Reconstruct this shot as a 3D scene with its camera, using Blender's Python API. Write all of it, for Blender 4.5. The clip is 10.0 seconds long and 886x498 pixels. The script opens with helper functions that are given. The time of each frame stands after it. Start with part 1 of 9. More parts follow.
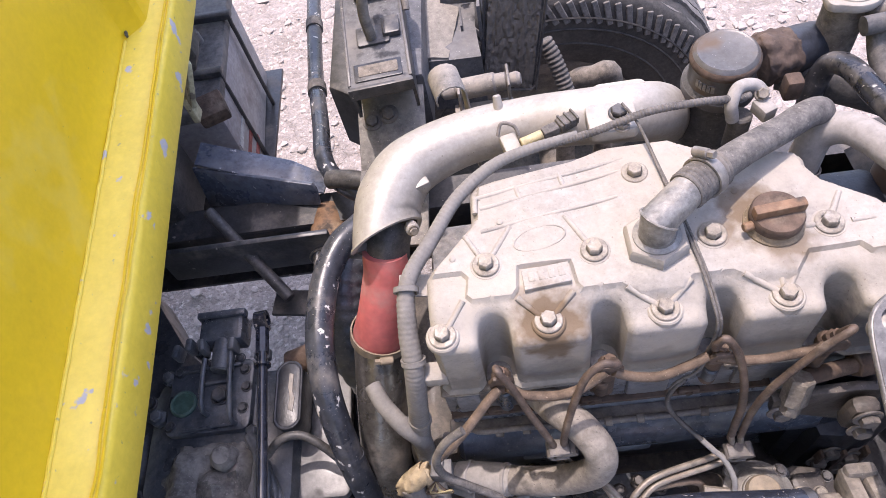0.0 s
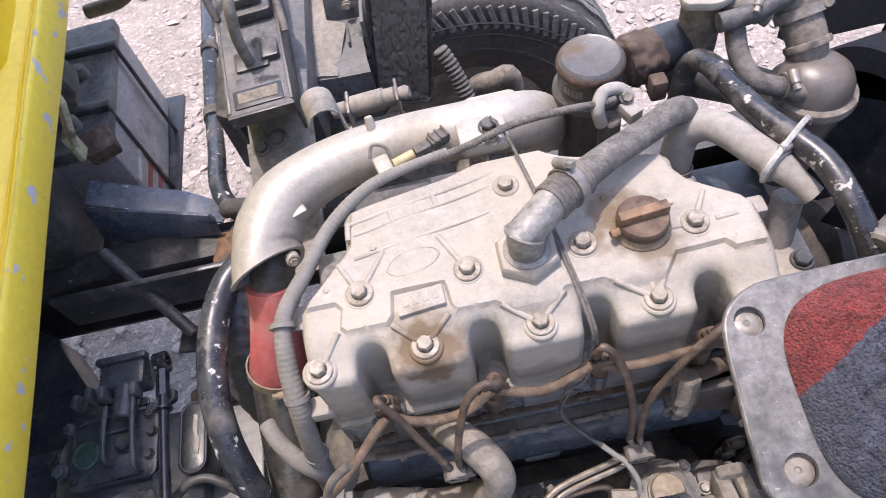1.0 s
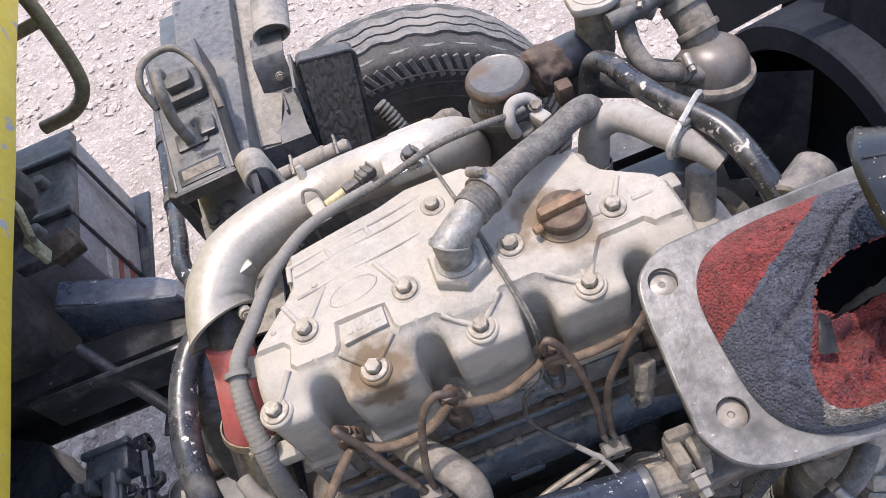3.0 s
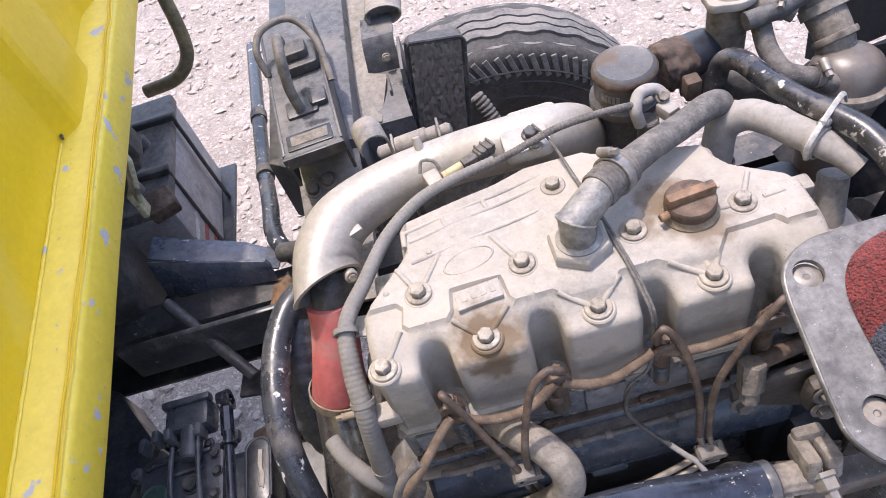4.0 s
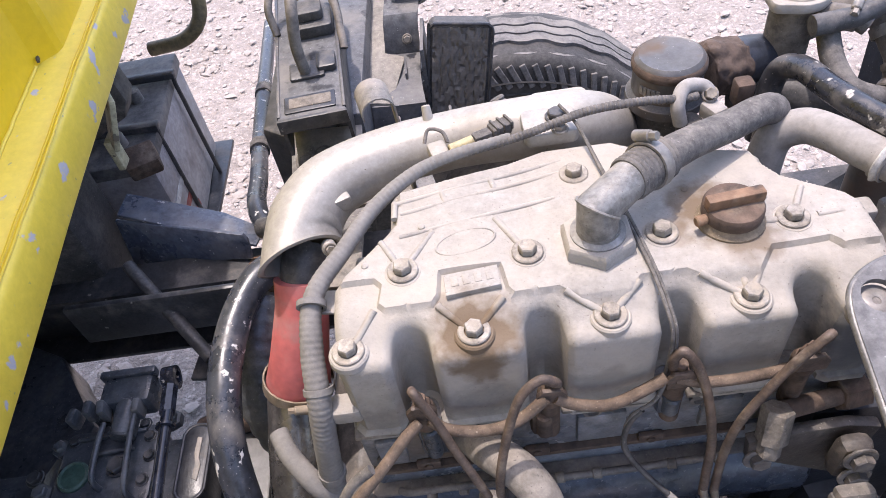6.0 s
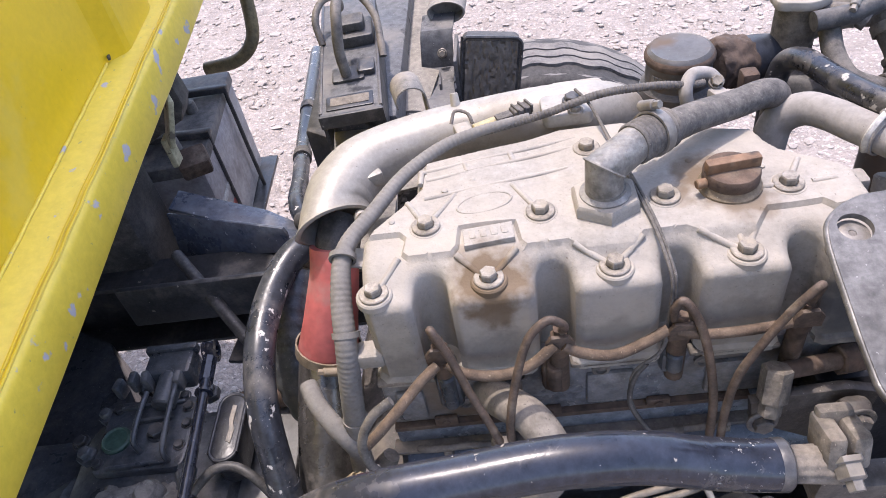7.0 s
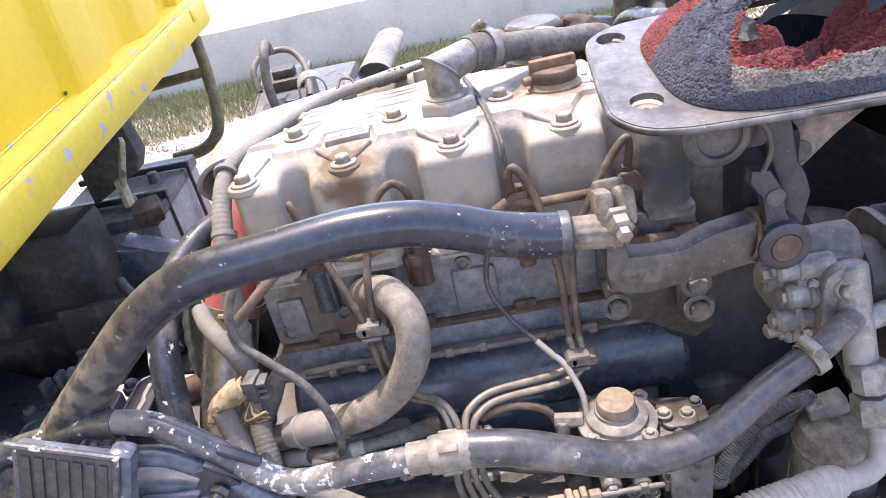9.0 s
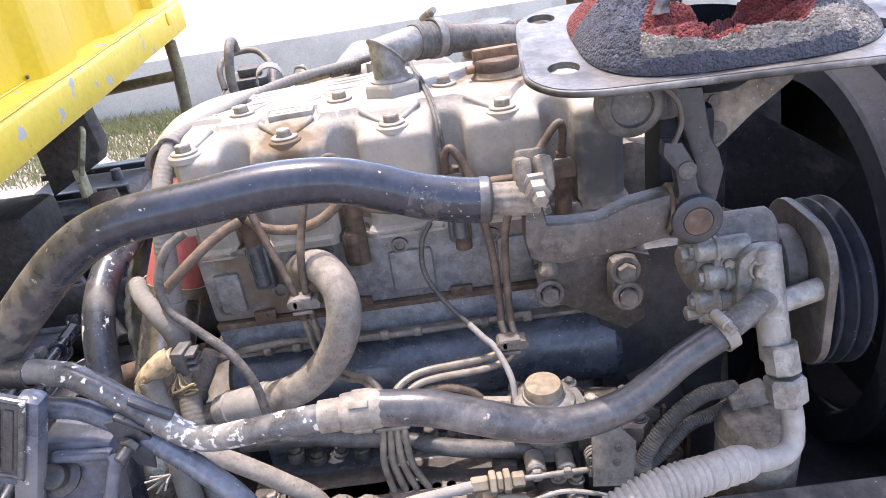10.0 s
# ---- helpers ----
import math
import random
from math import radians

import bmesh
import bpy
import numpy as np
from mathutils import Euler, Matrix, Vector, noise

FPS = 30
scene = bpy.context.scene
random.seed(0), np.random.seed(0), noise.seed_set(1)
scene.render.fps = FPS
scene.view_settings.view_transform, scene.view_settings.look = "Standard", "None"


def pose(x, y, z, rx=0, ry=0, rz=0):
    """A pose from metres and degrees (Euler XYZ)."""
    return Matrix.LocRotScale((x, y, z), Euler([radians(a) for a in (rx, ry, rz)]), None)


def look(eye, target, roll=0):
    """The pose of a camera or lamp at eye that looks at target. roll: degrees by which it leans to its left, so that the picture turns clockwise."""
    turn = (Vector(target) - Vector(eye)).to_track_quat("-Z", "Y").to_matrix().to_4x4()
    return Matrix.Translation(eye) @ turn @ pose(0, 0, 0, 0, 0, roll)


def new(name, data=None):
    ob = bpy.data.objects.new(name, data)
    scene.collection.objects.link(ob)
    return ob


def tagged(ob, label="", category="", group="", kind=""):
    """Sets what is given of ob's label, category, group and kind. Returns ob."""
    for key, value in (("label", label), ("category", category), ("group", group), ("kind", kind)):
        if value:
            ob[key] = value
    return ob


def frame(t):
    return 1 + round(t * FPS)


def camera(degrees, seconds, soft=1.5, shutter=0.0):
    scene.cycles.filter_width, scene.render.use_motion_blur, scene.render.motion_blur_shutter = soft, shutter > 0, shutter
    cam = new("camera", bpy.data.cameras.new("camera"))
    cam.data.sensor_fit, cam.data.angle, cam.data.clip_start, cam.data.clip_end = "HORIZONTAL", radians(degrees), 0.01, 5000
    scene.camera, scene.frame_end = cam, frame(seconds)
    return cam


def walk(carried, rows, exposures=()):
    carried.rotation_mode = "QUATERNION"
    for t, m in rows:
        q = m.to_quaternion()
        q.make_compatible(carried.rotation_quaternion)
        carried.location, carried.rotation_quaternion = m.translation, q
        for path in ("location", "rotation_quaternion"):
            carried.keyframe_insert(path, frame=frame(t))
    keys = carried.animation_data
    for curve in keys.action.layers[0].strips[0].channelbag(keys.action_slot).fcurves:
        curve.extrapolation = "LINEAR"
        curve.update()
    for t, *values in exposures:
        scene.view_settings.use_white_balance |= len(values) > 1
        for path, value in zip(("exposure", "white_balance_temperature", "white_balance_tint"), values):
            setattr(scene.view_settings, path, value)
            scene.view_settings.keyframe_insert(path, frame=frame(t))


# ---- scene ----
cam = camera(64.2, 10.0, soft=0.6, shutter=0.1)
PATH = [
    (0, (0.025, -0.382, 1.843), (-0.156, 0.687, 0.162), -15.4),
    (0.5, (0.038, -0.389, 1.859), (-0.15, 0.683, 0.181), -15.0),
    (1, (0.116, -0.362, 1.83), (0.055, 0.698, 0.135), -15.0),
    (1.5, (0.188, -0.355, 1.824), (0.276, 0.726, 0.144), -11.6),
    (2, (0.211, -0.378, 1.839), (0.282, 0.747, 0.187), -15.1),
    (2.5, (0.2, -0.415, 1.824), (0.3, 0.73, 0.186), -17.4),
    (2.7, (0.19, -0.428, 1.816), (0.2, 0.756, 0.204), -21.9),
    (3.8, (0.104, -0.437, 1.805), (0.023, 0.816, 0.249), -20.4),
    (4, (0.081, -0.445, 1.803), (-0.034, 0.822, 0.26), -20.1),
    (4.5, (0.056, -0.474, 1.779), (-0.185, 0.806, 0.261), -23.7),
    (5, (0.024, -0.447, 1.705), (-0.122, 0.779, 0.132), -15.0),
    (5.5, (0.044, -0.409, 1.675), (-0.12, 0.819, 0.105), -14.5),
    (5.7, (0.055, -0.406, 1.684), (-0.027, 0.86, 0.138), -10.8),
    (6.8, (0.073, -0.501, 1.679), (-0.082, 0.936, 0.297), -11.4),
    (7, (0.074, -0.524, 1.664), (-0.096, 0.921, 0.292), -11.3),
    (7.5, (0.106, -0.575, 1.62), (0.064, 0.878, 0.246), -8.7),
    (8, (0.127, -0.636, 1.538), (0.073, 0.831, 0.18), -8.8),
    (8.5, (0.151, -0.691, 1.482), (0.185, 0.866, 0.227), -6.6),
    (8.9, (0.186, -0.76, 1.459), (0.004, 0.975, 0.48), -12.9),
    (9, (0.193, -0.769, 1.447), (0.064, 0.98, 0.485), -12.3),
    (9.5, (0.22, -0.785, 1.397), (0.103, 0.972, 0.449), -11.2),
    (10, (0.233, -0.807, 1.389), (0.172, 0.988, 0.509), -8.7),
]
walk(cam, [(t, look(eye, target, roll)) for t, eye, target, roll in PATH],
     exposures=[(0.0, 1.88, 6650, 24), (1.5, 1.75, 6650, 17), (2.7, 1.74, 6600, 15), (4.5, 1.85, 6650, 20), (5.5, 1.87, 6600, 20), (7.0, 1.79, 6550, 20), (7.5, 1.83, 6580, 18), (8.0, 2.12, 6680, 19), (8.6, 2.35, 6780, 20), (9.0, 2.45, 6800, 20), (10.0, 2.52, 6800, 20)])

# ---- world, sun ----
SUN_EL, SUN_AZ = 76.0, 294.0   # degrees; azimuth from +x, anticlockwise, of the way the light travels
world = bpy.data.worlds.new("sky")
scene.world = world
world.use_nodes = True
wn = world.node_tree.nodes
sky = wn.new("ShaderNodeTexSky")
sky.sky_type = 'NISHITA'
sky.sun_disc = False
sky.sun_elevation = radians(SUN_EL)
sky.sun_rotation = radians(90 - (SUN_AZ - 180))
sky.dust_density = 2.0
wn["Background"].inputs["Strength"].default_value = 0.15
world.node_tree.links.new(sky.outputs[0], wn["Background"].inputs["Color"])
sun_data = bpy.data.lights.new("sun", 'SUN')
sun_data.energy, sun_data.angle, sun_data.color = 1.25, radians(0.5), (1.0, 0.95, 0.87)
sun = new("sun", sun_data)
ca, ce = radians(SUN_AZ), radians(SUN_EL)
way = Vector((math.cos(ca) * math.cos(ce), math.sin(ca) * math.cos(ce), -math.sin(ce)))
sun.matrix_world = look((0, 0, 8), Vector((0, 0, 8)) + way)

# ---- materials ----
def material(name, c1, c2, rough=0.5, metal=0.0, scale=20.0, fine=180.0, bump=0.15, spots=None, spot_scale=9.0,
             spot_at=0.62, spot_rough=0.8, spot_edge=0.03, coat=0.0, dust=None, dust_at=0.5, dust_scale=14.0, sheen=0.0, speck=None, speck_scale=330.0, speck_at=0.68, mottle=0.45, depth=0.002, loops=0.0):
    """Two colours by coarse and fine noise, fine relief; spots: chips, rust or stains with an edge; dust: a soft pale film."""
    m = bpy.data.materials.new(name)
    m.use_nodes = True
    nt = m.node_tree
    N, K = nt.nodes, nt.links
    b = N["Principled BSDF"]
    co = N.new("ShaderNodeTexCoord").outputs["Object"]
    rnd = N.new("ShaderNodeObjectInfo").outputs["Random"]
    shift = N.new("ShaderNodeVectorMath")
    shift.operation = 'ADD'
    K.new(co, shift.inputs[0])
    K.new(rnd, shift.inputs[1])
    co = shift.outputs[0]

    def noise_tex(sc, detail=5.0, r=0.6):
        n = N.new("ShaderNodeTexNoise")
        n.inputs["Scale"].default_value, n.inputs["Detail"].default_value, n.inputs["Roughness"].default_value = sc, detail, r
        K.new(co, n.inputs["Vector"])
        return n.outputs["Fac"]

    def ramp(fac, lo, hi):
        r = N.new("ShaderNodeMapRange")
        r.inputs["From Min"].default_value, r.inputs["From Max"].default_value = lo, hi
        K.new(fac, r.inputs["Value"])
        return r.outputs["Result"]

    def mix(fac, a, c):
        x = N.new("ShaderNodeMix")
        x.data_type = 'RGBA'
        K.new(fac, x.inputs["Factor"])
        for sock, v in ((x.inputs["A"], a), (x.inputs["B"], c)):
            if isinstance(v, tuple):
                sock.default_value = (*v, 1)
            else:
                K.new(v, sock)
        return x.outputs["Result"]

    def blend(fac, a, c):
        x = N.new("ShaderNodeMix")
        K.new(fac, x.inputs["Factor"])
        for sock, v in ((x.inputs["A"], a), (x.inputs["B"], c)):
            if isinstance(v, float):
                sock.default_value = v
            else:
                K.new(v, sock)
        return x.outputs["Result"]
    coarse, finen = noise_tex(scale), noise_tex(fine, 3.0)
    fac = N.new("ShaderNodeMath")
    fac.operation = 'MULTIPLY_ADD'
    K.new(finen, fac.inputs[0])
    fac.inputs[1].default_value = 0.45
    K.new(coarse, fac.inputs[2])
    col = mix(ramp(fac.outputs[0], 0.5, 0.95), c1, c2)
    if mottle:
        mt = N.new("ShaderNodeMapRange")
        mt.inputs["From Min"].default_value, mt.inputs["From Max"].default_value = 0.34, 0.66
        mt.inputs["To Min"].default_value, mt.inputs["To Max"].default_value = 1 - mottle, 1 + mottle * 0.8
        K.new(noise_tex(75.0, 8.0, 0.72), mt.inputs["Value"])
        x = N.new("ShaderNodeMix")
        x.data_type, x.blend_type = 'RGBA', 'MULTIPLY'
        x.inputs["Factor"].default_value = 1.0
        K.new(col, x.inputs["A"])
        K.new(mt.outputs["Result"], x.inputs["B"])
        col = x.outputs["Result"]
    ro = blend(ramp(coarse, 0.3, 0.7), max(rough - 0.1, 0.05), min(rough + 0.1, 1.0))
    if speck:
        k2 = ramp(noise_tex(speck_scale, 2.0, 0.5), speck_at, speck_at + 0.05)
        col = mix(k2, col, speck)
    if dust:
        d = ramp(noise_tex(dust_scale, 8.0, 0.7), dust_at - 0.07, dust_at + 0.13)
        col = mix(d, col, dust)
        ro = blend(d, ro, 0.9)
        me = blend(d, metal, 0.0)
    else:
        me = None
    if spots:
        sp = ramp(noise_tex(spot_scale, 4.0, 0.55), spot_at, spot_at + spot_edge)
        col = mix(sp, col, spots)
        ro = blend(sp, ro, spot_rough)
    K.new(col, b.inputs["Base Color"])
    K.new(ro, b.inputs["Roughness"])
    if me is None:
        b.inputs["Metallic"].default_value = metal
    else:
        K.new(me, b.inputs["Metallic"])
    if coat:
        b.inputs["Coat Weight"].default_value, b.inputs["Coat Roughness"].default_value = coat, 0.15
    if sheen:
        b.inputs["Sheen Weight"].default_value = sheen
    bp = N.new("ShaderNodeBump")
    bp.inputs["Strength"].default_value, bp.inputs["Distance"].default_value = bump, depth
    K.new(fac.outputs[0], bp.inputs["Height"])
    if loops:
        v = N.new("ShaderNodeTexVoronoi")
        v.inputs["Scale"].default_value = loops
        K.new(co, v.inputs["Vector"])
        b2 = N.new("ShaderNodeBump")
        b2.invert = True
        b2.inputs["Strength"].default_value, b2.inputs["Distance"].default_value = 0.9, 0.0042
        K.new(v.outputs["Distance"], b2.inputs["Height"])
        K.new(b2.outputs[0], bp.inputs["Normal"])
    K.new(bp.outputs[0], b.inputs["Normal"])
    return m


M = {}
M["alu"] = material("dusty_cast_aluminium", (0.33, 0.304, 0.268), (0.235, 0.213, 0.184), 0.7, 0.05, 9, 260, 0.6, dust=(0.35, 0.312, 0.26), dust_at=0.5, dust_scale=7, speck=(0.17, 0.145, 0.12), mottle=0.16)
M["alu_stain"] = material("oil_stained_aluminium", (0.24, 0.185, 0.12), (0.16, 0.12, 0.078), 0.75, 0.0, 30, 260, 0.45, spots=(0.075, 0.055, 0.035), spot_scale=34, spot_at=0.55, spot_edge=0.14, speck=(0.33, 0.28, 0.21))
M["silver"] = material("silver_painted_pipe", (0.3685, 0.3410, 0.2992), (0.2805, 0.2574, 0.2233), 0.45, 0.15, 12, 220, 0.25, dust=(0.32, 0.28, 0.23), dust_at=0.57, dust_scale=9, speck=(0.17, 0.14, 0.11), speck_scale=240, speck_at=0.71, mottle=0.16)
M["steel"] = material("dull_steel", (0.27, 0.25, 0.225), (0.16, 0.14, 0.12), 0.5, 0.4, 40, 300, 0.2, dust=(0.28, 0.245, 0.2), dust_at=0.56, dust_scale=40)
M["bolt"] = material("dusty_zinc_bolt", (0.31, 0.28, 0.24), (0.19, 0.165, 0.135), 0.6, 0.3, 90, 500, 0.25, dust=(0.29, 0.25, 0.195), dust_at=0.54, dust_scale=60)
M["rust"] = material("rusty_brown_steel", (0.115, 0.074, 0.050), (0.058, 0.039, 0.029), 0.85, 0.0, 40, 300, 0.7, dust=(0.17, 0.13, 0.095), dust_at=0.60, dust_scale=30, mottle=0.5)
M["rustcap"] = material("brown_rusty_cap", (0.2125, 0.1190, 0.0612), (0.1275, 0.0706, 0.0399), 0.65, 0.0, 25, 300, 0.4, spots=(0.05, 0.036, 0.027), spot_scale=30, spot_at=0.55, spot_edge=0.12, dust=(0.30, 0.22, 0.145), dust_at=0.58, dust_scale=24)
M["black"] = material("black_paint_dusty", (0.03, 0.031, 0.034), (0.064, 0.061, 0.060), 0.40, 0.0, 18, 240, 0.25, dust=(0.17, 0.15, 0.13), dust_at=0.60, dust_scale=16, spots=(0.30, 0.28, 0.25), spot_scale=70, spot_at=0.70)
M["blue_black"] = material("blue_black_paint", (0.018, 0.022, 0.031), (0.034, 0.038, 0.048), 0.42, 0.0, 14, 200, 0.25, dust=(0.115, 0.11, 0.108), dust_at=0.61, dust_scale=12, speck=(0.19, 0.18, 0.165), speck_at=0.71)
M["chipped"] = material("chipped_black_tube", (0.022, 0.026, 0.036), (0.046, 0.050, 0.060), 0.30, 0.0, 20, 200, 0.2, spots=(0.52, 0.505, 0.485), spot_scale=52, spot_at=0.635, spot_edge=0.025, dust=(0.17, 0.155, 0.142), dust_at=0.62, dust_scale=14, speck=(0.34, 0.32, 0.29), speck_at=0.69)
M["bar"] = material("worn_black_bar", (0.014, 0.017, 0.026), (0.026, 0.029, 0.040), 0.2, 0.0, 18, 260, 0.10, spots=(0.30, 0.265, 0.23), spot_scale=110, spot_at=0.69, dust=(0.15, 0.13, 0.112), dust_at=0.66, dust_scale=12, mottle=0.45)
M["iron"] = material("oily_cast_iron", (0.085, 0.078, 0.074), (0.145, 0.126, 0.106), 0.6, 0.0, 16, 240, 0.6, dust=(0.26, 0.22, 0.178), dust_at=0.56, dust_scale=14, speck=(0.26, 0.225, 0.185), speck_at=0.7)
M["iron_dark"] = material("dark_oily_block", (0.1313, 0.1500, 0.1812), (0.2125, 0.2200, 0.2325), 0.3, 0.0, 10, 200, 0.4, dust=(0.27, 0.248, 0.225), dust_at=0.60, dust_scale=11, speck=(0.33, 0.31, 0.285), speck_at=0.69, mottle=0.4)
M["iron_dust"] = material("dust_caked_casting", (0.13, 0.113, 0.094), (0.205, 0.175, 0.142), 0.9, 0.0, 22, 200, 0.7, spots=(0.05, 0.045, 0.04), spot_scale=20, spot_at=0.56, spot_edge=0.12, speck=(0.29, 0.245, 0.195))
M["rubber"] = material("dusty_rubber_hose", (0.078, 0.071, 0.065), (0.135, 0.122, 0.108), 0.8, 0.0, 30, 300, 0.35, dust=(0.20, 0.178, 0.152), dust_at=0.60, dust_scale=22, speck=(0.21, 0.19, 0.165))
M["rubber_dark"] = material("dark_rubber", (0.036, 0.036, 0.037), (0.078, 0.072, 0.067), 0.55, 0.0, 30, 300, 0.3, dust=(0.18, 0.16, 0.14), dust_at=0.61, speck=(0.2, 0.18, 0.155), speck_at=0.71)
M["hose_pale"] = material("pale_dusty_hose", (0.305, 0.283, 0.258), (0.228, 0.210, 0.190), 0.85, 0.0, 14, 260, 0.25, speck=(0.14, 0.127, 0.113), speck_at=0.72, mottle=0.18)
M["hose_brown"] = material("brown_braided_hose", (0.165, 0.118, 0.082), (0.092, 0.064, 0.046), 0.85, 0.0, 60, 500, 0.6, speck=(0.26, 0.2, 0.145), mottle=0.4)
M["red_hose"] = material("red_silicone_hose", (0.5376, 0.1411, 0.1317), (0.4032, 0.1008, 0.0941), 0.55, 0.0, 16, 300, 0.2, dust=(0.42, 0.25, 0.225), dust_at=0.54, dust_scale=9, spots=(0.10, 0.05, 0.045), spot_scale=12, spot_at=0.62, spot_edge=0.15, mottle=0.2)
M["brass"] = material("dusty_brass", (0.25, 0.198, 0.135), (0.165, 0.13, 0.09), 0.6, 0.2, 60, 300, 0.3, dust=(0.27, 0.225, 0.172), dust_at=0.5, dust_scale=40)
M["plate"] = material("bare_worn_plate", (0.1584, 0.1514, 0.1426), (0.1012, 0.0959, 0.0906), 0.40, 0.25, 18, 240, 0.3, spots=(0.020, 0.019, 0.019), spot_scale=10, spot_at=0.545, spot_edge=0.12, spot_rough=0.5, speck=(0.30, 0.288, 0.272), speck_at=0.70)
M["plastic"] = material("black_plastic", (0.005, 0.005, 0.0055), (0.010, 0.010, 0.011), 0.27, 0.0, 14, 220, 0.06, speck=(0.45, 0.43, 0.40), speck_scale=330, speck_at=0.69)
M["plastic_dusty"] = material("dusty_black_plastic", (0.085, 0.083, 0.083), (0.15, 0.143, 0.137), 0.6, 0.0, 14, 220, 0.3, dust=(0.25, 0.222, 0.195), dust_at=0.55)
M["yellow"] = material("yellow_body_paint", (0.70, 0.468, 0.014), (0.62, 0.410, 0.012), 0.38, 0.0, 4, 90, 0.05, coat=0.08, dust=(0.60, 0.46, 0.08), dust_at=0.66, dust_scale=3, speck=(0.42, 0.32, 0.04), speck_scale=140, speck_at=0.74, mottle=0.05)
M["yellow_chip"] = material("chipped_yellow_paint", (0.74, 0.545, 0.062), (0.66, 0.475, 0.042), 0.42, 0.0, 6, 120, 0.12, spots=(0.41, 0.385, 0.40), spot_scale=30, spot_at=0.635, spot_edge=0.035, speck=(0.40, 0.33, 0.10), speck_scale=110, speck_at=0.71, mottle=0.08)
M["gravel"] = material("pale_gravel", (0.335, 0.29, 0.257), (0.25, 0.214, 0.188), 0.95, 0.0, 11, 60, 1.0, spots=(0.225, 0.192, 0.167), spot_scale=26, spot_at=0.57, spot_edge=0.10, speck=(0.42, 0.37, 0.333), speck_scale=55, speck_at=0.59, mottle=0.2, depth=0.03)
M["stone"] = material("pale_stone", (0.39, 0.34, 0.303), (0.31, 0.268, 0.237), 0.9, 0.0, 12, 80, 0.5, mottle=0.15)
M["concrete"] = material("grey_concrete", (0.50, 0.47, 0.41), (0.40, 0.375, 0.325), 0.95, 0.0, 2, 26, 0.25, spots=(0.33, 0.31, 0.27), spot_scale=4, spot_at=0.58, spot_edge=0.16, mottle=0.14)
M["grass"] = material("dry_green_grass", (0.1728, 0.1944, 0.0720), (0.2880, 0.2592, 0.1296), 0.8, 0.0, 3, 40, 0.2)
M["tyre"] = material("dusty_tyre_rubber", (0.10, 0.094, 0.09), (0.16, 0.149, 0.137), 0.85, 0.0, 10, 150, 0.3, dust=(0.22, 0.2, 0.176), dust_at=0.55, dust_scale=6)
M["tyre_dark"] = material("dark_tyre_sidewall", (0.035, 0.033, 0.032), (0.06, 0.056, 0.052), 0.75, 0.0, 10, 150, 0.3, dust=(0.12, 0.107, 0.094), dust_at=0.6, dust_scale=6)
M["foam"] = material("wrinkled_bitumen_pad", (0.125, 0.108, 0.092), (0.17, 0.149, 0.127), 0.75, 0.0, 24, 140, 0.9, mottle=0.2, depth=0.004)
M["grey_sheet"] = material("dusty_grey_sheet", (0.19, 0.175, 0.158), (0.12, 0.113, 0.105), 0.6, 0.1, 12, 200, 0.3, dust=(0.33, 0.29, 0.245), dust_at=0.52, dust_scale=9, speck=(0.38, 0.34, 0.29))
M["battery"] = material("grey_battery_case", (0.40, 0.375, 0.375), (0.29, 0.27, 0.27), 0.6, 0.0, 8, 160, 0.15, dust=(0.33, 0.295, 0.27), dust_at=0.55, spots=(0.14, 0.122, 0.115), spot_scale=9, spot_at=0.57, spot_edge=0.2, mottle=0.25)
M["red_print"] = material("red_print", (0.30, 0.06, 0.05), (0.22, 0.06, 0.05), 0.6)
M["white_print"] = material("pale_print", (0.5, 0.5, 0.5), (0.4, 0.4, 0.4), 0.6)
M["towel_red"] = material("red_terry_cloth", (0.21, 0.030, 0.026), (0.125, 0.018, 0.016), 1.0, 0.0, 34, 420, 0.8, mottle=0.35, depth=0.006, sheen=0.05, loops=400)
M["towel_blue"] = material("blue_grey_terry_cloth", (0.066, 0.070, 0.096), (0.040, 0.043, 0.060), 1.0, 0.0, 34, 420, 0.8, mottle=0.35, depth=0.006, sheen=0.05, loops=400)
M["towel_grey"] = material("grey_terry_cloth", (0.26, 0.236, 0.211), (0.15, 0.136, 0.122), 1.0, 0.0, 34, 420, 0.8, mottle=0.35, depth=0.006, sheen=0.05, loops=400)
M["tape"] = material("beige_tape", (0.40, 0.32, 0.20), (0.25, 0.195, 0.12), 0.75, 0.0, 40, 300, 0.6, mottle=0.5)
M["white_sleeve"] = material("yellowed_sleeve", (0.45, 0.37, 0.20), (0.32, 0.26, 0.14), 0.6)
M["tie"] = material("white_cable_tie", (0.42, 0.40, 0.36), (0.30, 0.28, 0.25), 0.5)
M["green"] = material("green_enamel_plug", (0.03, 0.07, 0.055), (0.05, 0.09, 0.07), 0.5)
M["hook_paint"] = material("olive_worn_paint", (0.16, 0.12, 0.05), (0.10, 0.08, 0.04), 0.6, 0.0, 20, 200, 0.2)
M["rubber_loom"] = material("dusty_taped_loom", (0.155, 0.145, 0.133), (0.20, 0.186, 0.168), 0.85, 0.0, 24, 300, 0.3, speck=(0.09, 0.083, 0.075), speck_at=0.72, mottle=0.14)
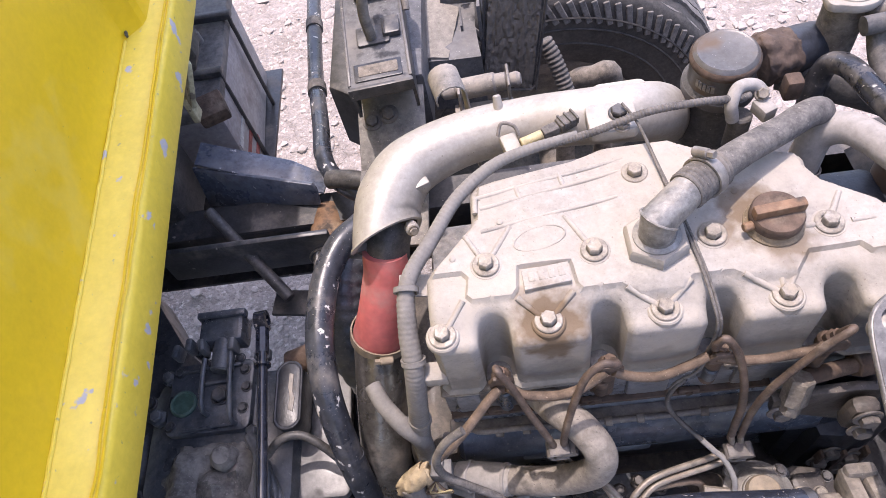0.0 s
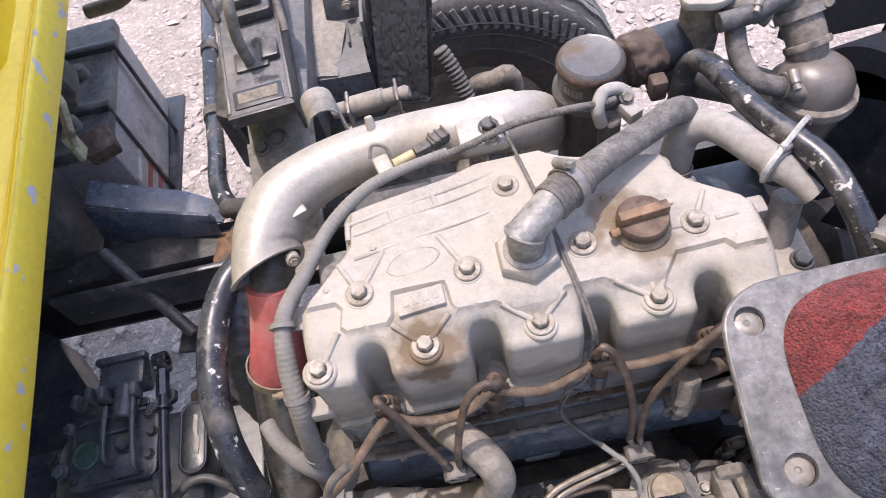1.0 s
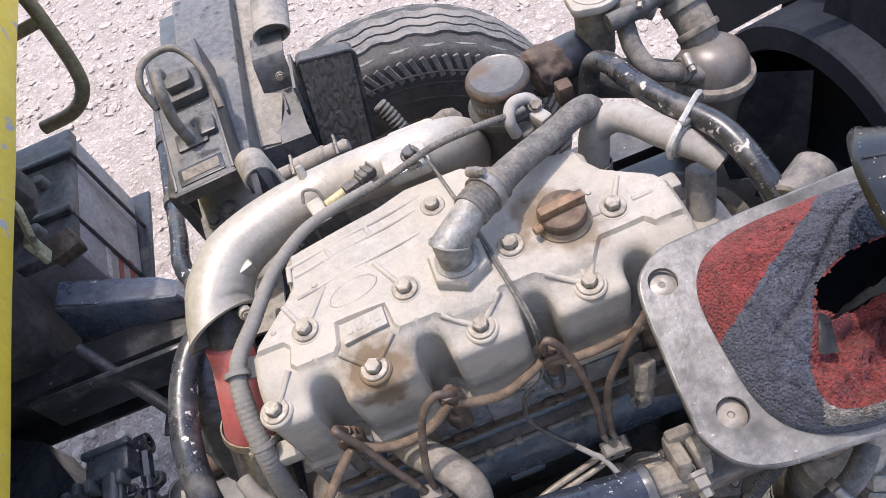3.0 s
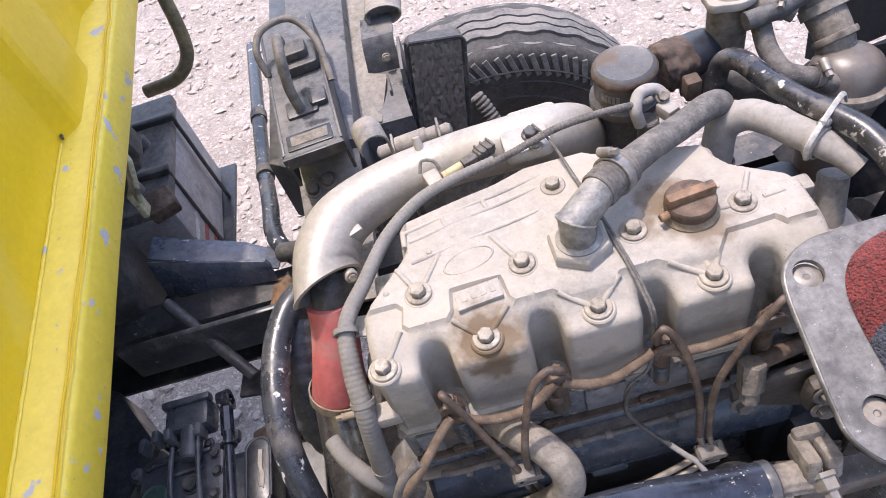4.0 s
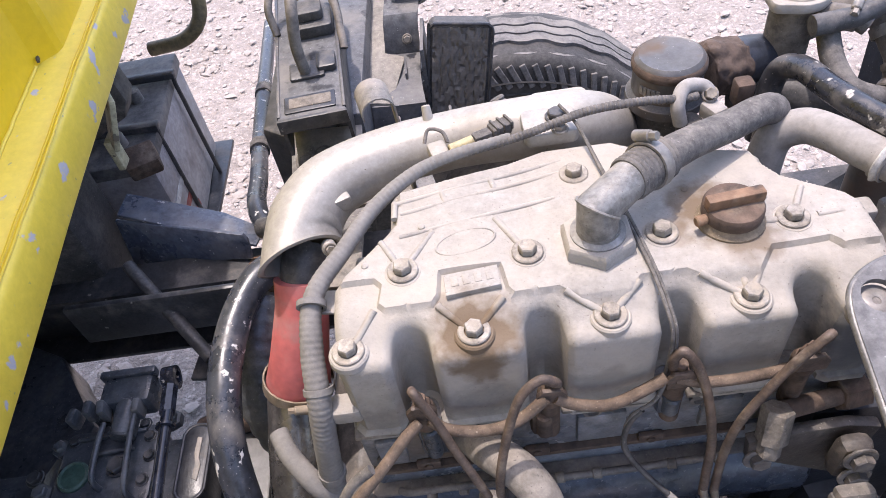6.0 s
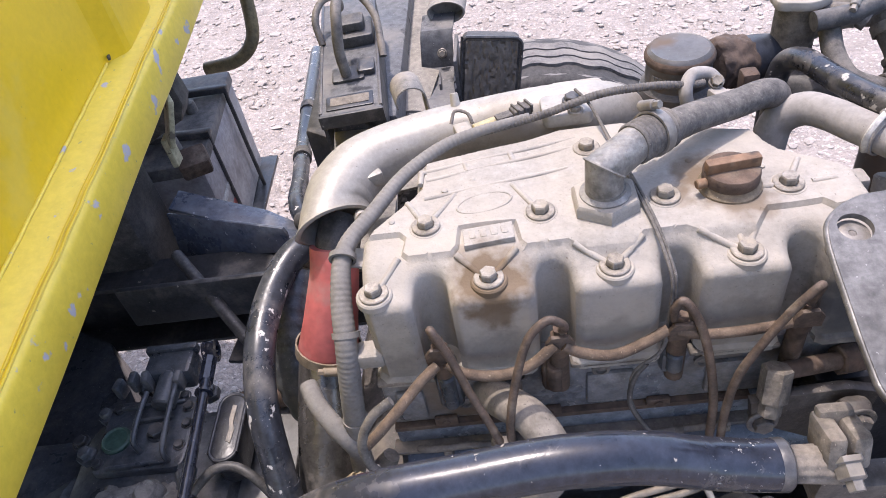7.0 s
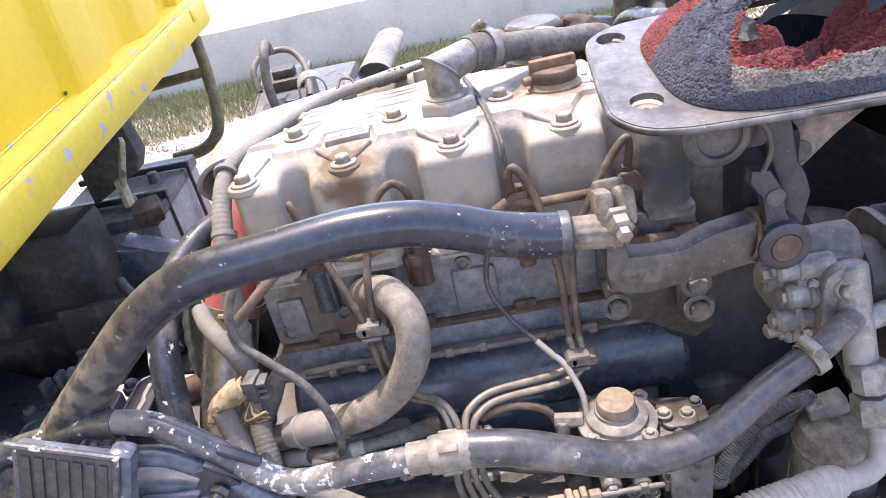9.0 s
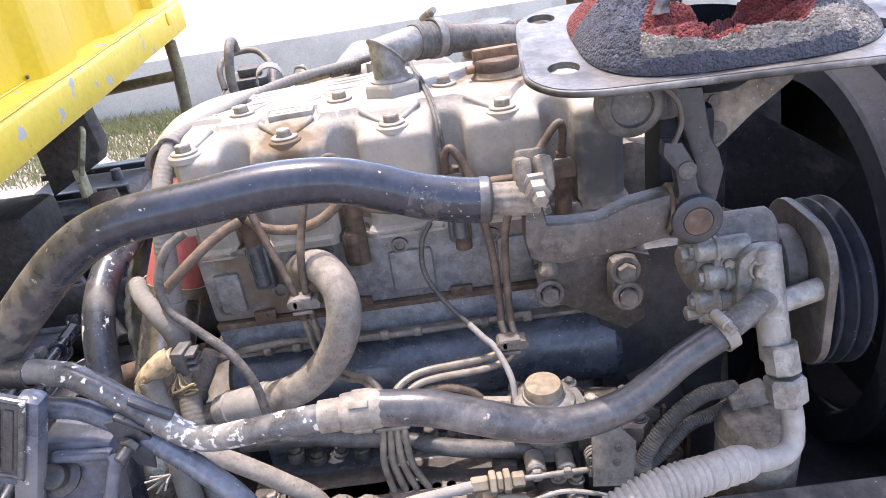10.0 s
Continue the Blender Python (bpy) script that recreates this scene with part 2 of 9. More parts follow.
M["worn_pipe"] = material("worn_black_pipe", (0.016, 0.017, 0.021), (0.034, 0.034, 0.037), 0.3, 0.0, 20, 200, 0.15, spots=(0.38, 0.355, 0.32), spot_scale=42, spot_at=0.615, spot_edge=0.03, dust=(0.15, 0.132, 0.115), dust_at=0.57, dust_scale=22, speck=(0.3, 0.28, 0.25), speck_at=0.69)
M["pipe_steel"] = material("dusty_steel_pipe", (0.27, 0.235, 0.19), (0.165, 0.14, 0.112), 0.45, 0.3, 40, 300, 0.25, dust=(0.19, 0.14, 0.1), dust_at=0.56, dust_scale=25)
M["gear"] = material("gearbox_black", (0.0425, 0.0488, 0.0575), (0.0825, 0.0875, 0.0950), 0.34, 0.0, 14, 200, 0.5, dust=(0.15, 0.142, 0.13), dust_at=0.60, dust_scale=14, speck=(0.22, 0.21, 0.195), speck_at=0.69)
M["iron_brown"] = material("brown_cast_iron", (0.0484, 0.0413, 0.0359), (0.0780, 0.0663, 0.0562), 0.5, 0.0, 16, 240, 0.5, dust=(0.19, 0.16, 0.13), dust_at=0.62, dust_scale=16, speck=(0.20, 0.175, 0.145), speck_at=0.69, mottle=0.5)
M["block_oil"] = material("oily_painted_head", (0.1313, 0.1413, 0.1600), (0.2100, 0.1913, 0.1688), 0.32, 0.0, 7, 220, 0.5, spots=(0.125, 0.090, 0.062), spot_scale=9, spot_at=0.52, spot_edge=0.14, spot_rough=0.38, dust=(0.25, 0.22, 0.185), dust_at=0.63, dust_scale=22, speck=(0.30, 0.265, 0.225), speck_at=0.69, mottle=0.45)
M["blue_gloss"] = material("blue_black_glossy_paint", (0.0625, 0.0750, 0.1050), (0.1063, 0.1175, 0.1438), 0.27, 0.0, 12, 200, 0.2, dust=(0.18, 0.175, 0.178), dust_at=0.60, dust_scale=9, spots=(0.42, 0.415, 0.41), spot_scale=60, spot_at=0.66, spot_edge=0.02)
M["hose_dusty"] = material("dust_coated_hose", (0.27, 0.238, 0.20), (0.17, 0.148, 0.124), 0.88, 0.0, 16, 260, 0.4, spots=(0.105, 0.093, 0.08), spot_scale=26, spot_at=0.60, spot_edge=0.12, speck=(0.12, 0.105, 0.09), speck_at=0.66, mottle=0.3)
M["pipe_brown"] = material("rust_brown_pipe", (0.115, 0.080, 0.058), (0.062, 0.045, 0.036), 0.6, 0.1, 50, 400, 0.4, dust=(0.20, 0.16, 0.12), dust_at=0.60, dust_scale=40)
M["bracket_dust"] = material("dusty_dark_steel", (0.12, 0.108, 0.092), (0.07, 0.064, 0.056), 0.8, 0.0, 14, 200, 0.3, dust=(0.24, 0.21, 0.175), dust_at=0.56, dust_scale=8)
M["bare_pipe"] = material("dull_bare_pipe", (0.20, 0.185, 0.165), (0.105, 0.098, 0.09), 0.3, 0.7, 14, 220, 0.3, dust=(0.21, 0.18, 0.148), dust_at=0.60, dust_scale=12, speck=(0.09, 0.08, 0.07), mottle=0.4)
M["cream"] = material("dusty_cream_paint", (0.46, 0.43, 0.27), (0.34, 0.31, 0.19), 0.6, 0.0, 20, 200, 0.2, spots=(0.15, 0.13, 0.09), spot_scale=40, spot_at=0.62)
M["dusty_black"] = material("dust_greyed_black_steel", (0.062, 0.064, 0.070), (0.105, 0.104, 0.106), 0.58, 0.0, 10, 220, 0.25, dust=(0.19, 0.175, 0.16), dust_at=0.59, dust_scale=7, spots=(0.024, 0.025, 0.029), spot_scale=22, spot_at=0.60, spot_edge=0.08, speck=(0.33, 0.32, 0.30), speck_at=0.70)
M["tan_sheet"] = material("dust_caked_sheet", (0.26, 0.235, 0.20), (0.17, 0.155, 0.135), 0.85, 0.0, 9, 220, 0.35, spots=(0.10, 0.096, 0.09), spot_scale=14, spot_at=0.58, spot_edge=0.14, speck=(0.36, 0.33, 0.285), mottle=0.3)
M["arm_black"] = material("grimy_black_casting", (0.016, 0.018, 0.024), (0.034, 0.035, 0.040), 0.38, 0.0, 18, 240, 0.45, dust=(0.085, 0.070, 0.056), dust_at=0.66, dust_scale=16, speck=(0.16, 0.15, 0.14), speck_at=0.715, mottle=0.5)
M["film"] = material("torn_grey_film", (0.0150, 0.0150, 0.0155), (0.0275, 0.0270, 0.0270), 0.3, 0.0, 20, 220, 0.3, speck=(0.2, 0.19, 0.18), speck_at=0.72)
M["chipped_heavy"] = material("scraped_bare_pipe", (0.10, 0.10, 0.105), (0.17, 0.165, 0.16), 0.35, 0.1, 20, 200, 0.25, spots=(0.52, 0.50, 0.47), spot_scale=130, spot_at=0.535, spot_edge=0.06, dust=(0.27, 0.25, 0.22), dust_at=0.56, dust_scale=18)
M["dome"] = material("rust_stained_dome", (0.1440, 0.1260, 0.1094), (0.0900, 0.0756, 0.0648), 0.42, 0.1, 8, 240, 0.25, spots=(0.17, 0.098, 0.058), spot_scale=11, spot_at=0.50, spot_edge=0.2, spot_rough=0.5, speck=(0.27, 0.235, 0.19), speck_at=0.73, mottle=0.15)
M["bar_scraped"] = material("scraped_black_bar", (0.014, 0.017, 0.026), (0.026, 0.029, 0.040), 0.22, 0.0, 18, 260, 0.15, spots=(0.33, 0.31, 0.28), spot_scale=230, spot_at=0.64, spot_edge=0.06, spot_rough=0.5, dust=(0.15, 0.13, 0.112), dust_at=0.60, dust_scale=14)
M["can_lid"] = material("tarnished_can_lid", (0.1147, 0.1128, 0.1141), (0.0806, 0.0732, 0.0651), 0.42, 0.2, 12, 220, 0.2, spots=(0.115, 0.082, 0.058), spot_scale=16, spot_at=0.54, spot_edge=0.16, speck=(0.27, 0.25, 0.22), speck_at=0.71, mottle=0.2)
M["cam_navy"] = material("oily_navy_casting", (0.045, 0.054, 0.072), (0.078, 0.086, 0.102), 0.28, 0.0, 10, 200, 0.35, dust=(0.17, 0.16, 0.15), dust_at=0.63, dust_scale=11, speck=(0.30, 0.285, 0.265), speck_at=0.69, mottle=0.4)
M["pale_sheet"] = material("pale_scuffed_sheet", (0.1800, 0.1775, 0.1750), (0.1250, 0.1215, 0.1175), 0.45, 0.2, 14, 200, 0.25, spots=(0.08, 0.076, 0.072), spot_scale=15, spot_at=0.60, spot_edge=0.10, mottle=0.2)
M["rust_dark"] = material("crumbling_dark_rust", (0.085, 0.056, 0.040), (0.040, 0.028, 0.022), 0.85, 0.0, 40, 300, 0.8, dust=(0.13, 0.095, 0.07), dust_at=0.60, dust_scale=30, mottle=0.5)
M["bar_dusty"] = material("dusty_black_hose", (0.034, 0.034, 0.037), (0.066, 0.063, 0.062), 0.33, 0.0, 18, 260, 0.25, dust=(0.24, 0.21, 0.18), dust_at=0.565, dust_scale=10, spots=(0.30, 0.27, 0.235), spot_scale=90, spot_at=0.68, mottle=0.5)
M["chipped_dusty"] = material("dusty_chipped_pipe", (0.0500, 0.0513, 0.0575), (0.1063, 0.1038, 0.1038), 0.30, 0.0, 20, 200, 0.25, spots=(0.56, 0.54, 0.51), spot_scale=62, spot_at=0.585, spot_edge=0.02, dust=(0.25, 0.228, 0.205), dust_at=0.58, dust_scale=12, mottle=0.5)
M["gear_dust"] = material("dust_caked_gearbox", (0.165, 0.152, 0.134), (0.085, 0.079, 0.072), 0.85, 0.0, 22, 240, 0.7, dust=(0.24, 0.22, 0.19), dust_at=0.55, dust_scale=18, speck=(0.28, 0.255, 0.225), speck_at=0.66, mottle=0.5)
M["clip_grey"] = material("dusty_clip_steel", (0.24, 0.215, 0.18), (0.15, 0.132, 0.11), 0.6, 0.2, 40, 300, 0.4, dust=(0.30, 0.262, 0.215), dust_at=0.55, dust_scale=50, speck=(0.08, 0.07, 0.06), speck_at=0.66)
M["shroud"] = material("dark_shroud_plastic", (0.0075, 0.0094, 0.0150), (0.0128, 0.0154, 0.0225), 0.62, 0.0, 12, 200, 0.12, spots=(0.06, 0.064, 0.075), spot_scale=3.5, spot_at=0.64, spot_edge=0.03, speck=(0.12, 0.118, 0.115), speck_at=0.715)

# ---- building helpers ----
H = 1.2


def L(x, y, z):
    """A point of the truck: z counts from the top of the engine."""
    return Vector((x, y, z + H))


def finish(me, angle=38):
    me.polygons.foreach_set("use_smooth", [True] * len(me.polygons))
    me.set_sharp_from_angle(angle=radians(angle))


def thing(name, label, category, at, group="", kind=""):
    ob = new(name)
    ob.empty_display_size = 0.02
    ob.location = Vector(at)
    return tagged(ob, label, category, group, kind)


def origin(ob):
    v = Vector(ob.location)
    while ob.parent:
        ob = ob.parent
        v += ob.location
    return v


def part(name, bm, mat, parent, label="", angle=38):
    o = origin(parent)
    bmesh.ops.translate(bm, verts=bm.verts, vec=-o)
    me = bpy.data.meshes.new(name)
    bm.to_mesh(me)
    bm.free()
    finish(me, angle)
    me.materials.append(M[mat])
    ob = new(name, me)
    ob.parent = parent
    return tagged(ob, label) if label else ob


def shared(name, me, parent, m, label=""):
    """A part on shared mesh data, at the world pose m."""
    ob = new(name, me)
    ob.parent = parent
    ob.matrix_local = Matrix.Translation(-origin(parent)) @ m
    return tagged(ob, label) if label else ob


def solo(name, bm, mat, label, category, at, group="", kind="", angle=38):
    """A thing of one mesh."""
    at = Vector(at)
    bmesh.ops.translate(bm, verts=bm.verts, vec=-at)
    me = bpy.data.meshes.new(name)
    bm.to_mesh(me)
    bm.free()
    finish(me, angle)
    me.materials.append(M[mat])
    ob = new(name, me)
    ob.location = at
    return tagged(ob, label, category, group, kind)


def frame_of(d):
    d = Vector(d).normalized()
    a = Vector((0, 0, 1)) if abs(d.z) < 0.9 else Vector((1, 0, 0))
    u = d.cross(a).normalized()
    return u, d.cross(u).normalized(), d


def axis_pose(p, d):
    u, v, w = frame_of(d)
    m = Matrix((u, v, w)).transposed().to_4x4()
    m.translation = Vector(p)
    return m


def box(bm, c, size, turn=None, bevel=0.0):
    g = bmesh.ops.create_cube(bm, size=1.0)
    vs = g["verts"]
    bmesh.ops.scale(bm, vec=Vector(size), verts=vs)
    if bevel:
        es = list({e for v in vs for e in v.link_edges})
        r = bmesh.ops.bevel(bm, geom=es, offset=min(bevel, min(size) * 0.45), segments=2, affect='EDGES', profile=0.5)
        vs = list({v for f in r["faces"] for v in f.verts} | {v for v in vs if v.is_valid})
    m = Matrix.Translation(Vector(c)) @ (turn.to_4x4() if turn else Matrix())
    bmesh.ops.transform(bm, matrix=m, verts=vs)
    return bm


def lathe(bm, profile, p, d, n=24, cap=True):
    """A turned shape: profile of (radius, way along the axis)."""
    m = axis_pose(p, d)
    rings = []
    for r, h in profile:
        if r < 1e-5:
            rings.append([bm.verts.new(m @ Vector((0, 0, h)))])
        else:
            rings.append([bm.verts.new(m @ Vector((r * math.cos(2 * math.pi * k / n), r * math.sin(2 * math.pi * k / n), h))) for k in range(n)])
    for a, b in zip(rings, rings[1:]):
        for k in range(n):
            q = [a[k % len(a)], a[(k + 1) % len(a)], b[(k + 1) % len(b)], b[k % len(b)]]
            q = list(dict.fromkeys(q))
            if len(q) > 2:
                bm.faces.new(q)
    if cap:
        for ring in (rings[0], rings[-1]):
            if len(ring) > 2:
                bm.faces.new(ring)
    bmesh.ops.recalc_face_normals(bm, faces=bm.faces)
    return bm


def rod(bm, p0, p1, r0, r1=None, n=18, edge=0.0):
    p0, p1 = Vector(p0), Vector(p1)
    r1 = r0 if r1 is None else r1
    ln = (p1 - p0).length
    e = edge
    prof = [(r0, 0), (r1, ln)] if not e else [(r0 - e, 0), (r0, e), (r1, ln - e), (r1 - e, ln)]
    return lathe(bm, prof, p0, p1 - p0, n)


def smooth_path(pts, per=8):
    P = [Vector(p) for p in pts]
    P = [2 * P[0] - P[1]] + P + [2 * P[-1] - P[-2]]
    out = []
    for a, b, c, d in zip(P, P[1:], P[2:], P[3:]):
        for k in range(per):
            t = k / per
            out.append(0.5 * ((2 * b) + (c - a) * t + (2 * a - 5 * b + 4 * c - d) * t * t + (3 * b - a - 3 * c + d) * t ** 3))
    out.append(P[-2])
    return out


def tube(bm, pts, r, n=14, per=8, ridge=0.0, pitch=0.0, bore=0.0, flat=1.0):
    """A hose or pipe along a smooth line; r: one radius or one for each point; ridge and pitch: corrugations."""
    line = smooth_path(pts, per)
    rs = [r] * len(pts) if isinstance(r, (int, float)) else list(r)
    rad = [rs[min(int(i / per), len(rs) - 1)] * (1 - (i % per) / per) + rs[min(int(i / per) + 1, len(rs) - 1)] * ((i % per) / per) for i in range(len(line))]
    if pitch:
        ln = [0.0]
        for a, b in zip(line, line[1:]):
            ln.append(ln[-1] + (b - a).length)
        k = max(4, int(ln[-1] / pitch * 4))
        new_line, new_rad, j = [], [], 0
        for i in range(k + 1):
            s = ln[-1] * i / k
            while j < len(ln) - 2 and ln[j + 1] < s:
                j += 1
            f = (s - ln[j]) / max(ln[j + 1] - ln[j], 1e-9)
            new_line.append(line[j].lerp(line[j + 1], f))
            new_rad.append(rad[j] * (1 - f) + rad[j + 1] * f + ridge * (0, 0.7, 1, 0.7)[i % 4] - ridge)
        line, rad = new_line, new_rad
    t0 = (line[1] - line[0]).normalized()
    u = frame_of(t0)[0]
    rings = []
    for i, p in enumerate(line):
        t = (line[min(i + 1, len(line) - 1)] - line[max(i - 1, 0)]).normalized()
        u = (u - t * u.dot(t)).normalized()
        v = t.cross(u)
        rings.append([bm.verts.new(p + (u * math.cos(2 * math.pi * k / n) + v * math.sin(2 * math.pi * k / n) * flat) * rad[i]) for k in range(n)])
    for a, b in zip(rings, rings[1:]):
        for k in range(n):
            bm.faces.new((a[k], a[(k + 1) % n], b[(k + 1) % n], b[k]))
    for ring, p, p2, sgn in ((rings[0], line[0], line[1], 1), (rings[-1], line[-1], line[-2], -1)):
        if bore:
            d = (p2 - p).normalized() * 0.03
            inner = [bm.verts.new(p + (v.co - p) * bore) for v in ring]
            deep = [bm.verts.new(v.co + d) for v in inner]
            for k in range(n):
                bm.faces.new((ring[k], ring[(k + 1) % n], inner[(k + 1) % n], inner[k]))
                bm.faces.new((inner[k], inner[(k + 1) % n], deep[(k + 1) % n], deep[k]))
            bm.faces.new(deep)
        else:
            bm.faces.new(ring)
    bmesh.ops.recalc_face_normals(bm, faces=bm.faces)
    return bm


def slab(bm, outline, z0, z1, m=None, bevel=0.0, segs=2):
    """A flat plate from an outline in x and y, between two heights."""
    vs = [bm.verts.new((x, y, z0)) for x, y in outline]
    f = bm.faces.new(vs)
    r = bmesh.ops.extrude_face_region(bm, geom=[f])
    top = [v for v in r["geom"] if isinstance(v, bmesh.types.BMVert)]
    bmesh.ops.translate(bm, verts=top, vec=(0, 0, z1 - z0))
    allv = set(vs) | set(top)
    if bevel:
        es = [e for e in {e for v in allv for e in v.link_edges} if abs(e.verts[0].co.z - e.verts[1].co.z) < 1e-6]
        r = bmesh.ops.bevel(bm, geom=es, offset=bevel, segments=segs, affect='EDGES', profile=0.5)
        allv = {v for v in allv if v.is_valid} | {v for q in r["faces"] for v in q.verts}
    bmesh.ops.recalc_face_normals(bm, faces=bm.faces)
    if m is not None:
        bmesh.ops.transform(bm, matrix=m, verts=list(allv))
    return bm


def rounded(x0, y0, x1, y1, r, n=5):
    out = []
    for cx, cy, a in ((x1 - r, y1 - r, 0), (x0 + r, y1 - r, 90), (x0 + r, y0 + r, 180), (x1 - r, y0 + r, 270)):
        for k in range(n + 1):
            t = radians(a + 90 * k / n)
            out.append((cx + r * math.cos(t), cy + r * math.sin(t)))
    return out


def bolt_mesh(name, r, head, washer, mat):
    """A hexagon bolt head on its washer, standing on z = 0."""
    bm = bmesh.new()
    lathe(bm, [(washer, 0), (washer, 0.0018), (washer * 0.93, 0.0026), (r * 1.05, 0.0026)], (0, 0, 0), (0, 0, 1), 20, cap=False)
    lathe(bm, [(r, 0.002), (r, head * 0.86), (r * 0.88, head), (r * 0.5, head * 0.97), (0, head * 0.97)], (0, 0, 0), (0, 0, 1), 6, cap=False)
    me = bpy.data.meshes.new(name)
    bm.to_mesh(me)
    bm.free()
    finish(me, 30)
    me.materials.append(M[mat])
    return me


BOLT = bolt_mesh("bolt", 0.0085, 0.010, 0.0145, "bolt")
BOLT_S = bolt_mesh("small_bolt", 0.0065, 0.007, 0.009, "bolt")
BOLT_D = bolt_mesh("dark_bolt", 0.010, 0.009, 0.013, "black")
BOLT_I = bolt_mesh("iron_bolt", 0.0105, 0.010, 0.0165, "iron")


def clamp(parent, p, d, r, mat="steel", w=0.011, screw=(0, -0.3, 1)):
    """A hose clamp: a band with its screw."""
    bm = bmesh.new()
    lathe(bm, [(r, -w / 2), (r + 0.0022, -w / 2), (r + 0.0022, w / 2), (r, w / 2)], p, d, 24, cap=False)
    u, v, w3 = frame_of(d)
    s = Vector(screw)
    s = (s - w3 * s.dot(w3)).normalized()
    q = Vector(p) + s * (r + 0.006)
    t = w3.cross(s)
    rod(bm, q - t * 0.009, q + t * 0.009, 0.0055, n=10, edge=0.001)
    rod(bm, q + t * 0.009, q + t * 0.016, 0.0042, n=6)
    return part("hose_clamp", bm, mat, parent, "worm-drive hose clamp")

# ---- ground, wall, far ground ----
def ground_z(x, y):
    """Trodden, stony ground, level far off."""
    if abs(x) > 5 or abs(y) > 8:
        return -0.01
    return 0.035 * noise.fractal((x * 1.7, y * 1.7, 0), 1.0, 2.0, 4) - 0.01 + 0.011 * noise.fractal((x * 13, y * 13, 3), 0.8, 2.0, 3)


def ground_sheet():
    xs = np.concatenate([-np.geomspace(600, 4, 14), np.linspace(-3.6, 3.6, 220), np.geomspace(4, 600, 14)])
    ys = np.concatenate([-np.geomspace(600, 3, 14), np.linspace(-2.8, 6.0, 270), np.geomspace(6.4, 600, 14)])
    bm = bmesh.new()
    g = [[bm.verts.new((x, y, ground_z(x, y))) for x in xs] for y in ys]
    for a, b in zip(g, g[1:]):
        for k in range(len(xs) - 1):
            bm.faces.new((a[k], a[k + 1], b[k + 1], b[k]))
    return bm


solo("ground", ground_sheet(), "gravel", "pale sunlit gravel and crushed stone ground", "ground", (0, 0, 0), kind="structure")


def stones():
    rng = random.Random(4)
    bm = bmesh.new()
    base = bmesh.new()
    bmesh.ops.create_icosphere(base, subdivisions=1, radius=1)
    vb = [v.co.copy() for v in base.verts]
    fb = [[v.index for v in f.verts] for f in base.faces]
    base.free()
    verts, faces = [], []
    for k in range(8200):
        if k < 7000:
            x, y = rng.uniform(-2.4, 1.6), rng.uniform(0.9, 4.2)
        else:
            x, y = rng.uniform(-1.8, 0.2), rng.uniform(-0.4, 1.2)
        s = 0.005 + 0.018 * rng.random() ** 3.0
        m = pose(x, y, s * 0.1 + ground_z(x, y), rng.uniform(-18, 18), rng.uniform(-18, 18), rng.uniform(0, 360)) @ Matrix.Diagonal((s * rng.uniform(0.8, 1.6), s, s * rng.uniform(0.3, 0.6), 1))
        n0 = len(verts)
        verts += [m @ (v * rng.uniform(0.75, 1.2)) for v in vb]
        faces += [[n0 + i for i in f] for f in fb]
    me = bpy.data.meshes.new("gravel_stones")
    me.from_pydata(verts, [], faces)
    me.materials.append(M["stone"])
    return tagged(new("gravel_stones", me), "loose pale stones scattered over the ground", "gravel", kind="stuff")


stones()


def grass():
    rng = random.Random(8)
    verts, faces = [], []
    for k in range(50000):
        y = 5.45 - abs(rng.gauss(0, 1.35))
        x = rng.uniform(-5.0, 3.5)
        if y < 3.9 or noise.noise((x * 1.3, y * 1.3, 4)) < -0.3 + 0.2 * (4.4 - y):
            continue
        h = rng.uniform(0.02, 0.075) * (1.5 if y > 4.9 else 1.0)
        a = rng.uniform(0, 6.28)
        d = Vector((math.cos(a), math.sin(a), 0))
        lean = Vector((rng.uniform(-1, 1), rng.uniform(-1, 1), 0)) * h * 0.6
        n0 = len(verts)
        p = Vector((x, y, -0.01))
        verts += [p - d * 0.005, p + d * 0.005, p + d * 0.003 + lean * 0.4 + Vector((0, 0, h * 0.6)), p + lean + Vector((0, 0, h))]
        faces += [(n0, n0 + 1, n0 + 2), (n0, n0 + 2, n0 + 3)]
    me = bpy.data.meshes.new("grass_tufts")
    me.from_pydata(verts, [], faces)
    me.materials.append(M["grass"])
    return tagged(new("grass_tufts", me), "sparse sunlit green and dry grass along a wall", "grass", kind="stuff")


grass()

bm = bmesh.new()
box(bm, (0, 5.62, 0.2), (60, 0.24, 0.62), bevel=0.012)
wall = solo("wall_low", bm, "concrete", "low weathered grey concrete retaining wall", "wall", (0, 5.62, 0), kind="structure")
for c in wall.data.vertices:
    c.co.z += 0.012 * c.co.x if abs(c.co.x) < 40 else 0
bm = bmesh.new()
box(bm, (0, 155.7, 0.2), (600, 300, 0.5))
solo("pavement_upper", bm, "gravel", "pale sunlit level ground above a low wall", "ground", (0, 155.7, 0), kind="structure")

